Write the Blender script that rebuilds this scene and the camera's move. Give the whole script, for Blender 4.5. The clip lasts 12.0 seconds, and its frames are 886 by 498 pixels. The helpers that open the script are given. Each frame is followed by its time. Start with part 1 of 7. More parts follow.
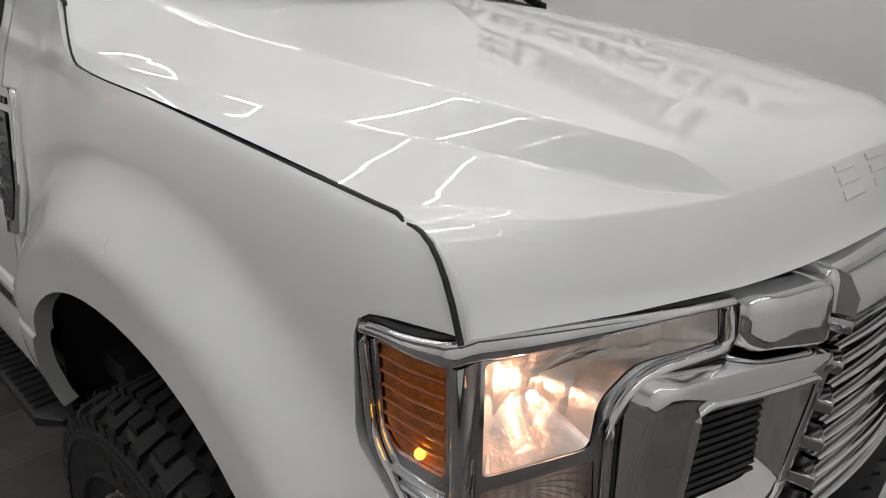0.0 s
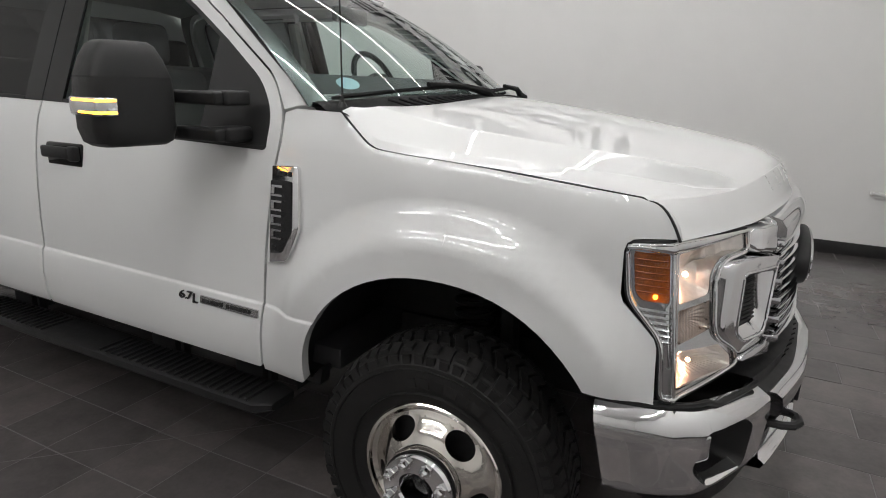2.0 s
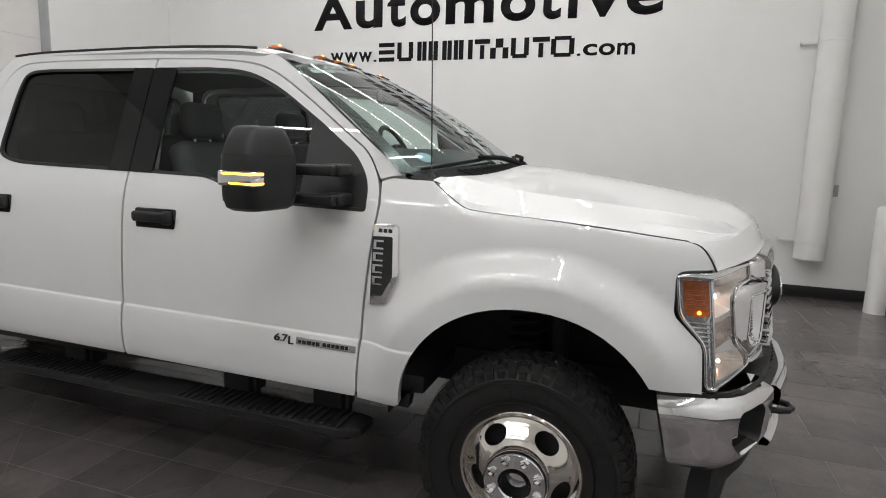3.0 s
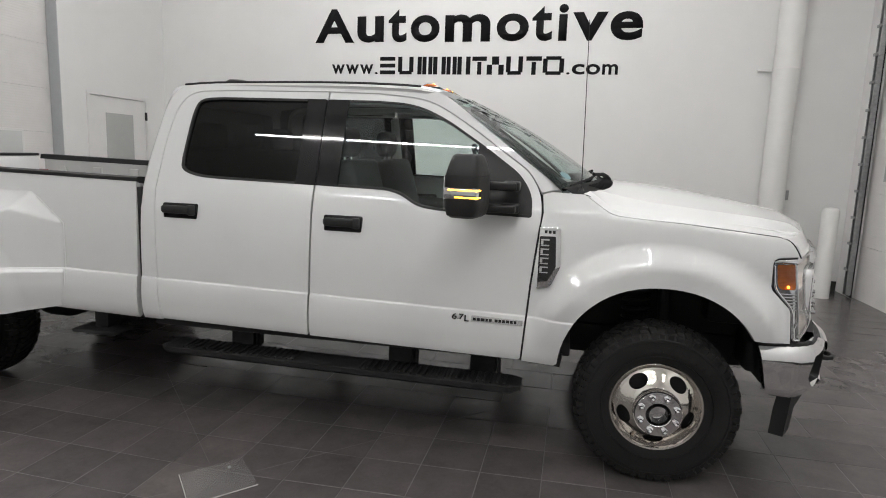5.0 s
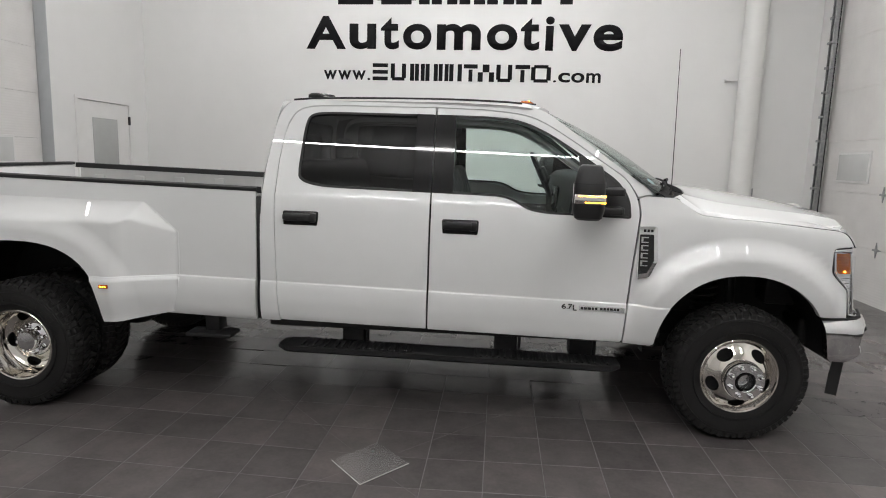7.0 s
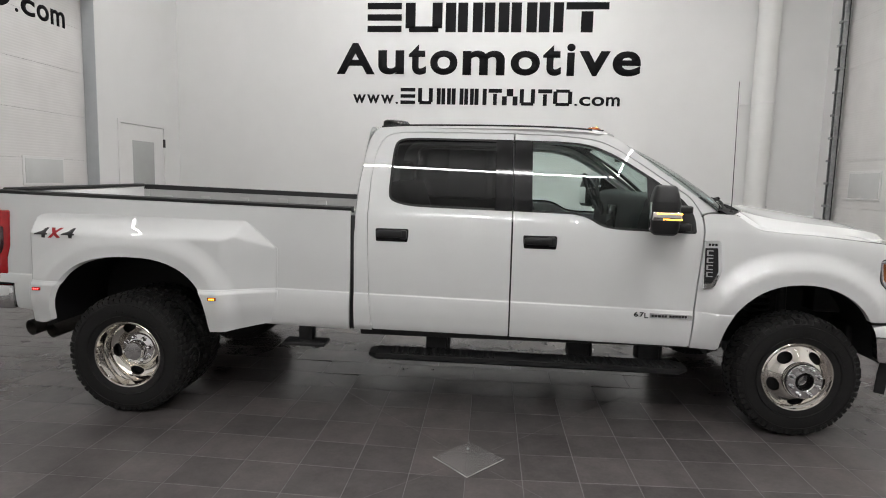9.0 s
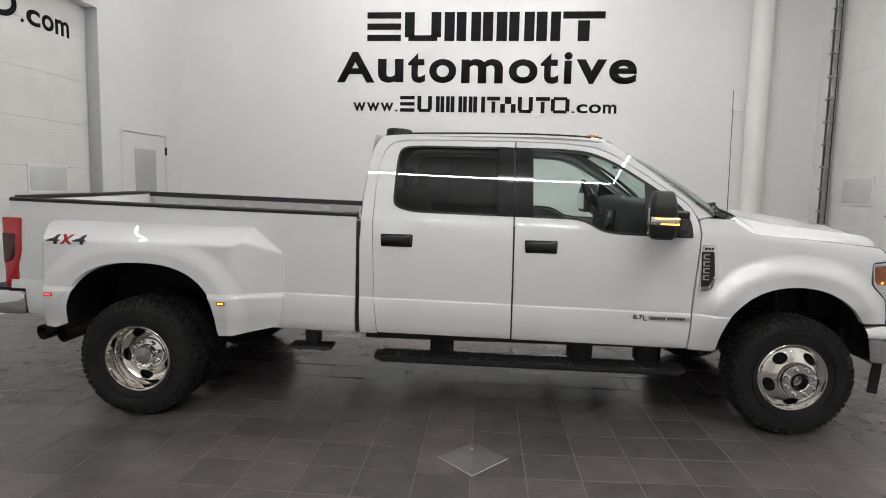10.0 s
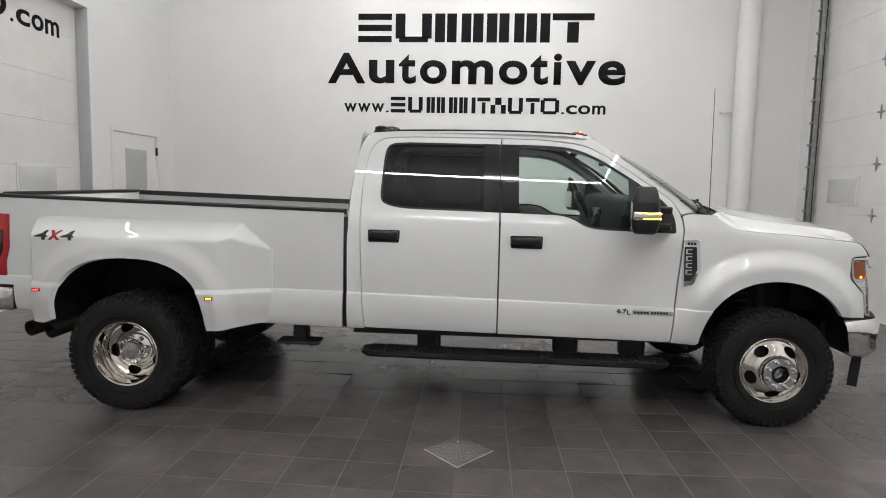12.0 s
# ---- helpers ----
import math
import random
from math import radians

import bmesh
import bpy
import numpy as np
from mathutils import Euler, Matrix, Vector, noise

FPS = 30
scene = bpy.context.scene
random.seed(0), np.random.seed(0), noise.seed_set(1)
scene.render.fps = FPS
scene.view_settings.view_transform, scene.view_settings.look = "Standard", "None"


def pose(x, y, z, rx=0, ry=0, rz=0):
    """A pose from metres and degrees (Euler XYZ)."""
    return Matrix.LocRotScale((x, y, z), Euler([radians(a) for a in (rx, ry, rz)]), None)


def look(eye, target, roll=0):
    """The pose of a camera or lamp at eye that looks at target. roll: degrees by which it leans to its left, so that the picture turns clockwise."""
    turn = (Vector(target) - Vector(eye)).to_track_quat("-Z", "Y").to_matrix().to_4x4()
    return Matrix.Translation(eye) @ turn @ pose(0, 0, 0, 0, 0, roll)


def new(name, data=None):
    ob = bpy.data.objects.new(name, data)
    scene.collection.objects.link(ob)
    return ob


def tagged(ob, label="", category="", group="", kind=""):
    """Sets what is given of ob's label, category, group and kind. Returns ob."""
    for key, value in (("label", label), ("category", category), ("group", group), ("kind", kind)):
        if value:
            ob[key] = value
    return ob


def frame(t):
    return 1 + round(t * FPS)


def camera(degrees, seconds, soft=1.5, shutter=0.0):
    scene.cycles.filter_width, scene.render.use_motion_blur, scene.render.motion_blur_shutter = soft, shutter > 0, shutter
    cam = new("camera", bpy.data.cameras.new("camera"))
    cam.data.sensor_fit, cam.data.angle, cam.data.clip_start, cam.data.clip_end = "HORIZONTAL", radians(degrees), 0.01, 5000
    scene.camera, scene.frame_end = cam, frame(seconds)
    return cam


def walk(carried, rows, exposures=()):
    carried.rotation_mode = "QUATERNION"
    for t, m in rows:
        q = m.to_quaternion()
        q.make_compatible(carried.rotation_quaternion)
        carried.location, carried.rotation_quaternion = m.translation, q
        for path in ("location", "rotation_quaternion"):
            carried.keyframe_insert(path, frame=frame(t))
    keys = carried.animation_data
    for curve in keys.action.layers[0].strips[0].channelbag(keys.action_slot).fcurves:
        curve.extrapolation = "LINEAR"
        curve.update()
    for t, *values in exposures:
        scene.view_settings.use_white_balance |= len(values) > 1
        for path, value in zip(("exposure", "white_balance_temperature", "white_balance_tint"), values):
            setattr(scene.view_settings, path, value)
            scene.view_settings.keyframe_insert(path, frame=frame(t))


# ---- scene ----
cam = camera(73.3, 12.0, soft=1.0)
PATH = [
    (0, (0.931, -0.141, 1.531), (-0.29, 1.264, 0.799), 3.8),
    (0.5, (0.986, -0.409, 1.517), (-0.125, 1.073, 0.763), 2.8),
    (1, (0.991, -0.681, 1.558), (-0.016, 0.888, 0.834), 2.5),
    (1.5, (0.912, -1.011, 1.584), (-0.019, 0.665, 1.016), 2.4),
    (2, (0.791, -1.267, 1.579), (-0.115, 0.444, 1.078), 2.1),
    (2.5, (0.616, -1.557, 1.598), (-0.166, 0.247, 1.232), 2.0),
    (3, (0.459, -1.929, 1.609), (-0.223, -0.074, 1.304), 1.8),
    (3.5, (0.291, -2.182, 1.612), (-0.353, -0.312, 1.313), 1.8),
    (3.7, (0.172, -2.246, 1.619), (-0.433, -0.364, 1.314), 1.9),
    (5.3, (-0.537, -3.053, 1.677), (-0.942, -1.117, 1.382), 2.0),
    (5.5, (-0.653, -3.09, 1.684), (-1.016, -1.145, 1.387), 1.9),
    (6, (-0.946, -3.292, 1.686), (-1.234, -1.334, 1.395), 1.9),
    (6.5, (-1.175, -3.446, 1.696), (-1.417, -1.482, 1.405), 1.7),
    (7, (-1.394, -3.534, 1.691), (-1.615, -1.567, 1.402), 1.7),
    (7.5, (-1.589, -3.669, 1.7), (-1.799, -1.698, 1.435), 1.6),
    (9.5, (-2.006, -3.986, 1.687), (-2.193, -2.006, 1.471), 1.4),
    (10, (-2.008, -4.042, 1.687), (-2.19, -2.061, 1.484), 1.3),
    (10.5, (-1.982, -4.106, 1.687), (-2.16, -2.123, 1.489), 1.3),
    (11, (-1.964, -4.1, 1.687), (-2.134, -2.117, 1.494), 1.2),
    (11.5, (-1.939, -4.077, 1.646), (-2.105, -2.094, 1.453), 1.2),
    (12, (-1.953, -4.087, 1.638), (-2.114, -2.103, 1.446), 1.3),
]
walk(cam, [(t, look(eye, target, roll)) for t, eye, target, roll in PATH],
     [(0, -0.54), (1, -0.50), (1.5, -0.38), (2.0, -0.20), (2.5, -0.12), (3.5, -0.08), (5.5, -0.04), (7.5, -0.02), (12, -0.02)])

# ---- world, lamps, exposure ----
world = bpy.data.worlds.new("world")
scene.world = world
world.use_nodes = True
world.node_tree.nodes["Background"].inputs[0].default_value = (0.8, 0.85, 0.9, 1)
world.node_tree.nodes["Background"].inputs[1].default_value = 0.05

# room: inner faces of the walls, in metres
X_LEFT, X_RIGHT, Y_BACK, Y_FRONT, CEIL = -7.88, 3.20, 6.557, -9.0, 6.2
STRIP_Z, STRIP_POWER = 5.6, 122.0


# ---- small helpers ----
def smoothstep(a, b, v):
    t = min(1.0, max(0.0, (v - a) / (b - a)))
    return t * t * (3 - 2 * t)


def curve(xs, ys):
    """A smooth function through a few control values."""
    xs, ys = list(xs), list(ys)
    n = len(xs)
    d = [(ys[i + 1] - ys[i]) / (xs[i + 1] - xs[i]) for i in range(n - 1)]
    m = [d[0]] + [0 if d[i - 1] * d[i] <= 0 else 2 * d[i - 1] * d[i] / (d[i - 1] + d[i]) for i in range(1, n - 1)] + [d[-1]]

    def f(v):
        if v <= xs[0]:
            return ys[0] + m[0] * (v - xs[0])
        if v >= xs[-1]:
            return ys[-1] + m[-1] * (v - xs[-1])
        i = max(j for j in range(n - 1) if xs[j] <= v)
        h = xs[i + 1] - xs[i]
        t = (v - xs[i]) / h
        return ((2 * t**3 - 3 * t**2 + 1) * ys[i] + (t**3 - 2 * t**2 + t) * h * m[i]
                + (3 * t**2 - 2 * t**3) * ys[i + 1] + (t**3 - t**2) * h * m[i + 1])
    return f


def fillet(pts, n=6):
    """A closed outline; a point (x, z, r) has its corner rounded by r."""
    out = []
    k = len(pts)
    for i in range(k):
        p = Vector(pts[i][:2])
        r = pts[i][2] if len(pts[i]) > 2 else 0
        if not r:
            out.append(p)
            continue
        a, b = Vector(pts[i - 1][:2]) - p, Vector(pts[(i + 1) % k][:2]) - p
        ra, rb = min(r, a.length * 0.49), min(r, b.length * 0.49)
        p0, p2 = p + a.normalized() * ra, p + b.normalized() * rb
        for j in range(n + 1):
            t = j / n
            out.append(p0 * (1 - t) ** 2 + p * 2 * t * (1 - t) + p2 * t * t)
    return out


def inset(pts, g):
    """The outline moved inwards by g."""
    k = len(pts)
    area = sum(pts[i - 1][0] * pts[i][1] - pts[i][0] * pts[i - 1][1] for i in range(k))
    s = g if area > 0 else -g
    out = []
    for i in range(k):
        a, p, b = Vector(pts[i - 1]), Vector(pts[i]), Vector(pts[(i + 1) % k])
        e, f = (p - a), (b - p)
        if e.length < 1e-6 or f.length < 1e-6:
            out.append(p)
            continue
        n1, n2 = Vector((-e.y, e.x)).normalized(), Vector((-f.y, f.x)).normalized()
        m = (n1 + n2)
        m = m / max(0.35, m.length_squared / 2) / 1.0 if m.length > 1e-4 else n1
        out.append(p + m * s)
    return out


def finish(name, bm, material, parent=None, label="", angle=32, smooth=True):
    me = bpy.data.meshes.new(name)
    bm.normal_update()
    bm.to_mesh(me)
    bm.free()
    if smooth:
        me.polygons.foreach_set("use_smooth", [True] * len(me.polygons))
        me.set_sharp_from_angle(angle=radians(angle))
    if "true_normal" in me.attributes:
        vals = np.zeros(len(me.loops) * 3, dtype=np.float32)
        me.attributes["true_normal"].data.foreach_get("vector", vals)
        me.normals_split_custom_set(vals.reshape(-1, 3).tolist())
        me.attributes.remove(me.attributes["true_normal"])
    for m in material if isinstance(material, (list, tuple)) else [material]:
        me.materials.append(m)
    ob = new(name, me)
    ob.parent = parent
    if label:
        ob["label"] = label
    return ob


def part(name, bm, material, parent, label="", angle=32, smooth=True):
    return finish(name, bm, material, parent, label, angle, smooth)


def thing(name, label, category, m=None, group="", kind=""):
    ob = new(name)
    if m is not None:
        ob.matrix_basis = m
    return tagged(ob, label, category, group, kind)


def add_box(bm, x0, x1, y0, y1, z0, z1, bevel=0.0, seg=2, m=None):
    r = bmesh.ops.create_cube(bm, size=1.0)
    vs = r["verts"]
    for v in vs:
        v.co = Vector(((x0 + x1) / 2 + v.co.x * (x1 - x0), (y0 + y1) / 2 + v.co.y * (y1 - y0), (z0 + z1) / 2 + v.co.z * (z1 - z0)))
    fs = {f for v in vs for f in v.link_faces}
    es = list({e for v in vs for e in v.link_edges})
    if bevel > 0:
        o = bmesh.ops.bevel(bm, geom=es, offset=bevel, segments=seg, profile=0.5, affect="EDGES")
        vs = list({v for f in o["faces"] for v in f.verts} | {v for v in vs if v.is_valid})
    if m is not None:
        bmesh.ops.transform(bm, matrix=m, verts=[v for v in vs if v.is_valid])
    return [v for v in vs if v.is_valid]


def box(x0, x1, y0, y1, z0, z1, bevel=0.0, seg=2):
    bm = bmesh.new()
    add_box(bm, x0, x1, y0, y1, z0, z1, bevel, seg)
    return bm


def lathe(bm, profile, n=48, m=None, close=False):
    """Turns a profile of (radius, y) about the y axis."""
    rings = []
    vs = []
    for r, y in profile:
        ring = [bm.verts.new((r * math.sin(2 * math.pi * i / n), y, r * math.cos(2 * math.pi * i / n))) for i in range(n)]
        rings.append(ring)
        vs += ring
    pairs = list(zip(rings, rings[1:])) + ([(rings[-1], rings[0])] if close else [])
    for a, b in pairs:
        for i in range(n):
            bm.faces.new((a[i], a[(i + 1) % n], b[(i + 1) % n], b[i]))
    if m is not None:
        bmesh.ops.transform(bm, matrix=m, verts=vs)
    return rings


def tube(bm, pts, r, n=8, cap=True):
    """A round bar along a line of points; r may be a list."""
    pts = [Vector(p) for p in pts]
    rs = r if isinstance(r, (list, tuple)) else [r] * len(pts)
    rings = []
    up = Vector((0, 0, 1))
    for i, p in enumerate(pts):
        d = (pts[min(i + 1, len(pts) - 1)] - pts[max(i - 1, 0)]).normalized()
        u = up if abs(d.dot(up)) < 0.95 else Vector((1, 0, 0))
        a = d.cross(u).normalized()
        b = d.cross(a).normalized()
        rings.append([bm.verts.new(p + (a * math.cos(2 * math.pi * k / n) + b * math.sin(2 * math.pi * k / n)) * rs[i]) for k in range(n)])
    for a, b in zip(rings, rings[1:]):
        for k in range(n):
            bm.faces.new((a[k], a[(k + 1) % n], b[(k + 1) % n], b[k]))
    if cap:
        bm.faces.new(rings[0])
        bm.faces.new(rings[-1][::-1])


def prism(bm, outline, d0, d1, place, bevel=0.0):
    """A flat outline given depth; place(u, v, d) puts it in space."""
    a = [bm.verts.new(place(p[0], p[1], d0)) for p in outline]
    b = [bm.verts.new(place(p[0], p[1], d1)) for p in outline]
    k = len(outline)
    faces = [bm.faces.new(a), bm.faces.new(b[::-1])]
    for i in range(k):
        faces.append(bm.faces.new((a[i], b[i], b[(i + 1) % k], a[(i + 1) % k])))
    bmesh.ops.recalc_face_normals(bm, faces=faces)
    if bevel:
        es = list({e for f in faces[:2] for e in f.edges})
        bmesh.ops.bevel(bm, geom=es, offset=bevel, segments=2, profile=0.5, affect="EDGES")
    return a + b


def skin(outline, holes, surface, step_u=0.05, step_v=0.05, depth=0.02, side=1, u_cuts=(), v_cuts=()):
    """A panel: the outline in (u, v), cut by a grid, laid on surface(u, v), with a turned-in edge."""
    bm = bmesh.new()
    edges = []
    for loop in [outline, *holes]:
        vs = [bm.verts.new((p[0], p[1], 0)) for p in loop]
        edges += [bm.edges.new((vs[i - 1], vs[i])) for i in range(len(vs))]
    bmesh.ops.triangle_fill(bm, use_beauty=True, use_dissolve=False, edges=edges)
    us, vs_ = [p[0] for p in outline], [p[1] for p in outline]
    for lo, hi, step, n, extra in ((min(us), max(us), step_u, Vector((1, 0, 0)), u_cuts), (min(vs_), max(vs_), step_v, Vector((0, 1, 0)), v_cuts)):
        k = max(1, round((hi - lo) / step))
        for c in [lo + (hi - lo) * i / k for i in range(1, k)] + list(extra):
            bmesh.ops.bisect_plane(bm, geom=bm.verts[:] + bm.edges[:] + bm.faces[:], dist=1e-5, plane_co=n * c, plane_no=n)
    slant = [e for e in bm.edges if not e.is_boundary
             and abs(e.verts[0].co.x - e.verts[1].co.x) > 1e-4 and abs(e.verts[0].co.y - e.verts[1].co.y) > 1e-4]
    bmesh.ops.dissolve_edges(bm, edges=slant, use_verts=False)
    rim = [e for e in bm.edges if e.is_boundary]
    flat = {v: (v.co.x, v.co.y) for v in bm.verts}
    for v, (u, w) in flat.items():
        v.co = surface(u, w)
    bm.normal_update()
    ref = side
    if depth:
        o = bmesh.ops.extrude_edge_only(bm, edges=rim)
        nv = [g for g in o["geom"] if isinstance(g, bmesh.types.BMVert)]
        for v in nv:
            v.co = v.co + INWARD(v.co) * depth
    bmesh.ops.recalc_face_normals(bm, faces=bm.faces[:])
    bm.normal_update()
    lay_normals(bm, [f for f in bm.faces if all(v in flat for v in f.verts)], flat, surface)
    if not depth and sum(f.normal.dot(INWARD(f.calc_center_median())) * f.calc_area() for f in bm.faces) > 0:
        bmesh.ops.reverse_faces(bm, faces=bm.faces[:])
        layer = bm.loops.layers.float_vector["true_normal"]
        for f in bm.faces:
            for l in f.loops:
                l[layer] = -l[layer]
    return bm


def lay_normals(bm, faces, flat, surface, eps=0.0008):
    """Gives a panel the exact normals of the surface it lies on, so that reflections run clean."""
    layer = bm.loops.layers.float_vector.new("true_normal")
    for f in faces:
        cu = sum(flat[v][0] for v in f.verts) / len(f.verts)
        cv = sum(flat[v][1] for v in f.verts) / len(f.verts)
        for l in f.loops:
            u, w = flat[l.vert]
            u, w = u + (cu - u) * 0.03, w + (cv - w) * 0.03
            n = (surface(u + eps, w) - surface(u - eps, w)).cross(surface(u, w + eps) - surface(u, w - eps))
            if n.length < 1e-14:
                continue
            n.normalize()
            l[layer] = n if n.dot(f.normal) > 0 else -n


def INWARD(co):
    return (Vector((min(0.2, max(-3.2, co.x)), 0, 1.0)) - Vector(co)).normalized()


def mirrored(bm):
    """A copy of the mesh on the other side of the truck."""
    o = bm.copy()
    for v in o.verts:
        v.co.y = -v.co.y
    bmesh.ops.reverse_faces(o, faces=o.faces[:])
    layer = o.loops.layers.float_vector.get("true_normal")
    if layer is not None:
        for f in o.faces:
            for l in f.loops:
                l[layer] = Vector((l[layer].x, -l[layer].y, l[layer].z))
    return o


# ---- materials ----
def material(name):
    m = bpy.data.materials.new(name)
    m.use_nodes = True
    nt = m.node_tree
    return m, nt, nt.nodes["Principled BSDF"]


def link(nt, a, b):
    nt.links.new(a, b)


def node(nt, kind, **inputs):
    n = nt.nodes.new(kind)
    for k, v in inputs.items():
        n.inputs[k.replace("_", " ")].default_value = v
    return n


def noise_tex(nt, scale, detail=4.0, rough=0.55, coords="Object"):
    tc = nt.nodes.new("ShaderNodeTexCoord")
    n = node(nt, "ShaderNodeTexNoise", Scale=scale, Detail=detail, Roughness=rough)
    link(nt, tc.outputs[coords], n.inputs["Vector"])
    return n


def ramp(nt, src, stops):
    r = nt.nodes.new("ShaderNodeValToRGB")
    e = r.color_ramp.elements
    e[0].position, e[0].color = stops[0][0], (*stops[0][1], 1)
    e[1].position, e[1].color = stops[-1][0], (*stops[-1][1], 1)
    for p, c in stops[1:-1]:
        x = e.new(p)
        x.color = (*c, 1)
    link(nt, src, r.inputs[0])
    return r


def bump(nt, src, bsdf, strength, distance):
    b = node(nt, "ShaderNodeBump", Strength=strength, Distance=distance)
    link(nt, src, b.inputs["Height"])
    link(nt, b.outputs[0], bsdf.inputs["Normal"])
    return b


def simple(name, colour, rough=0.5, metal=0.0, var=0.12, scale=20.0, bumps=0.0, dist=0.001, coat=0.0, coat_rough=0.05, spec=0.5, coat_ior=1.5):
    """A surface with variation at two scales in colour and gloss."""
    m, nt, b = material(name)
    n1 = noise_tex(nt, scale, 6.0)
    n2 = noise_tex(nt, scale * 0.13, 2.0)
    mix = node(nt, "ShaderNodeMath")
    mix.operation = "ADD"
    link(nt, n1.outputs[0], mix.inputs[0])
    link(nt, n2.outputs[0], mix.inputs[1])
    half = node(nt, "ShaderNodeMath")
    half.operation = "MULTIPLY"
    half.inputs[1].default_value = 0.5
    link(nt, mix.outputs[0], half.inputs[0])
    lo = tuple(c * (1 - var) for c in colour)
    hi = tuple(min(1, c * (1 + var)) for c in colour)
    r = ramp(nt, half.outputs[0], [(0.35, lo), (0.65, hi)])
    link(nt, r.outputs[0], b.inputs["Base Color"])
    rr = ramp(nt, half.outputs[0], [(0.35, (rough * 0.85,) * 3), (0.65, (min(1, rough * 1.15),) * 3)])
    link(nt, rr.outputs[0], b.inputs["Roughness"])
    b.inputs["Metallic"].default_value = metal
    b.inputs["Specular IOR Level"].default_value = spec
    if coat:
        b.inputs["Coat Weight"].default_value = coat
        b.inputs["Coat Roughness"].default_value = coat_rough
        b.inputs["Coat IOR"].default_value = coat_ior
    if bumps:
        bump(nt, n1.outputs[0], b, bumps, dist)
    return m


def glass(name, tint, rough=0.0, ior=1.5):
    m = bpy.data.materials.new(name)
    m.use_nodes = True
    nt = m.node_tree
    nt.nodes.clear()
    out = nt.nodes.new("ShaderNodeOutputMaterial")
    tr = nt.nodes.new("ShaderNodeBsdfTransparent")
    tr.inputs[0].default_value = (*tint, 1)
    gl = nt.nodes.new("ShaderNodeBsdfGlossy")
    gl.inputs["Roughness"].default_value = rough
    fc = nt.nodes.new("ShaderNodeLayerWeight")
    fc.inputs[0].default_value = 0.5
    p5 = node(nt, "ShaderNodeMath")
    p5.operation = "POWER"
    p5.inputs[1].default_value = 5.0
    link(nt, fc.outputs["Facing"], p5.inputs[0])
    f0 = ((ior - 1) / (ior + 1)) ** 2 * 1.15
    fr = node(nt, "ShaderNodeMath")
    fr.operation = "MULTIPLY_ADD"
    fr.inputs[1].default_value = 1 - f0
    fr.inputs[2].default_value = f0
    link(nt, p5.outputs[0], fr.inputs[0])
    mx = nt.nodes.new("ShaderNodeMixShader")
    link(nt, fr.outputs[0], mx.inputs[0])
    link(nt, tr.outputs[0], mx.inputs[1])
    link(nt, gl.outputs[0], mx.inputs[2])
    link(nt, mx.outputs[0], out.inputs[0])
    return m


def emitter(name, colour, strength):
    m, nt, b = material(name)
    b.inputs["Base Color"].default_value = (*colour, 1)
    b.inputs["Emission Color"].default_value = (*colour, 1)
    b.inputs["Emission Strength"].default_value = strength
    return m


WHITE_PAINT = simple("white_car_paint", (0.720, 0.727, 0.723), 0.40, 0, 0.02, 3.0, coat=1.0, coat_rough=0.008, spec=0.3, coat_ior=1.65)
CHROME = simple("chrome", (0.80, 0.80, 0.81), 0.06, 1.0, 0.04, 14.0)
POLISHED = simple("polished_wheel", (0.76, 0.73, 0.68), 0.09, 1.0, 0.10, 9.0, 0.03, 0.0006)
DARK_CHROME = simple("satin_chrome", (0.55, 0.55, 0.56), 0.16, 1.0, 0.05, 14.0)
BLACK_PLASTIC = simple("black_plastic", (0.012, 0.012, 0.0125), 0.5, 0, 0.25, 220.0, 0.3, 0.0005, spec=0.4)
BLACK_GLOSS = simple("gloss_black", (0.006, 0.006, 0.0065), 0.04, 0, 0.1, 30.0, spec=0.4)
RUBBER = simple("tyre_rubber", (0.0120, 0.0116, 0.0115), 0.60, 0, 0.35, 60.0, 0.30, 0.001, spec=0.32)
DARK_METAL = simple("dark_underbody_metal", (0.020, 0.020, 0.021), 0.55, 0.0, 0.35, 30.0, 0.3, 0.002, spec=0.25)
# Rubber seals, and the black pieces that stand for shade in body gaps.
SEAL = simple("black_seal_and_gap_shade", (0.01, 0.01, 0.01), 0.6, 0, 0.2, 60.0)
WALL_PAINT = simple("white_wall_paint", (0.76, 0.76, 0.75), 0.55, 0, 0.025, 2.2, 0.10, 0.001)
DOOR_PANEL = simple("white_door_panel", (0.74, 0.735, 0.725), 0.45, 0, 0.03, 6.0, 0.12, 0.001)
OVERHEAD_PANEL, _nt, _b = material("ribbed_white_door_steel")
_tc = _nt.nodes.new("ShaderNodeTexCoord")
_w = node(_nt, "ShaderNodeTexWave", Scale=9.0, Distortion=0.4, Detail=1.0)
_w.bands_direction = "Z"
link(_nt, _tc.outputs["Object"], _w.inputs["Vector"])
_n = noise_tex(_nt, 3.0, 5.0)
link(_nt, ramp(_nt, _n.outputs[0], [(0.3, (0.70, 0.685, 0.67)), (0.7, (0.76, 0.745, 0.73))]).outputs[0], _b.inputs["Base Color"])
_b.inputs["Roughness"].default_value = 0.5
bump(_nt, _w.outputs[1], _b, 0.25, 0.004)
GREY_PAINT = simple("grey_paint", (0.42, 0.44, 0.45), 0.5, 0, 0.05, 6.0)
SIGN_BLACK = simple("black_vinyl", (0.010, 0.010, 0.011), 0.85, 0, 0.1, 30.0, spec=0.15)
BASE_BLACK = simple("black_baseboard_rubber", (0.018, 0.018, 0.018), 0.45, 0, 0.2, 30.0)
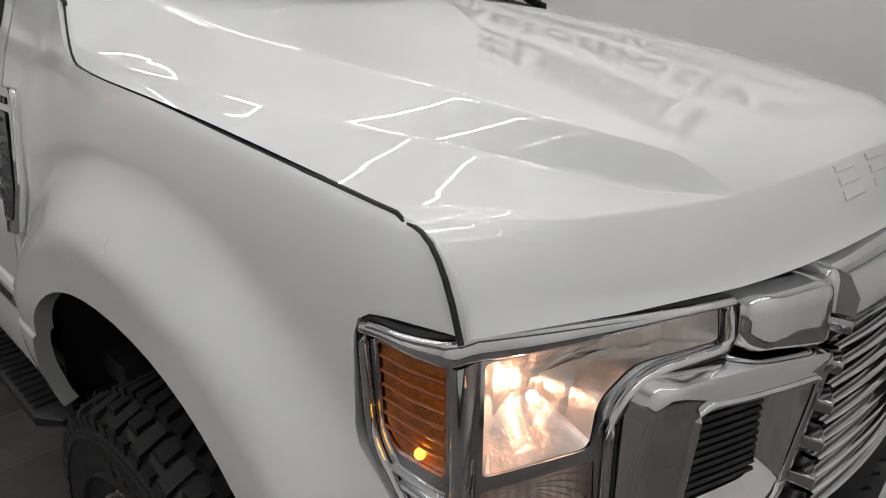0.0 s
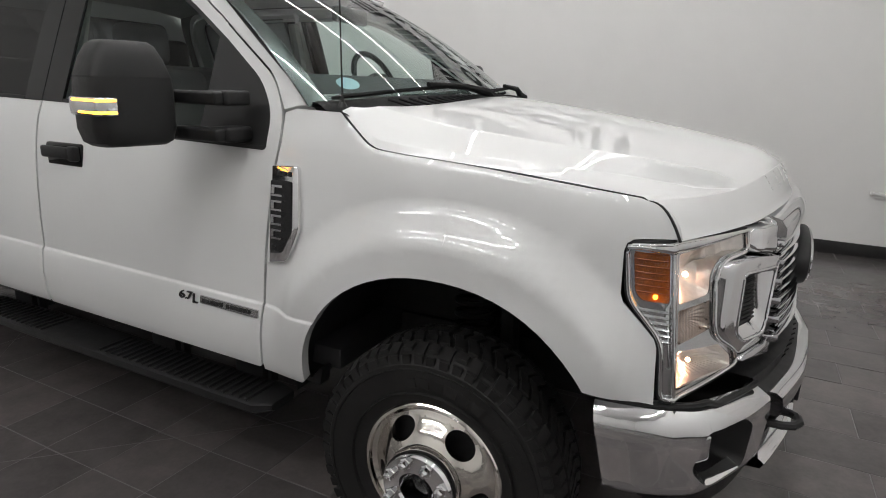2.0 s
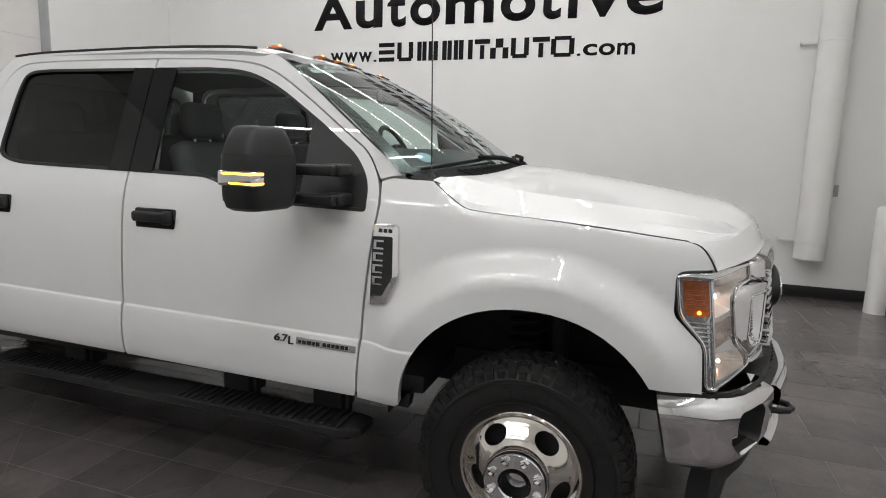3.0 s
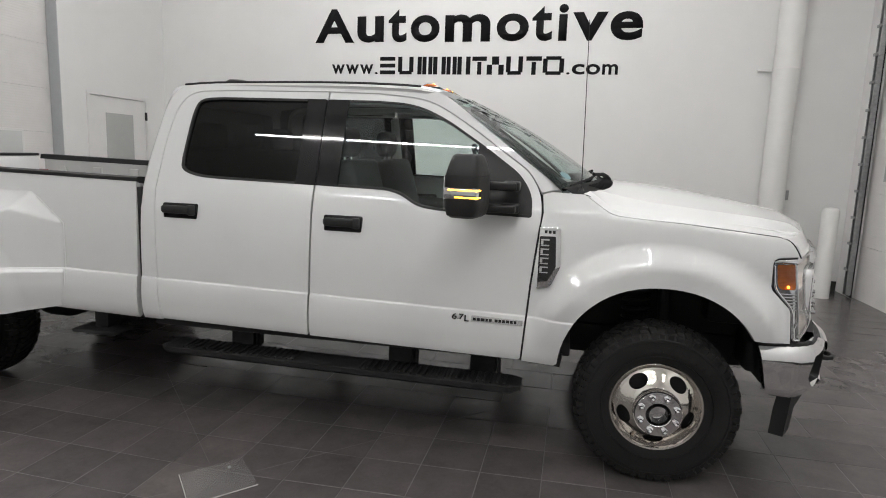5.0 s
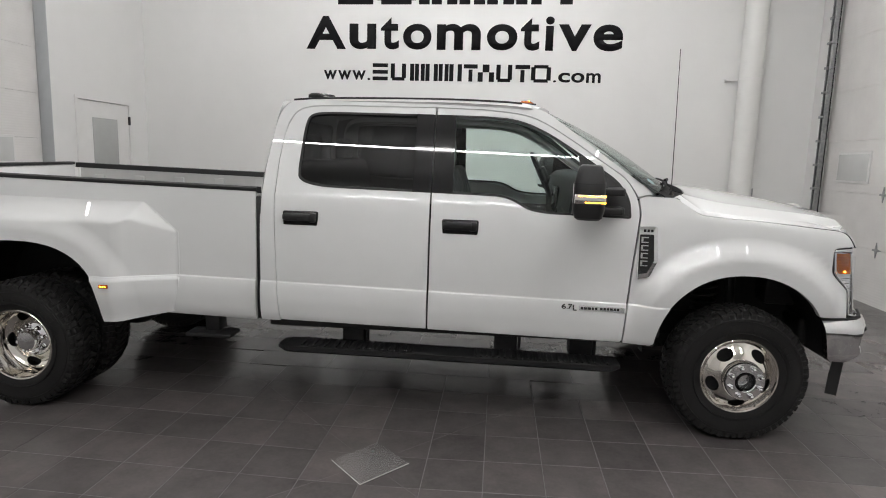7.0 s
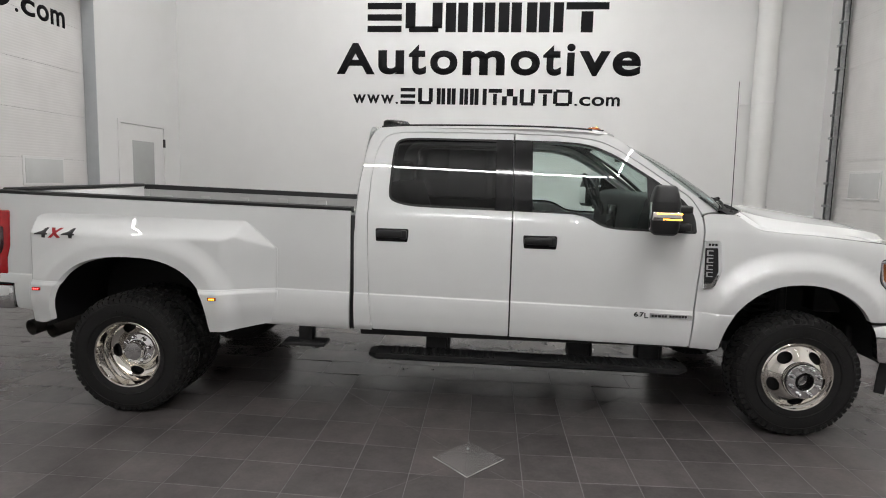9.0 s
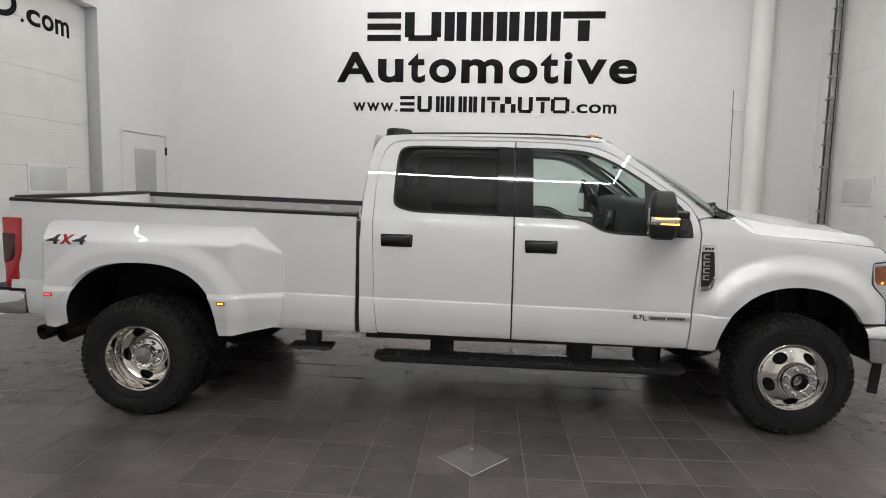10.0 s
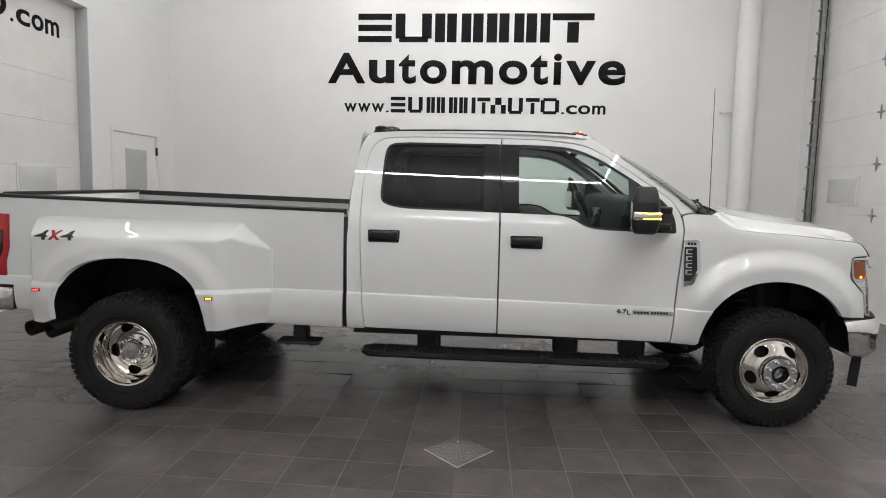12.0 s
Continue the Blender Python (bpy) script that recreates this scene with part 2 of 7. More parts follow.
GALV = simple("galvanised_steel", (0.35, 0.36, 0.36), 0.35, 0.9, 0.25, 25.0, 0.1, 0.001)
AMBER = simple("amber_lens", (0.36, 0.078, 0.005), 0.18, 0, 0.2, 60.0, coat=1.0)
RED_LENS = simple("red_lens", (0.40, 0.006, 0.010), 0.12, 0, 0.2, 30.0, coat=1.0)
SEAT_CLOTH = simple("grey_seat_cloth", (0.07, 0.07, 0.072), 0.9, 0, 0.2, 90.0, 0.3, 0.001)
TRIM_DARK = simple("dark_interior_trim", (0.03, 0.03, 0.032), 0.6, 0, 0.2, 60.0, 0.2, 0.001)
PILLAR_GREY = simple("grey_pillar_trim", (0.085, 0.085, 0.085), 0.7, 0, 0.1, 60.0)
COWL_BLACK = simple("black_cowl_plastic", (0.010, 0.010, 0.0105), 0.7, 0, 0.25, 120.0, 0.3, 0.0008, spec=0.2)
TRIM_GREY = simple("grey_headliner", (0.42, 0.42, 0.40), 0.9, 0, 0.08, 80.0)
# White bed paint, darkened: the shade inside the bed is in this colour.
BED_SHADED = simple("shaded_bed_paint", (0.46, 0.46, 0.455), 0.45, 0, 0.06, 8.0, coat=0.4)
CLEAR_GLASS = glass("clear_glass", (0.80, 0.88, 0.85))
SHIELD_GLASS = glass("windshield_glass", (0.74, 0.84, 0.81))
TINT_GLASS = glass("privacy_glass", (0.055, 0.058, 0.06))
LENS = glass("clear_lens", (0.95, 0.96, 0.96), 0.0, 1.32)
# The faint grey film puts the plate's reflected sheen into its colour.
CLEAR_PLASTIC, _nt, _b = material("sheened_clear_plastic")
_b.inputs["Base Color"].default_value = (0.55, 0.54, 0.53, 1)
_b.inputs["Roughness"].default_value = 0.15
_b.inputs["Alpha"].default_value = 0.09
TUBE_LIGHT = emitter("led_tube", (1.0, 0.985, 0.98), STRIP_POWER)
SOFT_TUBE_LIGHT = emitter("soft_led_tube", (1.0, 0.985, 0.98), STRIP_POWER * 0.35)
WARM_BULB = emitter("warm_bulb", (1.0, 0.51, 0.30), 92.0)
AMBER_LIGHT = emitter("amber_led", (1.0, 0.42, 0.03), 9.0)
RED_LIGHT = emitter("red_led", (1.0, 0.05, 0.05), 6.0)


# ---- the room ----
def wall_with_openings(name, label, place, length, height, thick, openings, mat):
    """A wall from u 0..length, z 0..height; openings (u0, u1, z0, z1) go through it."""
    bm = bmesh.new()
    us = sorted({0, length, *[o[0] for o in openings], *[o[1] for o in openings]})
    zs = sorted({0, height, *[o[2] for o in openings], *[o[3] for o in openings]})
    zs = [z for z in zs if z >= 0]

    def solid(i, j):
        if not (0 <= i < len(us) - 1 and 0 <= j < len(zs) - 1):
            return False
        u, z = (us[i] + us[i + 1]) / 2, (zs[j] + zs[j + 1]) / 2
        return not any(o[0] < u < o[1] and o[2] < z < o[3] for o in openings)
    vmap = {}

    def vert(i, j, d):
        k = (i, j, d)
        if k not in vmap:
            vmap[k] = bm.verts.new(place(us[i], zs[j], d * thick))
        return vmap[k]
    for i in range(len(us) - 1):
        for j in range(len(zs) - 1):
            if not solid(i, j):
                continue
            for d in (0, 1):
                bm.faces.new([vert(i, j, d), vert(i + 1, j, d), vert(i + 1, j + 1, d), vert(i, j + 1, d)])
            for di, dj, a, b in ((-1, 0, (0, 0), (0, 1)), (1, 0, (1, 0), (1, 1)), (0, -1, (0, 0), (1, 0)), (0, 1, (0, 1), (1, 1))):
                if not solid(i + di, j + dj):
                    bm.faces.new([vert(i + a[0], j + a[1], 0), vert(i + b[0], j + b[1], 0), vert(i + b[0], j + b[1], 1), vert(i + a[0], j + a[1], 1)])
    bmesh.ops.recalc_face_normals(bm, faces=bm.faces[:])
    return tagged(finish(name, bm, mat, smooth=False), label, "wall", kind="structure")


WT = 0.25
W, D = X_RIGHT - X_LEFT, Y_BACK - Y_FRONT
DOOR_L = (-1.0, 4.36, 4.17)      # left overhead door: y from, y to, height
DOOR_R = (1.6, 6.12, 5.30)       # right overhead door
wall_with_openings("wall_north", "smooth white painted wall with black lettering", lambda u, z, d: (X_LEFT - WT + u, Y_BACK + d, z), W + 2 * WT, CEIL, WT, [], WALL_PAINT)
wall_with_openings("wall_south", "smooth white painted wall", lambda u, z, d: (X_LEFT - WT + u, Y_FRONT - d, z), W + 2 * WT, CEIL, WT, [], WALL_PAINT)
wall_with_openings("wall_west", "smooth white painted wall around an overhead door", lambda u, z, d: (X_LEFT - d, Y_FRONT + u, z), D, CEIL, WT,
                   [(DOOR_L[0] - Y_FRONT, DOOR_L[1] - Y_FRONT, 0, DOOR_L[2]), (4.85 - Y_FRONT, 6.08 - Y_FRONT, 0, 2.49)], WALL_PAINT)
wall_with_openings("wall_east", "smooth white painted wall around an overhead door", lambda u, z, d: (X_RIGHT + d, Y_FRONT + u, z), D, CEIL, WT,
                   [(DOOR_R[0] - Y_FRONT, DOOR_R[1] - Y_FRONT, 0, DOOR_R[2])], WALL_PAINT)
tagged(finish("ceiling", box(X_LEFT - WT, X_RIGHT + WT, Y_FRONT - WT, Y_BACK + WT, CEIL, CEIL + 0.2), WALL_PAINT, smooth=False), "white ceiling with rows of light tubes", "ceiling", kind="structure")
for i, (x0, x1, y0, y1) in enumerate(((X_LEFT, X_RIGHT - 0.012, Y_BACK - 0.012, Y_BACK), (X_LEFT, X_LEFT + 0.012, DOOR_L[1], 4.85), (X_RIGHT - 0.012, X_RIGHT, Y_FRONT, DOOR_R[0]))):
    tagged(finish("baseboard", box(x0, x1, y0, y1, 0.0, 0.15, 0.004), BASE_BLACK), "black rubber baseboard along the wall", "baseboard", kind="structure")


def floor_material():
    """Slate-look porcelain: each tile its own tone, cloudy patches, fine grain and a satin gloss."""
    m, nt, b = material("dark_slate_tile")
    oi = nt.nodes.new("ShaderNodeObjectInfo")
    ge = nt.nodes.new("ShaderNodeNewGeometry")
    add = node(nt, "ShaderNodeMath")
    add.operation = "ADD"
    link(nt, oi.outputs["Random"], add.inputs[0])
    link(nt, ge.outputs["Random Per Island"], add.inputs[1])
    fr = node(nt, "ShaderNodeMath")
    fr.operation = "FRACT"
    link(nt, add.outputs[0], fr.inputs[0])
    layers = []
    for scale, detail, rough in ((0.9, 1.5, 0.5), (5.0, 6.0, 0.65), (48.0, 4.0, 0.6)):
        n = node(nt, "ShaderNodeTexNoise", Scale=scale, Detail=detail, Roughness=rough)
        link(nt, ge.outputs["Position"], n.inputs["Vector"])
        layers.append(n)
    total = fr.outputs[0]
    for n, w in zip(layers, (1.2, 2.2, 0.9)):
        a = node(nt, "ShaderNodeMath")
        a.operation = "MULTIPLY_ADD"
        a.inputs[1].default_value = w
        link(nt, n.outputs[0], a.inputs[0])
        link(nt, total, a.inputs[2])
        total = a.outputs[0]
    half = node(nt, "ShaderNodeMath")
    half.operation = "MULTIPLY"
    half.inputs[1].default_value = 1 / 5.3
    link(nt, total, half.inputs[0])
    r = ramp(nt, half.outputs[0], [(0.30, (0.064, 0.058, 0.058)), (0.50, (0.096, 0.087, 0.086)), (0.70, (0.140, 0.123, 0.119))])
    link(nt, r.outputs[0], b.inputs["Base Color"])
    rr = ramp(nt, layers[1].outputs[0], [(0.3, (FLOOR_ROUGH - 0.04,) * 3), (0.7, (FLOOR_ROUGH + 0.05,) * 3)])
    link(nt, rr.outputs[0], b.inputs["Roughness"])
    b.inputs["Specular IOR Level"].default_value = 0.36
    bump(nt, layers[2].outputs[0], b, 0.06, 0.0008)
    return m


FLOOR_ROUGH = 0.22
TILE_MAT = floor_material()
GROUT = simple("pale_grout", (0.108, 0.101, 0.099), 0.8, 0, 0.2, 60.0)
TILE, TILE_A = 0.325, radians(1.2)
TILE_O = Vector((-2.45, -0.69, 0))
DRAIN = Vector((-2.12, -0.45, 0))


def fall(x, y):
    """The floor's height: it falls gently towards the drain under the clear plate."""
    r = max(abs(x - DRAIN.x), abs(y - DRAIN.y))
    a, b = r / 2.1, 1 - (r - 2.1) / 6
    return 0.043 * (a + b - math.sqrt((a - b) ** 2 + 0.05)) / 2


bm = box(X_LEFT - WT, X_RIGHT + WT, Y_FRONT - WT, Y_BACK + WT, -0.15, -0.010)
floor = tagged(finish("floor", bm, GROUT, smooth=False), "dark grey slate-look square floor tiles with pale grout", "floor", kind="structure")


# ---- ceiling light tubes ----
def light_tube(x0, y0, x1, y1, glow=TUBE_LIGHT):
    a, b = Vector((x0, y0, 0)), Vector((x1, y1, 0))
    mid, half = (a + b) / 2, (b - a).length / 2
    yaw = math.atan2(y1 - y0, x1 - x0)
    t = thing("ceiling_light", "long white tube light hung below the ceiling", "ceiling light",
              Matrix.Translation((mid.x, mid.y, STRIP_Z)) @ Matrix.Rotation(yaw, 4, "Z"), "ceiling tube lights")
    part("diffuser", box(-half, half, -0.017, 0.017, -0.018, 0.0, 0.007), glow, t, "glowing white diffuser")
    part("housing", box(-half, half, -0.019, 0.019, 0.001, 0.04, 0.006), GALV, t)
    for s in (-0.8, 0.8):
        bm = bmesh.new()
        tube(bm, [(s * half, 0, 0.06), (s * half, 0, CEIL - STRIP_Z)], 0.004, 6)
        part("hanger", bm, GALV, t)


for y in (-5.75, 1.7):
    light_tube(-5.2, y, 0.15, y)
light_tube(-5.2, -4.0, 0.29, -4.0)
for y in (4.0, 5.4):
    light_tube(-5.2, y, 0.15, y, SOFT_TUBE_LIGHT)
light_tube(0.32, -3.97, 0.32, 3.85)
# Added fill tube, no source known here: brightens the right wall and door.
light_tube(2.2, -3.55, 2.2, 3.85, SOFT_TUBE_LIGHT)
# Another added fill tube, unseen, to lift the left wall and overhead door.
light_tube(-7.1, 0.6, -7.1, 5.6, SOFT_TUBE_LIGHT)


# ---- the pickup truck: x ahead from the front axle, y to its left, z up ----
truck = thing("pickup_truck", "white crew-cab dual-rear-wheel pickup truck with chrome trim, parked on the tiles", "pickup truck", pose(-0.0005, 1.2027, 0.0157, 0.9, 0, 2.0))


def crease_z(x):
    return 0.885 - 0.019 * (x + 2)


cab_up = curve([0, 0.05, 0.25, 0.42, 0.535, 0.615, 1.06, 1.195], [1.002, 1.001, 0.992, 0.975, 0.952, 0.922, 0.749, 0.690])
cab_low = curve([-0.30, -0.275, -0.25, -0.215, -0.18, -0.15, -0.12, -0.07, -0.012, -0.007, 0], [0.955, 0.988, 1.005, 1.015, 1.0185, 1.0205, 1.0215, 1.0185, 1.0105, 1.0088, 1.002])
bed_up = curve([0, 0.06, 0.3, 0.62], [1.000, 0.999, 0.994, 0.975])


def arch(x, z, xa, z0, a, b, n):
    return ((abs(x - xa) / a) ** n + (max(0.0, z - z0) / b) ** n) ** (1 / n)


FA = (-0.012, 0.57, 0.505, 0.503, 2.15)      # front wheel opening
RA = (-4.540, 0.64, 0.560, 0.49, 2.5)       # rear wheel opening


GAP_LINE = curve([-0.416, -0.35, -0.30, -0.265, -0.20, 0.10, 0.50, 0.60], [1.507, 1.462, 1.430, 1.417, 1.411, 1.392, 1.356, 1.3465])


def lat(x, z):
    """Half width of the cab and front fender; the fender rolls over to lie flat at the hood's gap and flares round the wheel."""
    u = z - crease_z(x)
    w = cab_up(u) if u > 0 else cab_low(u)
    if x > -0.75:
        k = smoothstep(-0.46, -0.10, x)
        w += (0.999 - 0.01 * (u - 0.25) - w) * k * smoothstep(0.12, 0.34, u)
        t = min(0.985, max(0.0, 1 - (GAP_LINE(x) - z) / 0.16))
        w -= 0.036 * (1 - math.sqrt(1 - t * t)) * k
        f = arch(x, z, *FA)
        w += 0.066 * (1 - smoothstep(1.16, 1.45, f)) * smoothstep(-0.72, -0.52, x) * (0.10 + 0.90 * smoothstep(0.58, 0.98, z)) * (1 - 0.80 * smoothstep(0.46, 0.60, x))
        w -= 0.014 * smoothstep(0.49, 0.63, x) * smoothstep(1.0, 1.2, z)
    return w


def lat_bed(x, z):
    u = z - crease_z(x)
    return bed_up(u) if u > 0 else cab_low(u)


def least(a, b, r=0.010):
    """The smaller of two, with the corner between them rounded."""
    h = max(0.0, r - abs(a - b)) / r
    return min(a, b) - h * h * r / 4


def flare_height(x, z):
    """How far the rear fender stands out: a ramp in front, a sloped top, a cut corner between them, an upright rear."""
    ahead, below = -3.565 - x, 1.390 - 0.010 * (x + 4.4) - z
    h = least(least(0.53 * ahead, 1.35 * below, 0.012), least(0.90 * (ahead + 1.2 * below - 0.22), 2.6 * (x + 5.300)), 0.014)
    return max(0.003, least(h, 0.168, 0.02))


def lat_flare(x, z):
    u = z - crease_z(x)
    w = lat_bed(x, max(z, crease_z(x))) + flare_height(x, z)
    if u < 0:
        w += 0.016 * smoothstep(0, -0.03, u) - 0.035 * smoothstep(-0.10, -0.30, u)
    f = arch(x, z, *RA)
    w += 0.036 * (1 - smoothstep(1.13, 1.38, f)) * min(1.0, flare_height(x, z) / 0.12)
    return w


def arch_points(xa, z0, a, b, n, start, end, k=26):
    """The wheel opening from angle start to end, in degrees, counted from the front."""
    out = []
    for i in range(k + 1):
        t = radians(start + (end - start) * i / k)
        c, s = math.cos(t), math.sin(t)
        out.append(Vector((xa + a * math.copysign(abs(c) ** (2 / n), c), z0 + b * max(0.0, s) ** (2 / n))))
    return out


def side(fn):
    return lambda x, v: Vector((x, -fn(x, v + crease_z(x)), v + crease_z(x)))


def level(outline):
    """Heights counted from the body's crease line."""
    return [Vector((p[0], p[1] - crease_z(p[0]))) for p in outline]


CREASE = (-0.05, -0.022, -0.012, -0.009, -0.007, -0.004, 0.0, 0.004, 0.012)


def both(name, bm, mat, label="", parent=None, angle=32):
    """The same part on the right and on the left side."""
    other = mirrored(bm)
    r = part(name, bm, mat, parent or truck, label, angle)
    l = part(name, other, mat, parent or truck, label, angle)
    return r, l


GAP = 0.0022
# front fender
fender_line = [(-0.707, 0.607), (-0.676, 1.04), (-0.645, 1.345), (-0.636, 1.41), (-0.646, 1.505), (-0.60, 1.520), (-0.425, 1.515)] + [(x, GAP_LINE(x)) for x in (-0.41, -0.38, -0.35, -0.32, -0.30, -0.28, -0.26, -0.23, -0.15, 0.0)] + [
               (0.10, 1.391), (0.528, 1.352), (0.560, 1.342), (0.588, 1.320), (0.606, 1.292), (0.616, 1.262),
               (0.530, 1.2555), (0.505, 1.251), (0.491, 1.241), (0.486, 1.222), (0.489, 1.112), (0.497, 1.092), (0.581, 1.008), (0.590, 0.985), (0.601, 0.832)]
fender_out = [Vector(p) for p in fender_line] + arch_points(*FA, 31, 176) + [Vector((-0.535, 0.598))]
fr, fl = both("front_fender", skin(level(inset(fender_out, GAP)), [], side(lat), 0.030, 0.030, 0.034, v_cuts=CREASE + tuple(0.40 + 0.008 * i for i in range(18))), WHITE_PAINT, "white painted front fender with a flared wheel opening")

bm = bmesh.new()
prism(bm, [(-0.700, 0.604), (-0.535, 0.596), (-0.500, 0.640), (-0.488, 0.640), (-0.500, 0.575), (-0.690, 0.588)], -0.955, -0.90, lambda u, v, d: Vector((u, d, v)), 0.003)
both("fender_guard", bm, BLACK_PLASTIC, "black plastic guard below the fender")

# front door
door_f = fillet([(-0.712, 0.612, 0.02), (-0.682, 1.04), (-0.650, 1.345), (-0.641, 1.41, 0.05), (-0.655, 1.512, 0.08), (-0.722, 1.618, 0.05), (-0.90, 1.738),
                 (-1.02, 1.821), (-1.215, 1.946, 0.15), (-1.36, 2.003, 0.2), (-1.62, 2.026), (-1.922, 2.033, 0.01), (-1.927, 1.52), (-1.928, 0.632, 0.01)])
hole_f = fillet([(-1.915, 1.990), (-1.915, 1.496), (-1.50, 1.487, 0.05), (-1.41, 1.462, 0.06), (-1.33, 1.410, 0.06), (-1.22, 1.392, 0.06), (-0.695, 1.380, 0.02),
                 (-0.700, 1.504, 0.06), (-0.773, 1.606, 0.05), (-0.965, 1.740), (-1.213, 1.897, 0.1), (-1.40, 1.974, 0.12), (-1.62, 1.987)])
fd_r, fd_l = both("front_door", skin(level(inset(door_f, GAP)), [level(hole_f)], side(lat), 0.06, 0.035, 0.03, v_cuts=CREASE), WHITE_PAINT, "white painted front door")

# rear door
door_r = fillet([(-1.935, 0.634, 0.01), (-1.934, 1.52), (-1.930, 2.033, 0.01), (-2.55, 2.032), (-2.83, 2.022, 0.12), (-2.905, 1.90, 0.2), (-2.928, 1.679), (-2.934, 1.435),
                 (-2.910, 0.889), (-2.886, 0.648, 0.02)])
hole_r = fillet([(-1.943, 1.990), (-2.60, 1.992), (-2.755, 1.984, 0.08), (-2.785, 1.90, 0.1), (-2.797, 1.62), (-2.790, 1.548, 0.06), (-2.67, 1.512, 0.1), (-2.5, 1.506), (-1.943, 1.496)])
rd_r, rd_l = both("rear_door", skin(level(inset(door_r, GAP)), [level(hole_r)], side(lat), 0.06, 0.035, 0.03, v_cuts=CREASE), WHITE_PAINT, "white painted rear door")

# cab side ring: corner panel, roof rail and windshield pillar
ring = fillet([(-2.886, 0.640), (-2.910, 0.889), (-2.934, 1.435), (-2.928, 1.679), (-2.905, 1.90, 0.2), (-2.83, 2.026, 0.12), (-2.55, 2.036), (-1.930, 2.037), (-1.62, 2.030),
               (-1.36, 2.009, 0.2), (-1.215, 1.950, 0.15), (-1.02, 1.825), (-0.90, 1.742), (-0.722, 1.622, 0.05), (-0.652, 1.512), (-0.600, 1.525), (-0.545, 1.530),
               (-0.60, 1.572), (-0.72, 1.658), (-0.83, 1.738), (-1.00, 1.864), (-1.16, 1.982), (-1.24, 2.034, 0.06), (-1.375, 2.072, 0.15), (-1.87, 2.086), (-2.29, 2.092), (-2.86, 2.084, 0.10), (-2.965, 1.995, 0.12),
               (-3.009, 1.640), (-3.024, 1.376), (-3.014, 0.642)])
both("pillar_trim", skin(level(inset(ring, 0.004)), [], lambda x, v: Vector((x, -(lat(x, v + crease_z(x)) - 0.040), v + crease_z(x))), 0.10, 0.08, 0), PILLAR_GREY, "dark grey inner pillar trim")
both("cab_side", skin(level(inset(ring, 0.0015)), [], side(lat), 0.06, 0.035, 0.03, v_cuts=CREASE), WHITE_PAINT, "white painted cab side and roof pillar")

# sill under the doors
bm = bmesh.new()
add_box(bm, -2.98, -0.60, -0.950, -0.80, 0.590, 0.640, 0.012)
both("rocker_sill", bm, BLACK_PLASTIC, "black sill under the doors")


# glass and black pillar covers
def on_side(off):
    return lambda x, z: Vector((x, -(lat(x, z) - off), z))


pane_f = fillet([(-1.80, 1.984), (-1.80, 1.496), (-1.50, 1.490, 0.05), (-1.41, 1.465, 0.06), (-1.33, 1.413, 0.06), (-1.22, 1.395, 0.06), (-0.985, 1.388), (-0.985, 1.746), (-1.213, 1.893, 0.1), (-1.40, 1.970, 0.12), (-1.62, 1.983)])
for doors, pane, glassy, name in (((fd_r, fd_l), pane_f, CLEAR_GLASS, "clear side window"),
                                  ((rd_r, rd_l), [Vector((max(p[0], -2.80), p[1])) if p[0] < -2.05 else Vector((-2.045, p[1])) for p in inset(hole_r, 0.004)], TINT_GLASS, "dark tinted rear side window")):
    bm = skin(pane, [], on_side(0.012), 0.2, 0.06, 0)
    other = mirrored(bm)
    for d, b in zip(doors, (bm, other)):
        part("window_pane", b, glassy, d, name, 60)
cover_f = fillet([(-1.9265, 1.988), (-1.9265, 1.498), (-1.797, 1.495), (-1.797, 1.986)])
cover_r = fillet([(-1.9325, 1.988), (-1.9325, 1.498), (-2.05, 1.499), (-2.05, 1.991)])
sail = fillet([(-1.010, 1.386, 0.01), (-0.698, 1.383, 0.02), (-0.703, 1.504, 0.06), (-0.776, 1.606, 0.05), (-0.965, 1.740), (-1.010, 1.766)])
for doors, o, mt, nm in (((fd_r, fd_l), cover_f, BLACK_GLOSS, "gloss black pillar cover"), ((rd_r, rd_l), cover_r, BLACK_GLOSS, "gloss black pillar cover"), ((fd_r, fd_l), sail, BLACK_PLASTIC, "black mirror mounting panel")):
    bm = skin(o, [], on_side(0.003 if mt is BLACK_PLASTIC else -0.0025), 0.08, 0.06, 0.012)
    other = mirrored(bm)
    for d, b in zip(doors, (bm, other)):
        part("pillar_cover", b, mt, d, nm)


def strip_round(outline, fn, w, t, closed=True):
    """A thin moulding that follows an outline on the side of the body."""
    bm = bmesh.new()
    inner = inset(outline, w)
    k = len(outline)
    rows = []
    for o, i in zip(outline, inner):
        a, b = Vector((o[0], -fn(o[0], o[1]) - t, o[1])), Vector((i[0], -fn(i[0], i[1]) - t, i[1]))
        c = Vector((i[0], -fn(i[0], i[1]) + 0.018, i[1]))
        d = Vector((o[0], -fn(o[0], o[1]) + 0.004, o[1]))
        rows.append([bm.verts.new(p) for p in (d, a, b, c)])
    for i in range(k if closed else k - 1):
        r, s = rows[i], rows[(i + 1) % k]
        for j in range(3):
            bm.faces.new((r[j], r[j + 1], s[j + 1], s[j]))
    bmesh.ops.recalc_face_normals(bm, faces=bm.faces[:])
    return bm


for doors, o in (((fd_r, fd_l), hole_f), ((rd_r, rd_l), hole_r)):
    bm = strip_round(o, lat, 0.014, 0.0015)
    other = mirrored(bm)
    for d, b in zip(doors, (bm, other)):
        part("window_seal", b, SEAL, d, "black rubber window seal")


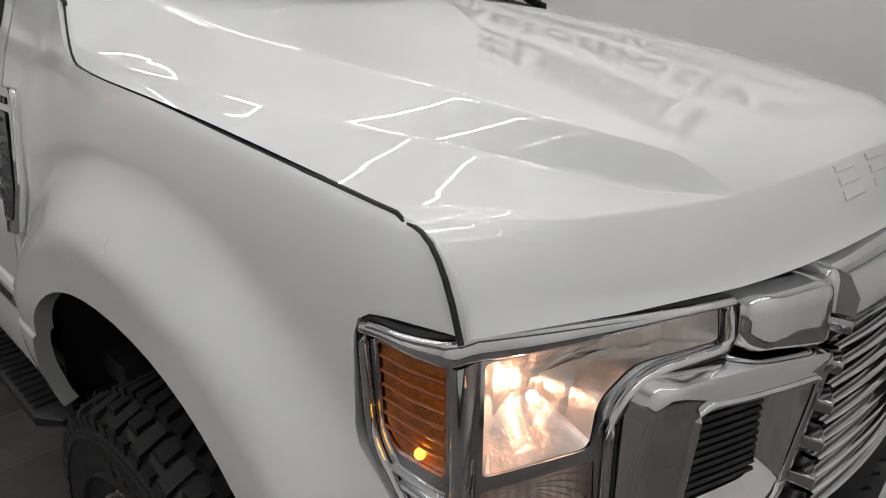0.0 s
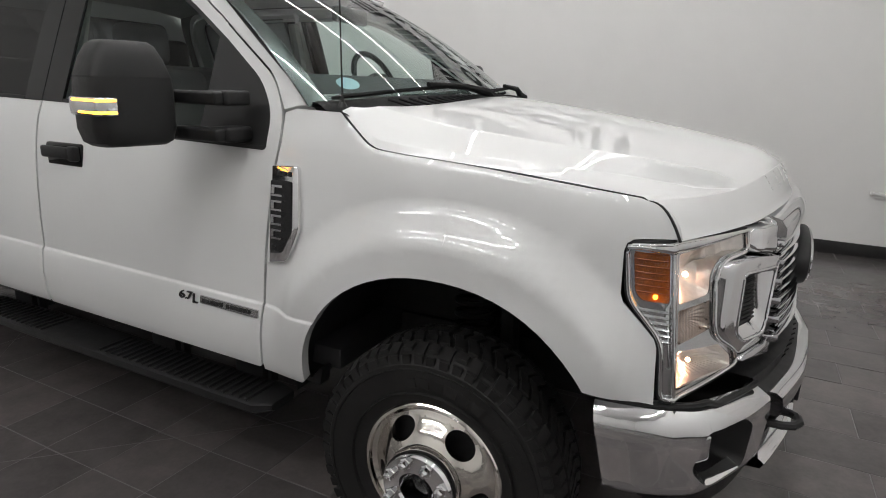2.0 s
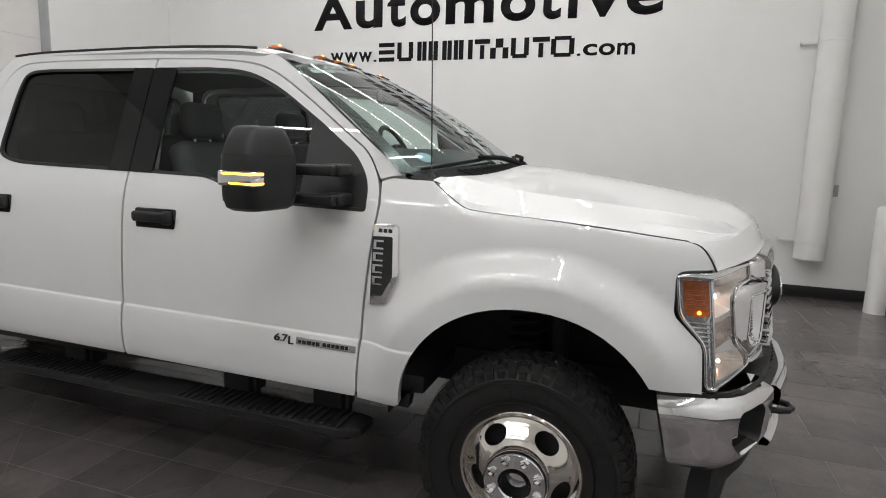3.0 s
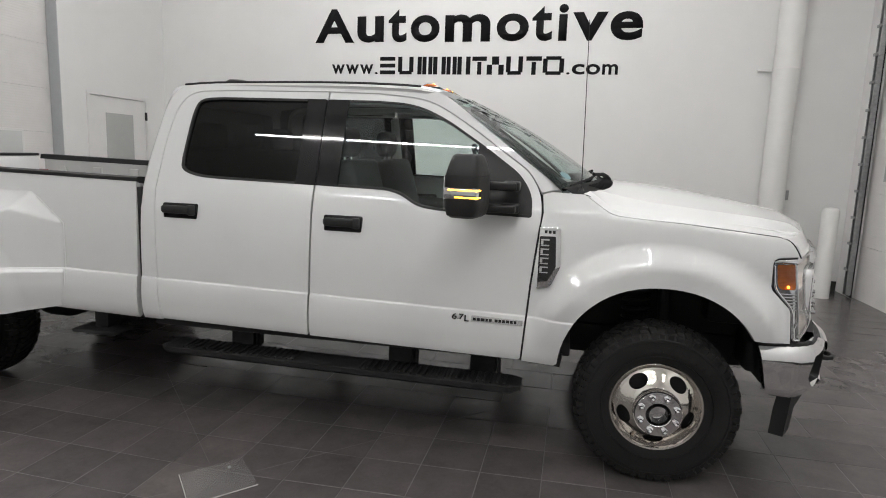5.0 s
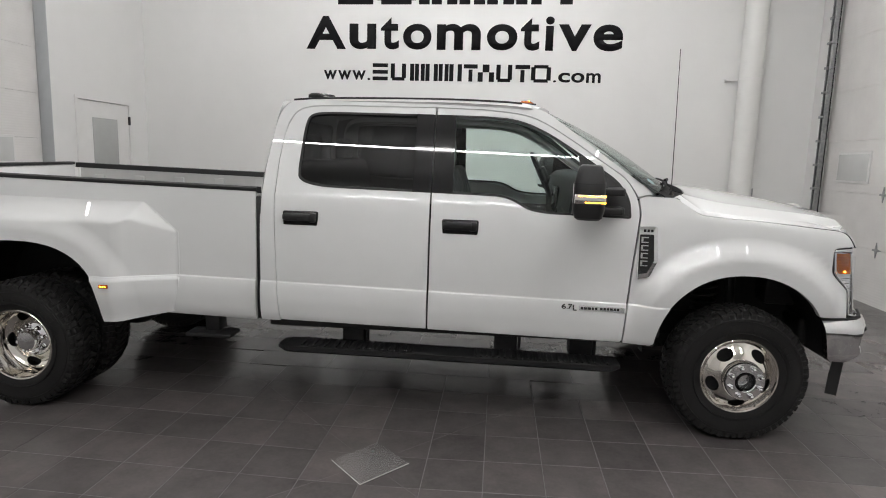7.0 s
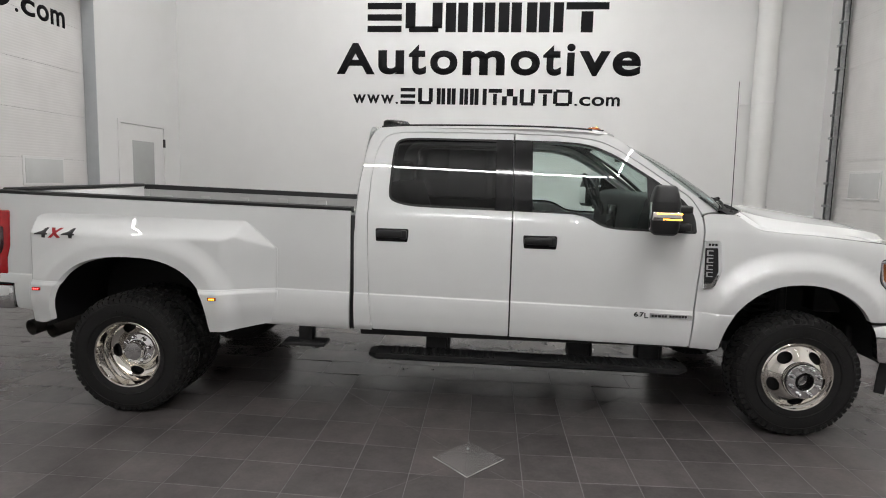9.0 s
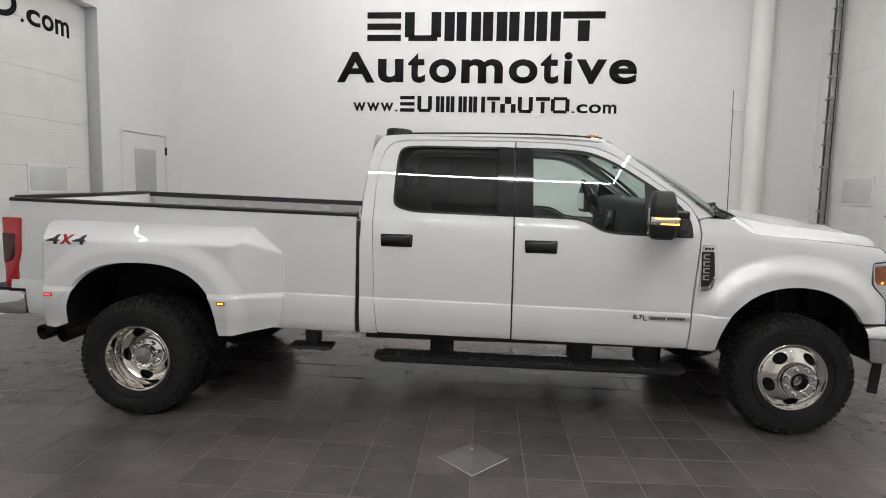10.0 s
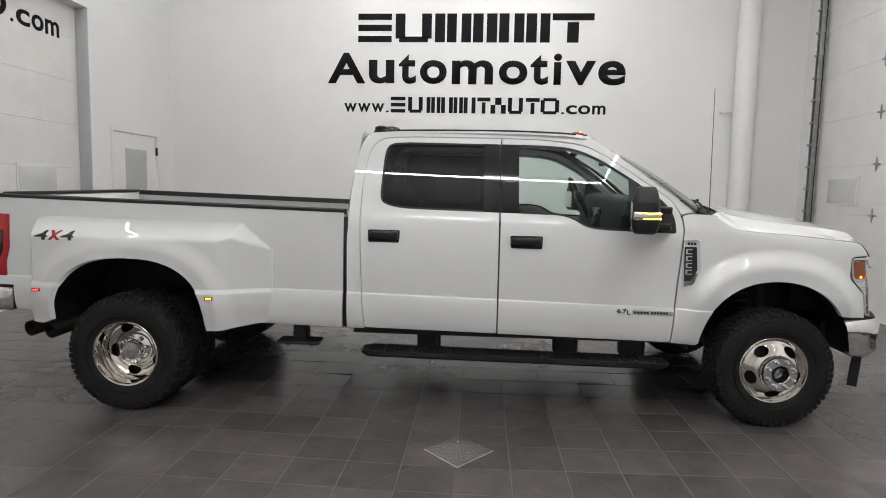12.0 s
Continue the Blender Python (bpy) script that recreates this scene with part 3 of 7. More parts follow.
# door handles
def handle(x0, z0, doors):
    bm = bmesh.new()
    w = lat(x0 + 0.11, z0)
    add_box(bm, x0 - 0.003, x0 + 0.228, -w - 0.006, -w + 0.02, z0 - 0.050, z0 + 0.048, 0.012, 3)
    other = mirrored(bm)
    g = bmesh.new()
    add_box(g, x0 + 0.012, x0 + 0.190, -w - 0.040, -w - 0.014, z0 - 0.012, z0 + 0.036, 0.011, 3)
    add_box(g, x0 + 0.004, x0 + 0.045, -w - 0.034, -w - 0.002, z0 - 0.006, z0 + 0.030, 0.008, 2)
    add_box(g, x0 + 0.172, x0 + 0.218, -w - 0.036, -w - 0.002, z0 - 0.020, z0 + 0.040, 0.010, 2)
    gother = mirrored(g)
    for d, b, h in zip(doors, (bm, other), (g, gother)):
        part("handle_bezel", b, BLACK_GLOSS, d, "black handle recess")
        part("door_handle", h, BLACK_PLASTIC, d, "black pull door handle")


handle(-1.852, 1.290, (fd_r, fd_l))
handle(-2.870, 1.309, (rd_r, rd_l))

# bed sides
bed_out = fillet([(-5.485, 0.700, 0.02), (-5.490, 0.884), (-5.60, 0.889), (-5.60, 1.528), (-3.045, 1.474), (-3.048, 0.640)]) + [Vector((RA[0] + (p.x - RA[0]) * 1.24, p.y + 0.06 * smoothstep(0.64, 0.8, p.y))) for p in arch_points(*RA, 1, 179, 24)]
bed_r, bed_l = both("bed_side", skin(level(bed_out), [], side(lat_bed), 0.12, 0.05, 0.04, v_cuts=CREASE), WHITE_PAINT, "white painted pickup bed side")
flare_out = [Vector((-3.558, 0.675)), Vector((-3.558, 1.10)), Vector((-3.560, 1.195)), Vector((-3.60, 1.232)), Vector((-3.74, 1.350)), Vector((-3.79, 1.382)), Vector((-4.4, 1.390)), Vector((-5.19, 1.398)),
             Vector((-5.262, 1.386)), Vector((-5.296, 1.34)), Vector((-5.300, 0.94)), Vector((-5.293, 0.74)), Vector((-5.25, 0.66)), Vector((-5.15, 0.650))] + arch_points(*RA, 178, 2)[0:] + [Vector((-3.97, 0.63)), Vector((-3.86, 0.632))]
both("rear_fender", skin(level(flare_out), [], side(lat_flare), 0.0125, 0.0125, 0.035, v_cuts=CREASE), WHITE_PAINT, "white wide rear fender over the dual wheels")
# bed rails, floor, ends
bm = bmesh.new()
rail = []
for x, z in ((-5.605, 1.528), (-3.04, 1.474)):
    w = lat_bed(x, z)
    rail.append([Vector((x, -w - 0.003, z - 0.002)), Vector((x, -w - 0.003, z + 0.018)), Vector((x, -w + 0.012, z + 0.026)), Vector((x, -w + 0.075, z + 0.024)), Vector((x, -w + 0.085, z - 0.02))])
rr = [[bm.verts.new(p) for p in r] for r in rail]
for j in range(5):
    bm.faces.new((rr[0][j], rr[0][(j + 1) % 5], rr[1][(j + 1) % 5], rr[1][j]))
bm.faces.new(rr[0][::-1])
bm.faces.new(rr[1])
bmesh.ops.recalc_face_normals(bm, faces=bm.faces[:])
both("bed_rail_cap", bm, BLACK_PLASTIC, "black plastic bed rail cap")
bm = bmesh.new()
pts = [(-5.55, 1.505), (-3.10, 1.455), (-3.10, 0.90), (-3.90, 0.91), (-3.94, 1.22), (-5.08, 1.22), (-5.12, 0.93), (-5.55, 0.94)]
prism(bm, pts, -0.89, -0.93, lambda u, v, d: Vector((u, d, v)))
for i in range(6):
    x = -3.35 - i * 0.40
    add_box(bm, x - 0.05, x + 0.05, -0.892, -0.868, 1.24 if -5.15 < x < -3.85 else 0.95, 1.445, 0.01)
both("bed_inner_wall", bm, BED_SHADED, "white painted inner bed wall with stamped ribs")
bm = bmesh.new()
add_box(bm, -3.14, -3.07, -0.93, 0.93, 0.80, 1.455, 0.012)
for i in range(7):
    add_box(bm, -3.165, -3.135, -0.84 + i * 0.26, -0.72 + i * 0.26, 0.9, 1.40, 0.01)
part("bed_front_wall", bm, BED_SHADED, truck, "white painted bed front wall")
bm = bmesh.new()
prism(bm, [(-5.56, -0.94), (-5.13, -0.94), (-5.13, -0.49), (-3.89, -0.49), (-3.89, -0.94), (-3.07, -0.94), (-3.07, 0.94), (-3.89, 0.94), (-3.89, 0.49), (-5.13, 0.49), (-5.13, 0.94), (-5.56, 0.94)], 0.86, 0.90, lambda u, v, d: Vector((u, v, d)))
for i in range(5):
    add_box(bm, -5.5, -3.15, -0.40 + i * 0.18, -0.32 + i * 0.18, 0.90, 0.915, 0.004)
part("bed_floor", bm, BED_SHADED, truck, "ribbed bed floor")
tg = part("tailgate", box(-5.66, -5.58, -0.86, 0.86, 0.80, 1.535, 0.02), WHITE_PAINT, truck, "white painted tailgate")
part("tailgate_cap", box(-5.665, -5.575, -0.86, 0.86, 1.537, 1.562, 0.008), BLACK_PLASTIC, tg)
part("tailgate_handle", box(-5.675, -5.655, -0.13, 0.13, 1.30, 1.38, 0.012), BLACK_PLASTIC, tg)
bm = bmesh.new()
prism(bm, fillet([(-5.650, 0.890, 0.01), (-5.546, 0.890, 0.012), (-5.546, 1.060, 0.03), (-5.520, 1.150, 0.03), (-5.514, 1.405, 0.015), (-5.650, 1.408, 0.01)], 4), -0.87, -1.006, lambda u, v, d: Vector((u, d, v)), 0.006)
lamp_r, lamp_l = both("tail_lamp", bm, RED_LENS, "red tail lamp with a dark band")
bm = bmesh.new()
prism(bm, fillet([(-5.654, 1.075, 0.01), (-5.585, 1.090, 0.02), (-5.560, 1.150, 0.03), (-5.556, 1.290, 0.015), (-5.654, 1.295, 0.01)], 4), -0.90, -1.0085, lambda u, v, d: Vector((u, d, v)), 0.004)
both("tail_lamp_band", bm, simple("smoked_lens", (0.05, 0.006, 0.008), 0.1, 0, 0.2, 30.0, coat=1.0), "smoked centre of the tail lamp")
bm = bmesh.new()
add_box(bm, -5.85, -5.495, -1.03, 1.03, 0.69, 0.868, 0.035, 4)
rb = part("rear_bumper", bm, CHROME, truck, "chrome rear step bumper")
part("bumper_pad", box(-5.84, -5.52, -0.99, 0.99, 0.864, 0.887, 0.006), BLACK_PLASTIC, rb)
# Black block set into the open gap behind the cab to draw its shade.
bm = bmesh.new()
add_box(bm, -3.052, -3.018, -0.975, -0.90, 0.64, 1.44, 0.004)
both("bed_gap_seal", bm, SEAL, "dark block standing for the shade in the gap between cab and bed")

# roof
roof_x = curve([-2.98, -2.90, -2.6, -1.9, -1.45, -1.27, -1.18], [2.035, 2.088, 2.108, 2.116, 2.105, 2.080, 2.045])


def roof(x, y):
    e = abs(y) / 0.735
    return Vector((x, y, roof_x(x) - 0.022 * e ** 2 - 0.030 * smoothstep(0.86, 1.0, e)))


roof_out = fillet([(-2.955, -0.70, 0.08), (-1.30, -0.715, 0.06), (-1.195, -0.60, 0.1), (-1.165, 0), (-1.195, 0.60, 0.1), (-1.30, 0.715, 0.06), (-2.955, 0.70, 0.08)])
part("roof", skin(roof_out, [], roof, 0.06, 0.08, 0.03), WHITE_PAINT, truck, "white painted roof")
bm = bmesh.new()
tube(bm, [Vector((x, -lat(x, roof_x(x) - 0.020) - 0.001, roof_x(x) - 0.024)) for x in [-2.88 + 0.1 * i for i in range(16)]], 0.007, 6)
both("roof_drip_moulding", bm, SEAL, "black roof ditch moulding")
# cab rear wall with window
bm = bmesh.new()
back = fillet([(-0.96, 0.66), (-0.97, 1.36), (-0.93, 1.50), (-0.76, 1.96, 0.1), (-0.66, 2.075, 0.12), (0.66, 2.075, 0.12), (0.76, 1.96, 0.1), (0.93, 1.50), (0.97, 1.36), (0.96, 0.66)])
rear_hole = fillet([(-0.66, 1.56, 0.06), (-0.58, 1.95, 0.06), (0.58, 1.95, 0.06), (0.66, 1.56, 0.06)])


def cab_back(y, z):
    return Vector((-3.020 + 0.055 * smoothstep(1.5, 2.06, z), y, z))


part("cab_rear_wall", skin(back, [rear_hole], cab_back, 0.12, 0.08, 0.03), WHITE_PAINT, truck, "white painted cab rear wall")
part("rear_window", skin(rear_hole, [], lambda y, z: cab_back(y, z) + Vector((0.01, 0, 0)), 0.2, 0.1, 0), TINT_GLASS, truck, "tinted cab rear window")


# windshield and cowl
def shield(u, v):
    """u across -1..1, v from the foot 0 to the top 1."""
    yb, yt = 0.915 * u, 0.712 * u
    xb, xt = -0.315 - 0.228 * abs(u) ** 2.4, -1.165 - 0.045 * abs(u) ** 2
    zb, zt = 1.560 - 0.032 * abs(u) ** 3, 2.052 - 0.058 * abs(u) ** 2.5
    bow = 0.030 * math.sin(math.pi * v)
    return Vector((xb + (xt - xb) * v + bow * 0.5, yb + (yt - yb) * v, zb + (zt - zb) * v + bow * 0.85))


part("windshield", skin([Vector(p) for p in ((-1, 0), (1, 0), (1, 1), (-1, 1))], [], shield, 0.08, 0.08, 0), SHIELD_GLASS, truck, "clear windshield", 60)
frit = simple("black_glass_border", (0.006, 0.006, 0.007), 0.2, 0, 0.1, 30.0)
bm = skin([Vector(p) for p in ((-1, 0), (1, 0), (1, 1), (-1, 1))], [[Vector(p) for p in ((-0.93, 0.06), (-0.93, 0.93), (0.93, 0.93), (0.93, 0.06))]], lambda u, v: shield(u, v) + Vector((-0.004, 0, -0.004)), 0.1, 0.1, 0)
part("windshield_border", bm, frit, truck, "black border of the windshield", 60)


def cowl(u, v):
    """From the windshield's foot (0) to the hood's rear edge (1)."""
    a = shield(u * 0.985, 0.02)
    y = 0.905 * u
    x = hood_rear(y) + 0.012
    b = Vector((x, y, min(a.z + 0.01, hood_z(x + 0.02, y) - 0.012)))
    p = a.lerp(b, v)
    p.z += 0.006 * math.sin(v * math.pi * 3) - 0.006 * math.sin(math.pi * v)
    return p


# hood
hood_mid = curve([-0.40, -0.17, 0.13, 0.42, 0.67, 0.78, 0.83, 0.893], [1.575, 1.562, 1.528, 1.486, 1.440, 1.416, 1.395, 1.35])
hood_edge = GAP_LINE
hood_a = curve([-0.42, -0.27, -0.10, 0.10, 0.30, 0.45, 0.55, 0.62, 0.75], [1.548, 1.513, 1.483, 1.461, 1.441, 1.425, 1.411, 1.399, 1.370])
hood_b = curve([-0.42, -0.34, -0.26, -0.10, 0.10, 0.30, 0.45, 0.55, 0.62, 0.70, 0.80], [1.537, 1.480, 1.440, 1.424, 1.412, 1.398, 1.379, 1.361, 1.349, 1.3475, 1.347])


def lip_z(y):
    """Height of the fold over the hood's upright front, higher in the middle."""
    return 1.3475 + 0.034 * (1 - smoothstep(0.25, 0.72, abs(y)))


def lip(y):
    """Depth of the hood's upright front, growing towards its corners."""
    return 0.055 + 0.036 * smoothstep(0.86, 0.95, abs(y))


def hood_rear(y):
    return -0.240 - 0.176 * (abs(y) / 0.913) ** 3


def hood_front(y):
    return 0.893 - 0.278 * (abs(y) / 0.962) ** 1.9


def hood_half(x):
    return lat(x, hood_edge(x)) - 0.002


crease_inner = curve([-0.40, -0.10, 0.10, 0.30, 0.45, 0.55, 0.62, 0.75], [0.800, 0.780, 0.760, 0.738, 0.722, 0.696, 0.665, 0.600])
crease_outer = curve([-0.40, -0.10, 0.10, 0.30, 0.45, 0.55, 0.62, 0.70, 0.80], [0.945, 0.935, 0.920, 0.868, 0.782, 0.722, 0.684, 0.640, 0.615])


def hood_z(x, y):
    """A raised centre, a flat beside it, a flank between two creases, a shoulder, and an upright front below the lip."""
    ay = abs(y)
    d = hood_front(y) - x
    if d <= lip(y):
        t = max(0.0, d / lip(y))
        w = 0.28 + 0.72 * smoothstep(0.82, 0.94, ay)
        foot = 1.258 + 0.022 * (1 - smoothstep(0.25, 0.72, ay))
        return foot + (lip_z(y) - foot) * ((1 - w) * t + w * (1 - (1 - t) ** 2))
    a, b, za, zb = crease_inner(x), crease_outer(x), hood_a(x), hood_b(x)
    mid = max(hood_mid(x - 0.6 * (hood_front(y) - hood_front(0))), za)
    if ay < a:
        z = mid + (za - mid) * (ay / a) ** 1.75
    elif ay < b:
        z = za + (zb - za) * (ay - a) / (b - a)
    else:
        z = zb + (hood_edge(x) - zb) * min(1.0, (ay - b) / max(0.02, hood_half(x) - b))
    if ay > 0.6:
        z = max(z, hood_edge(x))
    f = min(1.0, (d - lip(y)) / (0.025 + 0.060 * smoothstep(b + 0.04, a - 0.05, ay)))
    return lip_z(y) + (z - lip_z(y)) * f * (2 - f)


def hood_row(v):
    """One row of the hood from the middle to its edge; v from rear 0, over the lip 0.9, to the front 1."""
    def at(y):
        back = hood_front(y) - lip(y)
        return hood_rear(y) + (back - hood_rear(y)) * v / 0.9 if v <= 0.9 else back + lip(y) * (v - 0.9) / 0.1
    ys = [0.0, 0.06, 0.11, 0.16, 0.20, 0.24, 0.28, 0.32, 0.36, 0.40]
    a, b = 0.72, 0.80
    for _ in range(4):
        a, b = crease_inner(at(a)), crease_outer(at(b))
    b = max(a + 0.03, b)
    h = lat(at(0.94), hood_z(at(0.94), 0.94)) - 0.002
    b = min(b, h - 0.012)
    ys += [0.40 + (a - 0.40) * k for k in (0.25, 0.5, 0.75, 0.97)] + [a, a + 0.008]
    ys += [a + 0.008 + (b - a - 0.008) * k for k in (0.3, 0.6, 0.95)] + [b, b + (h - b) * 0.1, b + (h - b) * 0.55, h]
    row = [Vector((at(y), y, hood_z(at(y), y))) for y in ys]
    if v < 0.895:
        row[-1] = Vector((at(0.94), h, hood_edge(at(0.94))))
    return row


vs = [0.9 * i / 36 for i in range(37)] + [0.904, 0.91, 0.92, 0.935, 0.95, 0.965, 0.98, 1.0]
bm = bmesh.new()
grid = []
for v in vs:
    half = hood_row(v)
    grid.append([bm.verts.new((p.x, -p.y, p.z)) for p in half[:0:-1]] + [bm.verts.new(p) for p in half])
for a, b in zip(grid, grid[1:]):
    for i in range(len(a) - 1):
        bm.faces.new((a[i], a[i + 1], b[i + 1], b[i]))
o = bmesh.ops.extrude_edge_only(bm, edges=[e for e in bm.edges if e.is_boundary])
for v in [g for g in o["geom"] if isinstance(g, bmesh.types.BMVert)]:
    v.co += INWARD(v.co) * 0.028
bmesh.ops.recalc_face_normals(bm, faces=bm.faces[:])
bm.normal_update()
flat = {v: (v.co.x, v.co.y) for row in grid for v in row}
lay_normals(bm, [f for f in bm.faces if all(v in flat for v in f.verts)], flat, lambda x, y: Vector((x, y, hood_z(x, y))), 0.0015)
hood_ob = part("hood", bm, WHITE_PAINT, truck, "white painted hood with a raised centre", 30)
# Black bar laid along the hood's gap in place of the shade there.
for sy in (-1, 1):
    bm = bmesh.new()
    line = [hood_row(v)[-1] for v in vs]
    tube(bm, [(p.x + 0.003 * smoothstep(0.52, 0.56, p.x), sy * (p.y + 0.0015 + 0.0035 * smoothstep(0.50, 0.56, p.x)), p.z - 0.0060 + 0.0035 * smoothstep(0.30, 0.45, p.x) + 0.002 * smoothstep(0.50, 0.56, p.x)) for p in line], [0.0028 + 0.0008 * smoothstep(0.54, 0.60, p.x) for p in line], 6)
    part("hood_gap_seal", bm, SEAL, truck, "black bar standing for the shade in the gap between hood and fender")
bm = skin([Vector(p) for p in ((-1, 0), (1, 0), (1, 1), (-1, 1))], [], cowl, 0.05, 0.08, 0.01)
cowl_ob = part("cowl", bm, COWL_BLACK, truck, "black plastic cowl below the windshield")


# ---- inner shell, wheel housings, underbody ----
bm = bmesh.new()
shell = [(-2.98, 0.68), (-2.98, 1.34), (-0.72, 1.30), (-0.68, 1.00), (-0.70, 0.68)]
prism(bm, shell, -0.86, -0.90, lambda u, v, d: Vector((u, d, v)))
both("door_inner_panel", bm, TRIM_DARK, "dark inner door panel")
bm = bmesh.new()
add_box(bm, -2.98, -0.45, -0.90, 0.90, 0.62, 0.70, 0.01)
part("cab_floor", bm, TRIM_DARK, truck, "dark cab floor")
bm = bmesh.new()
add_box(bm, -0.66, -0.60, -0.90, 0.90, 0.70, 1.45, 0.01)
part("firewall", bm, DARK_METAL, truck, "dark firewall")


def liner(xa, z0, a, b, n, y0, y1, start, end):
    bm = bmesh.new()
    pts = arch_points(xa, z0, a, b, n, start, end, 24)
    rows = [[bm.verts.new((p.x, y, p.y)) for p in pts] for y in (y0, (y0 + y1) / 2, y1)]
    for r, s in zip(rows, rows[1:]):
        for i in range(len(pts) - 1):
            bm.faces.new((r[i], r[i + 1], s[i + 1], s[i]))
    cap = [bm.verts.new((p.x, y1, p.y)) for p in pts]
    bm.faces.new(cap)
    return bm


both("wheel_liner", liner(FA[0], FA[1] - 0.02, FA[2] + 0.06, FA[3] + 0.055, FA[4], -0.985, -0.45, 0, 180), DARK_METAL, "black wheel liner")
both("wheel_liner", liner(RA[0], RA[1] - 0.02, RA[2] + 0.04, RA[3] + 0.04, RA[4], -1.165, -0.50, 0, 180), DARK_METAL, "black wheel liner")
bm = bmesh.new()
add_box(bm, -5.55, 0.55, -0.47, -0.39, 0.52, 0.70, 0.012)
both("frame_rail", bm, DARK_METAL, "black steel frame rail")
bm = bmesh.new()
tube(bm, [(0, -0.86, 0.445), (0, 0.86, 0.445)], 0.05, 10)
add_box(bm, -0.16, 0.14, -0.45, -0.12, 0.33, 0.58, 0.08, 3)
tube(bm, [(0.16, -0.80, 0.50), (0.16, 0.80, 0.46)], 0.022, 8)
part("front_axle", bm, DARK_METAL, truck, "dark steel front axle")
bm = bmesh.new()
tube(bm, [(-4.5, -0.86, 0.445), (-4.5, 0.86, 0.445)], 0.06, 10)
add_box(bm, -4.70, -4.30, -0.20, 0.20, 0.28, 0.62, 0.12, 4)
part("rear_axle", bm, DARK_METAL, truck, "dark steel rear axle")
bm = bmesh.new()
tube(bm, [(0.08, -0.62, 0.46), (0.06, -0.60, 1.05)], 0.035, 10)
both("shock_absorber", bm, DARK_METAL, "dark shock absorber")
bm = bmesh.new()
tube(bm, [Vector((-0.08 + 0.075 * math.cos(t * 0.524), -0.56 + 0.075 * math.sin(t * 0.524), 0.62 + 0.05 * t / 12)) for t in range(85)], 0.011, 6)
both("coil_spring", bm, DARK_METAL, "black coil spring")
bm = bmesh.new()
for dx, dz in ((0.0, 0.0), (0.155, -0.012)):
    tube(bm, [(-4.90, -0.50, 0.62), (-5.15 + dx, -0.56, 0.60), (-5.30 + dx, -0.70, 0.585 + dz), (-5.39 + dx, -1.01, 0.555 + dz)], [0.045, 0.050, 0.054, 0.057], 20, False)
    tube(bm, [(-5.39 + dx, -1.01, 0.555 + dz), (-5.345 + dx, -0.855, 0.570 + dz)], 0.050, 20, False)
part("exhaust_pipe", bm, simple("dull_exhaust_steel", (0.045, 0.040, 0.036), 0.45, 0.6, 0.3, 20.0), truck, "dull steel exhaust with a double tip")
bm = bmesh.new()
add_box(bm, -3.6, -3.10, -0.40, 0.30, 0.60, 0.80, 0.04, 3)
part("fuel_tank", bm, DARK_METAL, truck, "black tank under the bed")
bm = bmesh.new()
add_box(bm, -2.4, -1.2, -0.25, 0.25, 0.54, 0.66, 0.05, 3)
part("transmission", bm, DARK_METAL, truck, "dark transmission under the cab")
bm = bmesh.new()
add_box(bm, -0.45, 0.45, -0.42, 0.42, 0.55, 1.20, 0.06, 3)
part("engine_block", bm, DARK_METAL, truck, "dark engine behind the wheels")


# ---- front end: headlights, grille, bumper ----
def nose(y, z):
    """The front face in plan, leaning back towards the top."""
    return 0.900 - 0.290 * (abs(y) / 0.957) ** 2 + (1.26 - z) * 0.12


def lamp_face(off):
    """s < 0 runs along the side, s > 0 across the front; off: depth behind the outer lens."""
    def f(s, z):
        y0 = -0.985
        c = Vector((nose(0.985, z) + 0.008, y0 - 0.006, z))
        sid = Vector((c.x + s, -0.996, z))
        fro = Vector((nose(y0 + s, z), y0 + s, z))
        t = smoothstep(-0.022, 0.022, s)
        p = sid.lerp(fro, t)
        p.y += 0.012 * smoothstep(1.02, 1.25, z) * smoothstep(-0.06, 0.0, s) * (1 - smoothstep(0.10, 0.30, s))
        n = Vector((0, 1, 0)).lerp(Vector((-0.86, 0.5, 0)), t).normalized()
        return p + n * off
    return f


lamp_out = fillet([(-0.122, 1.246, 0.03), (0.0, 1.257), (0.316, 1.253, 0.02), (0.324, 1.180, 0.02), (0.205, 1.172, 0.03), (0.168, 1.135, 0.03), (0.166, 0.985, 0.03),
                   (0.262, 0.920, 0.02), (0.276, 0.866, 0.02), (0.02, 0.842, 0.02), (-0.046, 0.842, 0.015), (-0.043, 1.000, 0.03), (-0.121, 1.097, 0.03)])


REFLECT = simple("lamp_reflector", (0.88, 0.83, 0.79), 0.36, 1.0, 0.10, 70.0, 0.65, 0.0035)
lamp_bezel = simple("lamp_bezel", (0.74, 0.74, 0.75), 0.08, 1.0, 0.06, 20.0)
# Silver with a warm tint that stands for the dim amber glow reflected.
SIGNAL_TINTED = simple("signal_reflector", (0.62, 0.50, 0.44), 0.30, 1.0, 0.15, 60.0, 0.4, 0.002)
AMBER_DARK = simple("amber_reflector", (0.40, 0.100, 0.008), 0.2, 0, 0.45, 240.0, 0.5, 0.002, coat=1.0)


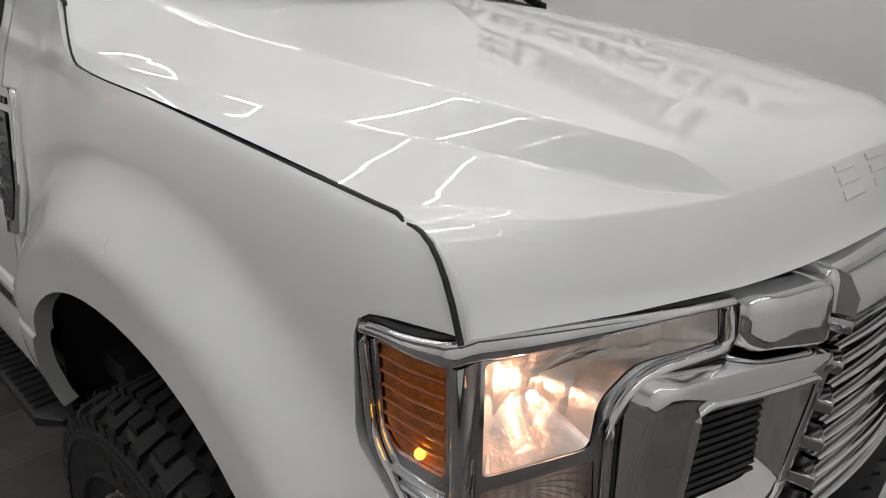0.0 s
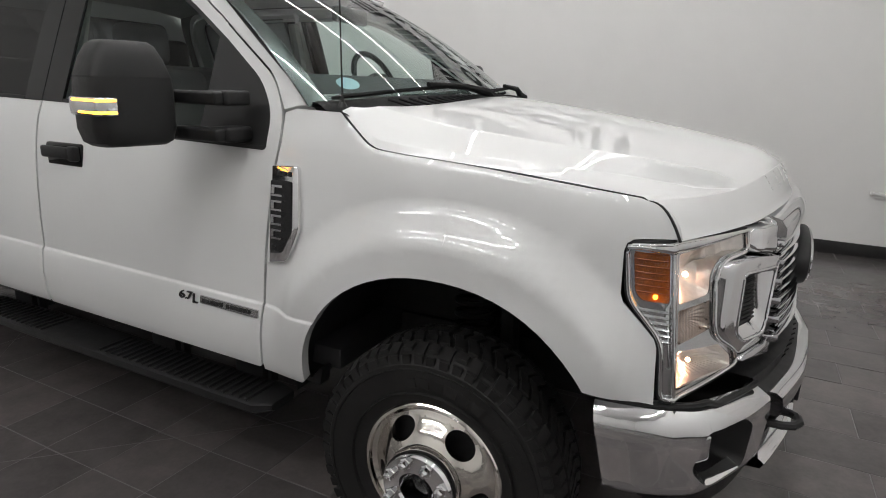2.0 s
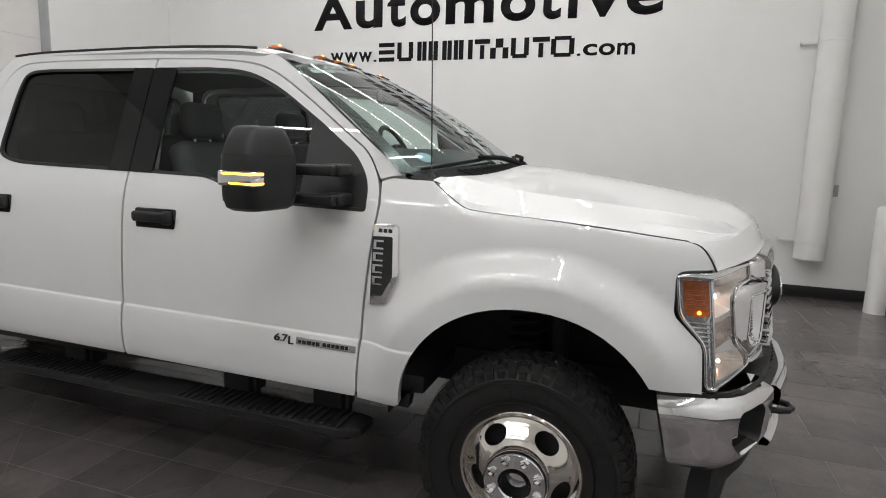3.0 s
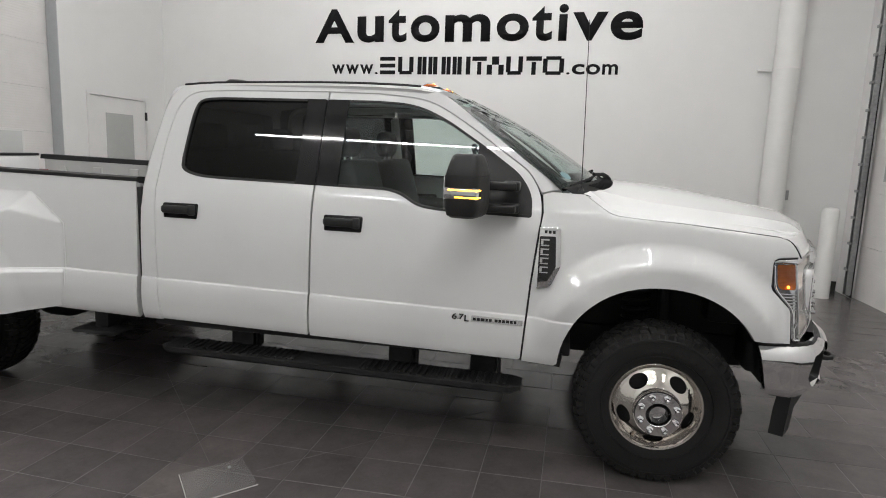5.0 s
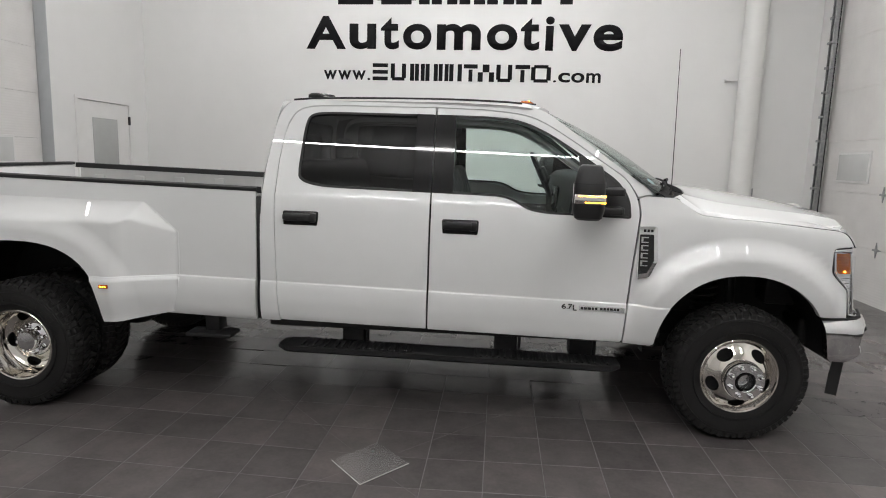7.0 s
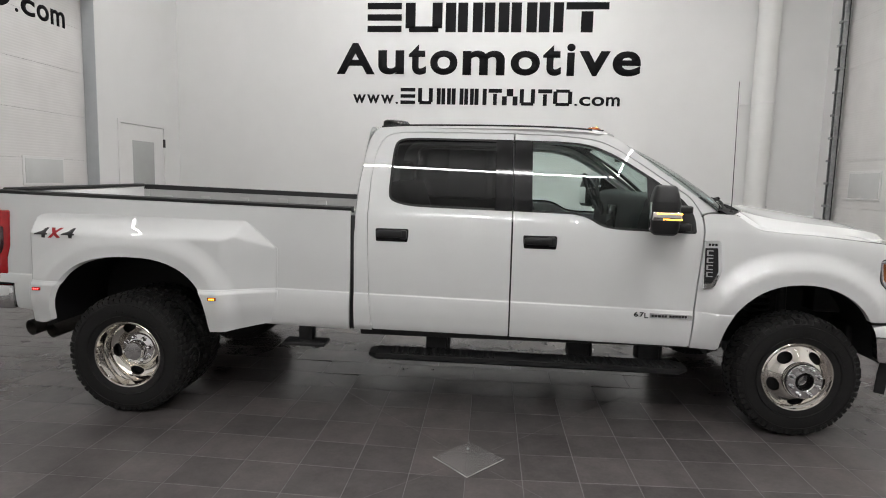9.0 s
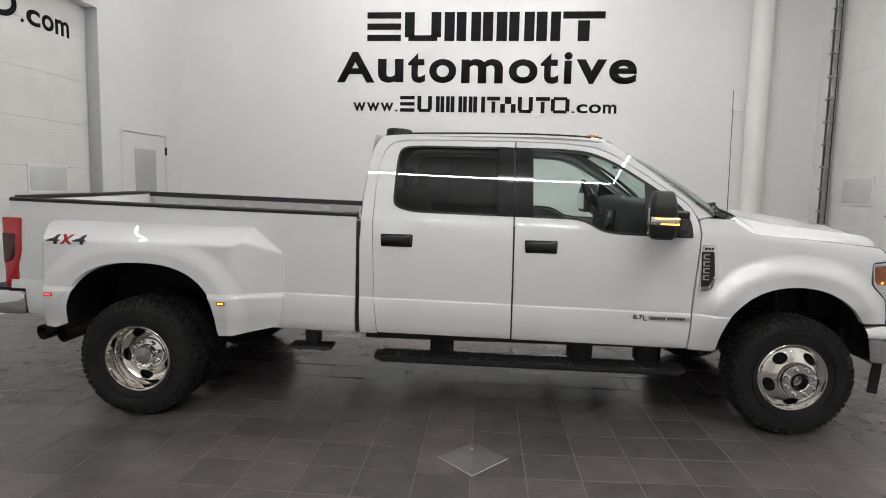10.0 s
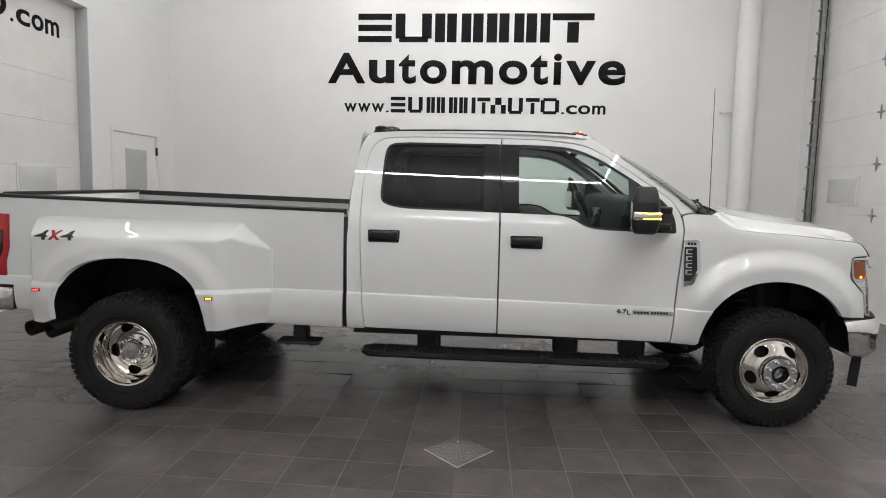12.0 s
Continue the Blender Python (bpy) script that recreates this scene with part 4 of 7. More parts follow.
def loopn(pts, n=48):
    """An outline resampled evenly into n points."""
    p = [Vector(q[:2]) for q in pts] + [Vector(pts[0][:2])]
    ds = [0]
    for a, b in zip(p, p[1:]):
        ds.append(ds[-1] + (b - a).length)
    out = []
    for i in range(n):
        d = ds[-1] * i / n
        j = max(q for q in range(len(ds) - 1) if ds[q] <= d)
        t = (d - ds[j]) / max(1e-9, ds[j + 1] - ds[j])
        out.append(p[j].lerp(p[j + 1], t))
    return out


AMBER_HOLE = fillet([(-0.099, 1.118, 0.012), (-0.084, 1.098, 0.012), (-0.016, 1.100, 0.010), (-0.014, 1.226, 0.010), (-0.100, 1.220, 0.010)])
MAIN_HOLE = fillet([(0.030, 1.090, 0.008), (0.142, 1.096, 0.012), (0.148, 1.152, 0.02), (0.190, 1.188, 0.02), (0.306, 1.193, 0.006), (0.300, 1.237, 0.006), (0.030, 1.217, 0.008)])
SIGNAL_HOLE = fillet([(0.026, 0.984, 0.006), (0.150, 1.002, 0.006), (0.148, 1.080, 0.006), (0.028, 1.074, 0.006)])
LOW_HOLE = fillet([(0.020, 0.868, 0.008), (0.250, 0.870, 0.008), (0.243, 0.902, 0.008), (0.186, 0.948, 0.01), (0.024, 0.968, 0.008)])


def bowl(outline, centre, depth, n, flute, bands=0):
    """A fluted reflector bowl behind an opening of the lamp."""
    bm = bmesh.new()
    rim, c, rows = loopn(outline, n), Vector(centre), []
    for j in range(9):
        k = j / 8
        d = 0.013 + depth * (1 - (1 - k) ** 2.2)
        row = []
        for i, p in enumerate(rim):
            q = p.lerp(c, 0.94 * k)
            wave = abs((q.x * bands) % 2 - 1) if bands else i % 2
            row.append(bm.verts.new(lamp_face(d + flute * wave * min(1, 4 * k) * (1 - k))(q.x, q.y)))
        rows.append(row)
    for r, q in zip(rows, rows[1:]):
        for i in range(n):
            bm.faces.new((r[i], r[(i + 1) % n], q[(i + 1) % n], q[i]))
    bm.faces.new(rows[-1])
    return bm


def headlight(flip):
    pick = (lambda b: mirrored(b)) if flip else (lambda b: b)
    body = part("headlight", pick(skin(lamp_out, [AMBER_HOLE, MAIN_HOLE, SIGNAL_HOLE, LOW_HOLE], lamp_face(0.010), 0.03, 0.03, 0.045)),
                lamp_bezel, truck, "chrome headlight with a lit warm bulb and amber side lens")
    # amber side lens with ribs
    part("amber_lens", pick(skin(AMBER_HOLE, [], lamp_face(0.016), 0.03, 0.03, 0.01)), AMBER_DARK, body, "ribbed amber side lens")
    for i in range(7):
        z = 1.122 + i * 0.0165
        bm = bmesh.new()
        f = lamp_face(0.0115)
        lo = -0.097
        tube(bm, [f(lo + (-0.018 - lo) * k / 4, z) for k in range(5)], 0.0022, 6)
        part("lens_rib", pick(bm), AMBER, body)
    bm = bmesh.new()
    bmesh.ops.create_uvsphere(bm, u_segments=10, v_segments=8, radius=0.0060)
    bmesh.ops.translate(bm, verts=bm.verts[:], vec=lamp_face(0.012)(-0.050, 1.112))
    part("amber_bulb", pick(bm), AMBER_LIGHT, body, "lit amber bulb")
    # reflector bowls and bulbs
    part("reflector", pick(bowl(MAIN_HOLE, (0.092, 1.148), 0.058, 120, 0.016, 40)), REFLECT, body, "fluted silver reflector", 12)
    part("reflector", pick(bowl(LOW_HOLE, (0.105, 0.910), 0.060, 72, 0.008)), REFLECT, body, "fluted silver reflector", 12)
    part("reflector", pick(bowl(SIGNAL_HOLE, (0.09, 1.027), 0.035, 56, 0.004)), SIGNAL_TINTED, body, "silver signal reflector tinted for its amber glow", 12)
    for s, z, r in ((0.092, 1.148, 0.007), (0.105, 0.912, 0.006)):
        bm = bmesh.new()
        bmesh.ops.create_uvsphere(bm, u_segments=14, v_segments=10, radius=r)
        bmesh.ops.translate(bm, verts=bm.verts[:], vec=lamp_face(0.044)(s, z))
        part("bulb", pick(bm), WARM_BULB, body, "lit warm white bulb")
    # clear fluted signal lens
    bm = bmesh.new()
    f = lamp_face(0.011)
    for i in range(11):
        q = 0.034 + i * 0.0108
        tube(bm, [f(q, 0.990 + 0.14 * (q - 0.026)), f(q, 1.070)], 0.0028, 5)
    part("signal_lens", pick(bm), LENS, body, "fluted clear signal lens")
    # dark corner post, chrome ribs on the side
    bm = bmesh.new()
    rows = [[bm.verts.new(lamp_face(0.012 - 0.010 * math.sin(math.pi * k / 8))(-0.012 + (0.032 + 0.010 * j / 12) * k / 8, 0.852 + 0.371 * j / 12)) for k in range(9)] for j in range(13)]
    for r, q in zip(rows, rows[1:]):
        for i in range(8):
            bm.faces.new((r[i], r[i + 1], q[i + 1], q[i]))
    bmesh.ops.recalc_face_normals(bm, faces=bm.faces[:])
    part("corner_post", pick(bm), CHROME, body, "chrome corner post", 60)
    for i in range(6):
        bm = bmesh.new()
        f = lamp_face(0.008)
        z = 1.000 + i * 0.0152
        lo = -0.040 - max(0.0, (z - 1.000)) * 0.68
        tube(bm, [f(lo + (-0.016 - lo) * k / 4, z) for k in range(5)], 0.0036, 6)
        part("side_rib", pick(bm), lamp_bezel, body)
    part("outer_lens", pick(skin(inset(lamp_out, 0.003), [], lamp_face(0.0), 0.03, 0.03, 0.0)), LENS, body, "clear outer lens", 60)
    # rounded lid; its depth narrows from the corner post towards both ends
    bm = bmesh.new()
    tops = [(-0.112 + 0.424 * k / 40) for k in range(41)]
    edge = lambda q: 1.240 + 0.017 * min(1, (q + 0.118) / 0.118) - 0.006 * max(0, q) / 0.32
    tall = lambda q: 0.018 + 0.018 * smoothstep(-0.09, 0.0, q) - 0.022 * smoothstep(0.03, 0.31, q)
    rows = [[bm.verts.new(lamp_face(d)(q, edge(q) - e * tall(q) + 0.002)) for q in tops]
            for d, e in ((0.045, 0.0), (0.018, 0.0), (0.008, 0.06), (0.002, 0.20), (-0.002, 0.40), (-0.003, 0.62), (-0.001, 0.82), (0.004, 0.96), (0.012, 1.02))]
    for r, q in zip(rows, rows[1:]):
        for i in range(40):
            bm.faces.new((r[i], r[i + 1], q[i + 1], q[i]))
    bmesh.ops.recalc_face_normals(bm, faces=bm.faces[:])
    part("lamp_lid", pick(bm), CHROME, body, "chrome top of the headlight", 60)
    # chrome ring inside the seal, along the side and the foot
    bm = bmesh.new()
    ring_line = [lamp_face(0.004)(p.x, p.y) for p in loopn(inset(lamp_out, 0.008), 110)]
    tube(bm, ring_line + [ring_line[0]], 0.0058, 8)
    part("lamp_ring", pick(bm), CHROME, body, "chrome ring of the headlight", 60)
    bm = bmesh.new()
    loop = [lamp_face(0.006)(p.x, p.y) for p in loopn(lamp_out, 120)]
    tube(bm, loop + [loop[0]], 0.0036, 6)
    part("lamp_seal", pick(bm), SEAL, body, "black seal round the headlight")


headlight(False)
headlight(True)


def front_face(off):
    return lambda y, z: Vector((nose(y, z) + off, y, z))


# upper corner pieces and grille surround


def raised_frame(outer, rim, vent, mat, parent, name, label, flip=False):
    """A flat-faced frame on the nose with a ridge round a shallow recess."""
    bm = bmesh.new()
    k = len(outer)
    rows = []
    for o, r, v in zip(outer, rim, vent):
        sec = [(o, -0.09), (o, -0.004), (o * 0.93 + r * 0.07, 0.007), (o * 0.80 + r * 0.20, 0.010), (o * 0.22 + r * 0.78, 0.008), (o * 0.10 + r * 0.90, 0.010),
               (r, 0.011), (r * 0.93 + v * 0.07, 0.007), (r * 0.80 + v * 0.20, 0.002), (v, -0.020), (v, -0.045)]
        rows.append([bm.verts.new(front_face(a + 0.11 * (m[1] - 1.03))(m[0], m[1])) for m, a in sec])
    for a in range(k):
        r, q = rows[a], rows[(a + 1) % k]
        for j in range(10):
            bm.faces.new((r[j], r[j + 1], q[j + 1], q[j]))
    bmesh.ops.recalc_face_normals(bm, faces=bm.faces[:])
    return part(name, mirrored(bm) if flip else bm, mat, parent, label, 40)


grille = part("grille", skin(fillet([(-0.60, 0.865), (0.60, 0.865), (0.60, 1.20), (-0.60, 1.20)]), [], front_face(-0.055), 0.1, 0.1, 0.02), BLACK_PLASTIC, truck, "chrome grille with thin bars over black")
for flip in (False, True):
    outer = loopn(fillet([(-0.797, 1.176, 0.030), (-0.655, 1.173), (-0.494, 1.149, 0.014), (-0.520, 0.915, 0.02), (-0.560, 0.888, 0.02), (-0.700, 0.888, 0.03), (-0.812, 0.962, 0.03)], 8), 72)
    rim = loopn(fillet([(-0.736, 1.138, 0.018), (-0.520, 1.118, 0.016), (-0.540, 0.942, 0.02), (-0.560, 0.918, 0.02), (-0.690, 0.930, 0.02), (-0.738, 0.966, 0.02)], 8), 72)
    vent = loopn(fillet([(-0.712, 1.122, 0.010), (-0.541, 1.113, 0.008), (-0.549, 0.972, 0.010), (-0.572, 0.955, 0.01), (-0.680, 0.958, 0.01), (-0.710, 0.984, 0.01)], 8), 72)
    clamp = raised_frame(outer, rim, vent, CHROME, grille, "grille_clamp", "chrome C-shaped side frame", flip=flip)
    bm = bmesh.new()
    ridge = [front_face(0.0095 + 0.11 * (p[1] - 1.03))(p[0], p[1]) for p in rim]
    tube(bm, ridge + [ridge[0]], 0.0052, 8)
    part("clamp_ring", mirrored(bm) if flip else bm, CHROME, clamp, "bright chrome ridge round the vent", 60)
    bm = skin([Vector(p) for p in vent], [], front_face(-0.034), 0.05, 0.05, 0)
    part("vent_backing", mirrored(bm) if flip else bm, BLACK_PLASTIC, clamp, "black vent")
    for i in range(13):
        z = 0.968 + i * 0.0118
        bm = bmesh.new()
        tube(bm, [front_face(-0.028)(-0.708 + 0.152 * t / 4, z + 0.004 - 0.002 * t) for t in range(5)], 0.0042, 5)
        part("vent_rib", mirrored(bm) if flip else bm, BLACK_PLASTIC, clamp)
    bm = bmesh.new()
    foot = fillet([(-0.704, 0.872, 0.01), (-0.512, 0.843, 0.01), (-0.500, 0.905, 0.01), (-0.560, 0.884), (-0.690, 0.886, 0.01)])
    prism(bm, foot, -0.06, 0.004, lambda u, v, d: front_face(d)(u, v), 0.003)
    part("grille_foot", mirrored(bm) if flip else bm, DARK_CHROME, clamp, "chrome block under the side frame")
    # chrome block between headlight and grille top
    bm = bmesh.new()
    o2 = loopn(fillet([(-0.650, 1.247, 0.015), (-0.505, 1.246, 0.012), (-0.497, 1.152, 0.010), (-0.655, 1.181, 0.008)]), 32)
    rows = [[bm.verts.new(front_face(a)(*(Vector(p) * (1 - k) + Vector((-0.575, 1.208)) * k))) for p in o2] for a, k in ((-0.06, 0), (-0.006, 0), (0.004, 0.02), (0.011, 0.07), (0.016, 0.15), (0.019, 0.28), (0.021, 0.5), (0.0215, 0.9))]
    for r, q in zip(rows, rows[1:]):
        for i in range(32):
            bm.faces.new((r[i], r[(i + 1) % 32], q[(i + 1) % 32], q[i]))
    bm.faces.new(rows[-1])
    bmesh.ops.recalc_face_normals(bm, faces=bm.faces[:])
    part("corner_cap", mirrored(bm) if flip else bm, CHROME, grille, "chrome grille corner", 75)
    for i in range(6):
        z, yb = 1.176 - i * 0.0570, (-0.460, -0.468, -0.476, -0.483, -0.490, -0.497)[i]
        bm = bmesh.new()
        add_box(bm, -0.03, 0.016, -0.022, 0.026, -0.0105, 0.0105, 0.003)
        ang = math.atan2(0.29 * 2 * 0.475 / 0.957 ** 2, 1)
        bmesh.ops.rotate(bm, verts=bm.verts[:], cent=(0, 0, 0), matrix=Matrix.Rotation(ang * 0.8, 3, "Z"))
        bmesh.ops.translate(bm, verts=bm.verts[:], vec=front_face(0.002)(yb, z))
        part("bar_end", mirrored(bm) if flip else bm, DARK_CHROME, grille, "satin chrome bar end cap")
bm = bmesh.new()
rows = []
for i in range(41):
    y = -0.495 + i * 0.02475
    rise = 0.026 * (1 - smoothstep(0.15, 0.50, abs(y)))
    rows.append([bm.verts.new(front_face(a)(y, z + rise)) for a, z in ((-0.06, 1.257), (-0.004, 1.259), (0.022, 1.251), (0.036, 1.225), (0.034, 1.200), (-0.03, 1.192))])
for r, q in zip(rows, rows[1:]):
    for j in range(5):
        bm.faces.new((r[j], r[j + 1], q[j + 1], q[j]))
bm.faces.new(rows[0])
bm.faces.new(rows[-1][::-1])
bmesh.ops.recalc_face_normals(bm, faces=bm.faces[:])
part("grille_top_band", bm, CHROME, grille, "chrome band along the top of the grille", 50)
for i in range(11):
    z = 1.176 - i * 0.0285
    bm = bmesh.new()
    pts = [front_face(0.014)(-0.49 + 0.98 * k / 24, z) for k in range(25)]
    rows = [[bm.verts.new(p + Vector((a, 0, b))) for a, b in ((0.008, 0.0015), (0.004, 0.0038), (-0.016, 0.003), (-0.016, -0.003), (-0.002, -0.0042))] for p in pts]
    for r, q in zip(rows, rows[1:]):
        for j in range(5):
            bm.faces.new((r[j], r[(j + 1) % 5], q[(j + 1) % 5], q[j]))
    part("grille_bar", bm, CHROME, grille, "thin chrome grille bar", 50)
bm = bmesh.new()
oval = [(0.215 * math.cos(t * math.pi / 24), 0.100 * math.sin(t * math.pi / 24)) for t in range(48)]
prism(bm, oval, 0.90, 0.970, lambda u, v, d: Vector((d, u, 1.050 + v)), 0.012)
part("badge", bm, BLACK_PLASTIC, grille, "plain dark oval badge")
bm = bmesh.new()
loop = [Vector((0.972, 0.195 * math.cos(t * math.pi / 24), 1.050 + 0.085 * math.sin(t * math.pi / 24))) for t in range(49)]
tube(bm, loop, 0.005, 6)
part("badge_ring", bm, DARK_CHROME, grille)
# embossed letters on the hood's lip, drawn as plain bars
for i in range(9):
    y = -0.395 + i * 0.093 + (0.04 if i > 4 else 0)
    bm = bmesh.new()
    for k in range(3):
        zz = 1.348 - k * 0.022
        y0, y1 = y - 0.027, y + 0.027
        a = []
        for yy in (y0, (y0 + y1) / 2, y1):
            for dx in (0.0, 0.006):
                xx = hood_front(yy) - 0.050 + k * 0.010 + dx
                a.append(bm.verts.new((xx, yy, hood_z(xx, yy) + 0.004)))
        bm.faces.new((a[0], a[1], a[3], a[2]))
        bm.faces.new((a[2], a[3], a[5], a[4]))
    o = bmesh.ops.extrude_face_region(bm, geom=bm.faces[:])
    for v in [g for g in o["geom"] if isinstance(g, bmesh.types.BMVert)]:
        v.co += Vector((-0.006, 0, -0.008))
    bmesh.ops.recalc_face_normals(bm, faces=bm.faces[:])
    part("embossed_letter", bm, WHITE_PAINT, hood_ob, "white embossed letter bars")


# bumper
bump_plan = curve([0.0, 0.35, 0.60, 0.72, 0.86, 0.955, 1.01], [1.008, 0.974, 0.909, 0.864, 0.795, 0.735, 0.655])


def bumper(s, z):
    """s along the bar: 0 at the middle, 1.05 at the corner, then back along the side."""
    if s <= 1.0:
        x, y = bump_plan(s), s
        n = Vector((1, 0.25 + 0.55 * smoothstep(0.5, 1.0, s), 0)).normalized()
    else:
        d = s - 1.0
        t = smoothstep(0.0, 0.08, d)
        x = 0.668 - d * (0.7 + 0.3 * t)
        y = 1.0 + 0.050 * (1 - math.exp(-d * 12))
        n = Vector((0.8 * (1 - t), 1, 0)).normalized()
    w = (z - 0.66) / 0.13
    bulge = 0.016 * (1 - abs(w) ** 5) - 0.035 * smoothstep(0.60, 0.53, z) - 0.08 * (0.78 - min(z, 0.78))
    return Vector((x, -y, z)) + Vector((n.x, -n.y, 0)) * bulge


S_END = 1.215
chrome_out = fillet([(0.705, 0.560, 0.02), (0.692, 0.786, 0.01), (0.80, 0.806), (1.00, 0.818), (S_END, 0.820, 0.01), (S_END - 0.055, 0.570, 0.03), (1.0, 0.545), (0.80, 0.545)])
fog_hole = fillet([(0.785, 0.605, 0.03), (0.785, 0.735, 0.02), (0.825, 0.768, 0.02), (0.962, 0.772, 0.02), (0.980, 0.660, 0.02), (0.945, 0.600, 0.03)])
fb = part("front_bumper", box(0.50, 0.84, -0.69, 0.69, 0.56, 0.745, 0.03, 3), BLACK_PLASTIC, truck, "chrome front bumper with a black centre and step pad")
for flip in (False, True):
    pick = (lambda b: mirrored(b)) if flip else (lambda b: b)
    part("chrome_end", pick(skin(chrome_out, [fog_hole], bumper, 0.022, 0.022, 0.04)), CHROME, fb, "polished chrome bumper corner")
    bm = bmesh.new()
    ins = [Vector(p) for p in fog_hole]
    cen = Vector((0.875, 0.690))
    rows = [[bm.verts.new(bumper(*(p * (1 - k) + cen * k)) + Vector((-d, 0.3 * d, 0))) for p in ins] for d, k in ((0.0, 0.0), (0.05, 0.12), (0.085, 0.3), (0.09, 0.9))]
    for r, q in zip(rows, rows[1:]):
        for i in range(len(ins)):
            bm.faces.new((r[i], r[(i + 1) % len(ins)], q[(i + 1) % len(ins)], q[i]))
    bm.faces.new(rows[-1])
    bmesh.ops.recalc_face_normals(bm, faces=bm.faces[:])
    pk = part("fog_pocket", pick(bm), BLACK_PLASTIC, fb, "black fog lamp pocket")
    bm = bmesh.new()
    add_box(bm, -0.014, 0.014, -0.028, 0.028, -0.040, 0.040, 0.010, 3)
    bmesh.ops.rotate(bm, verts=bm.verts[:], cent=(0, 0, 0), matrix=Matrix.Rotation(radians(-42), 3, "Z"))
    bmesh.ops.translate(bm, verts=bm.verts[:], vec=bumper(0.905, 0.680) + Vector((-0.055, 0.02, 0)))
    part("fog_lamp", pick(bm), CHROME, fb, "small clear fog lamp")
    # black flare moulding above the chrome end
    bm = bmesh.new()
    pts = [bumper(0.71 + (S_END - 0.73) * k / 20, 0.815 if k > 8 else 0.806) + Vector((-0.016, 0.010, 0.010)) for k in range(21)]
    tube(bm, pts, 0.009, 8)
    part("bumper_moulding", pick(bm), BLACK_PLASTIC, fb, "black moulding above the bumper")
    # tow hook
    bm = bmesh.new()
    pts = [Vector((x, y, z)) for x, y, z in ((0.86, -0.615, 0.662), (0.93, -0.615, 0.662), (0.962, -0.605, 0.664), (0.978, -0.580, 0.666), (0.975, -0.545, 0.666), (0.955, -0.525, 0.664), (0.88, -0.520, 0.662))]
    tube(bm, pts, 0.013, 8)
    part("tow_hook", pick(bm), BLACK_PLASTIC, fb, "black tow hook")
# chrome centre strips and step pad
for z0, z1, y1, name in ((0.700, 0.772, 0.64, "upper"), (0.530, 0.565, 0.66, "lower")):
    bm = bmesh.new()
    rows = []
    for i in range(41):
        y = -y1 + 2 * y1 * i / 40
        x = bump_plan(abs(y)) + (0.015 if name == "upper" else 0.0)
        rows.append([bm.verts.new((x + a, y, z)) for a, z in ((-0.10, z1), (-0.012, z1), (0.006, z1 - 0.012), (0.012, (z0 + z1) / 2), (0.004, z0), (-0.08, z0 - 0.004))])
    for r, q in zip(rows, rows[1:]):
        for j in range(5):
            bm.faces.new((r[j], r[j + 1], q[j + 1], q[j]))
    bmesh.ops.recalc_face_normals(bm, faces=bm.faces[:])
    part("chrome_strip", bm, CHROME, fb, "chrome strip of the bumper", 40)
bm = bmesh.new()
rows = []
for i in range(49):
    y = -0.66 + 1.32 * i / 48
    x = bump_plan(abs(y))
    rows.append([bm.verts.new((xx, y, z)) for xx, z in ((nose(y, 0.85) - 0.06, 0.815), (nose(y, 0.85) + 0.02, 0.812), (x - 0.045, 0.785), (x - 0.014, 0.779), (x - 0.012, 0.760))])
for r, q in zip(rows, rows[1:]):
    for j in range(4):
        bm.faces.new((r[j], r[j + 1], q[j + 1], q[j]))
bmesh.ops.recalc_face_normals(bm, faces=bm.faces[:])
pad = part("step_pad", bm, BLACK_PLASTIC, fb, "black ribbed bumper step pad")
for i in range(16):
    y = -0.40 + i * 0.0535
    bm = bmesh.new()
    tube(bm, [(nose(y, 0.85) + 0.03, y, 0.806), (bump_plan(abs(y)) - 0.05, y, 0.785)], 0.003, 5)
    part("pad_rib", bm, BLACK_PLASTIC, pad)
part("plate_bracket", box(1.005, 1.020, -0.17, 0.17, 0.545, 0.70, 0.005), BLACK_PLASTIC, fb, "black plate bracket")
bm = bmesh.new()
rows = []
for i in range(41):
    y = -0.92 + 1.84 * i / 40
    x = bump_plan(abs(y)) - 0.065 - 0.03 * smoothstep(0.6, 0.92, abs(y))
    zb = 0.43 - 0.12 * smoothstep(0.77, 0.84, abs(y))
    wide = 1 + 1.1 * smoothstep(0.78, 0.86, abs(y))
    rows.append([bm.verts.new((x + a, y, z)) for a, z in ((0.005, 0.545), (0.0, 0.46), (-0.012, zb), (-0.040 * wide, zb + 0.012 * (wide - 1)), (-0.036 * wide, 0.46), (-0.03 * wide, 0.545))])
for r, q in zip(rows, rows[1:]):
    for j in range(6):
        bm.faces.new((r[j], r[(j + 1) % 6], q[(j + 1) % 6], q[j]))
bm.faces.new(rows[0])
bm.faces.new(rows[-1][::-1])
bmesh.ops.recalc_face_normals(bm, faces=bm.faces[:])
part("air_dam", bm, BLACK_PLASTIC, truck, "black plastic air dam under the bumper")
bm = bmesh.new()
add_box(bm, 0.30, 0.62, -0.60, 0.60, 0.80, 1.20, 0.03)
part("radiator_support", bm, DARK_METAL, truck, "dark structure behind the grille")


# ---- wheels ----
R_TYRE, W_TYRE, R_RIM, R_LOAD = 0.418, 0.262, 0.230, 0.412
HUB_Z = 0.452


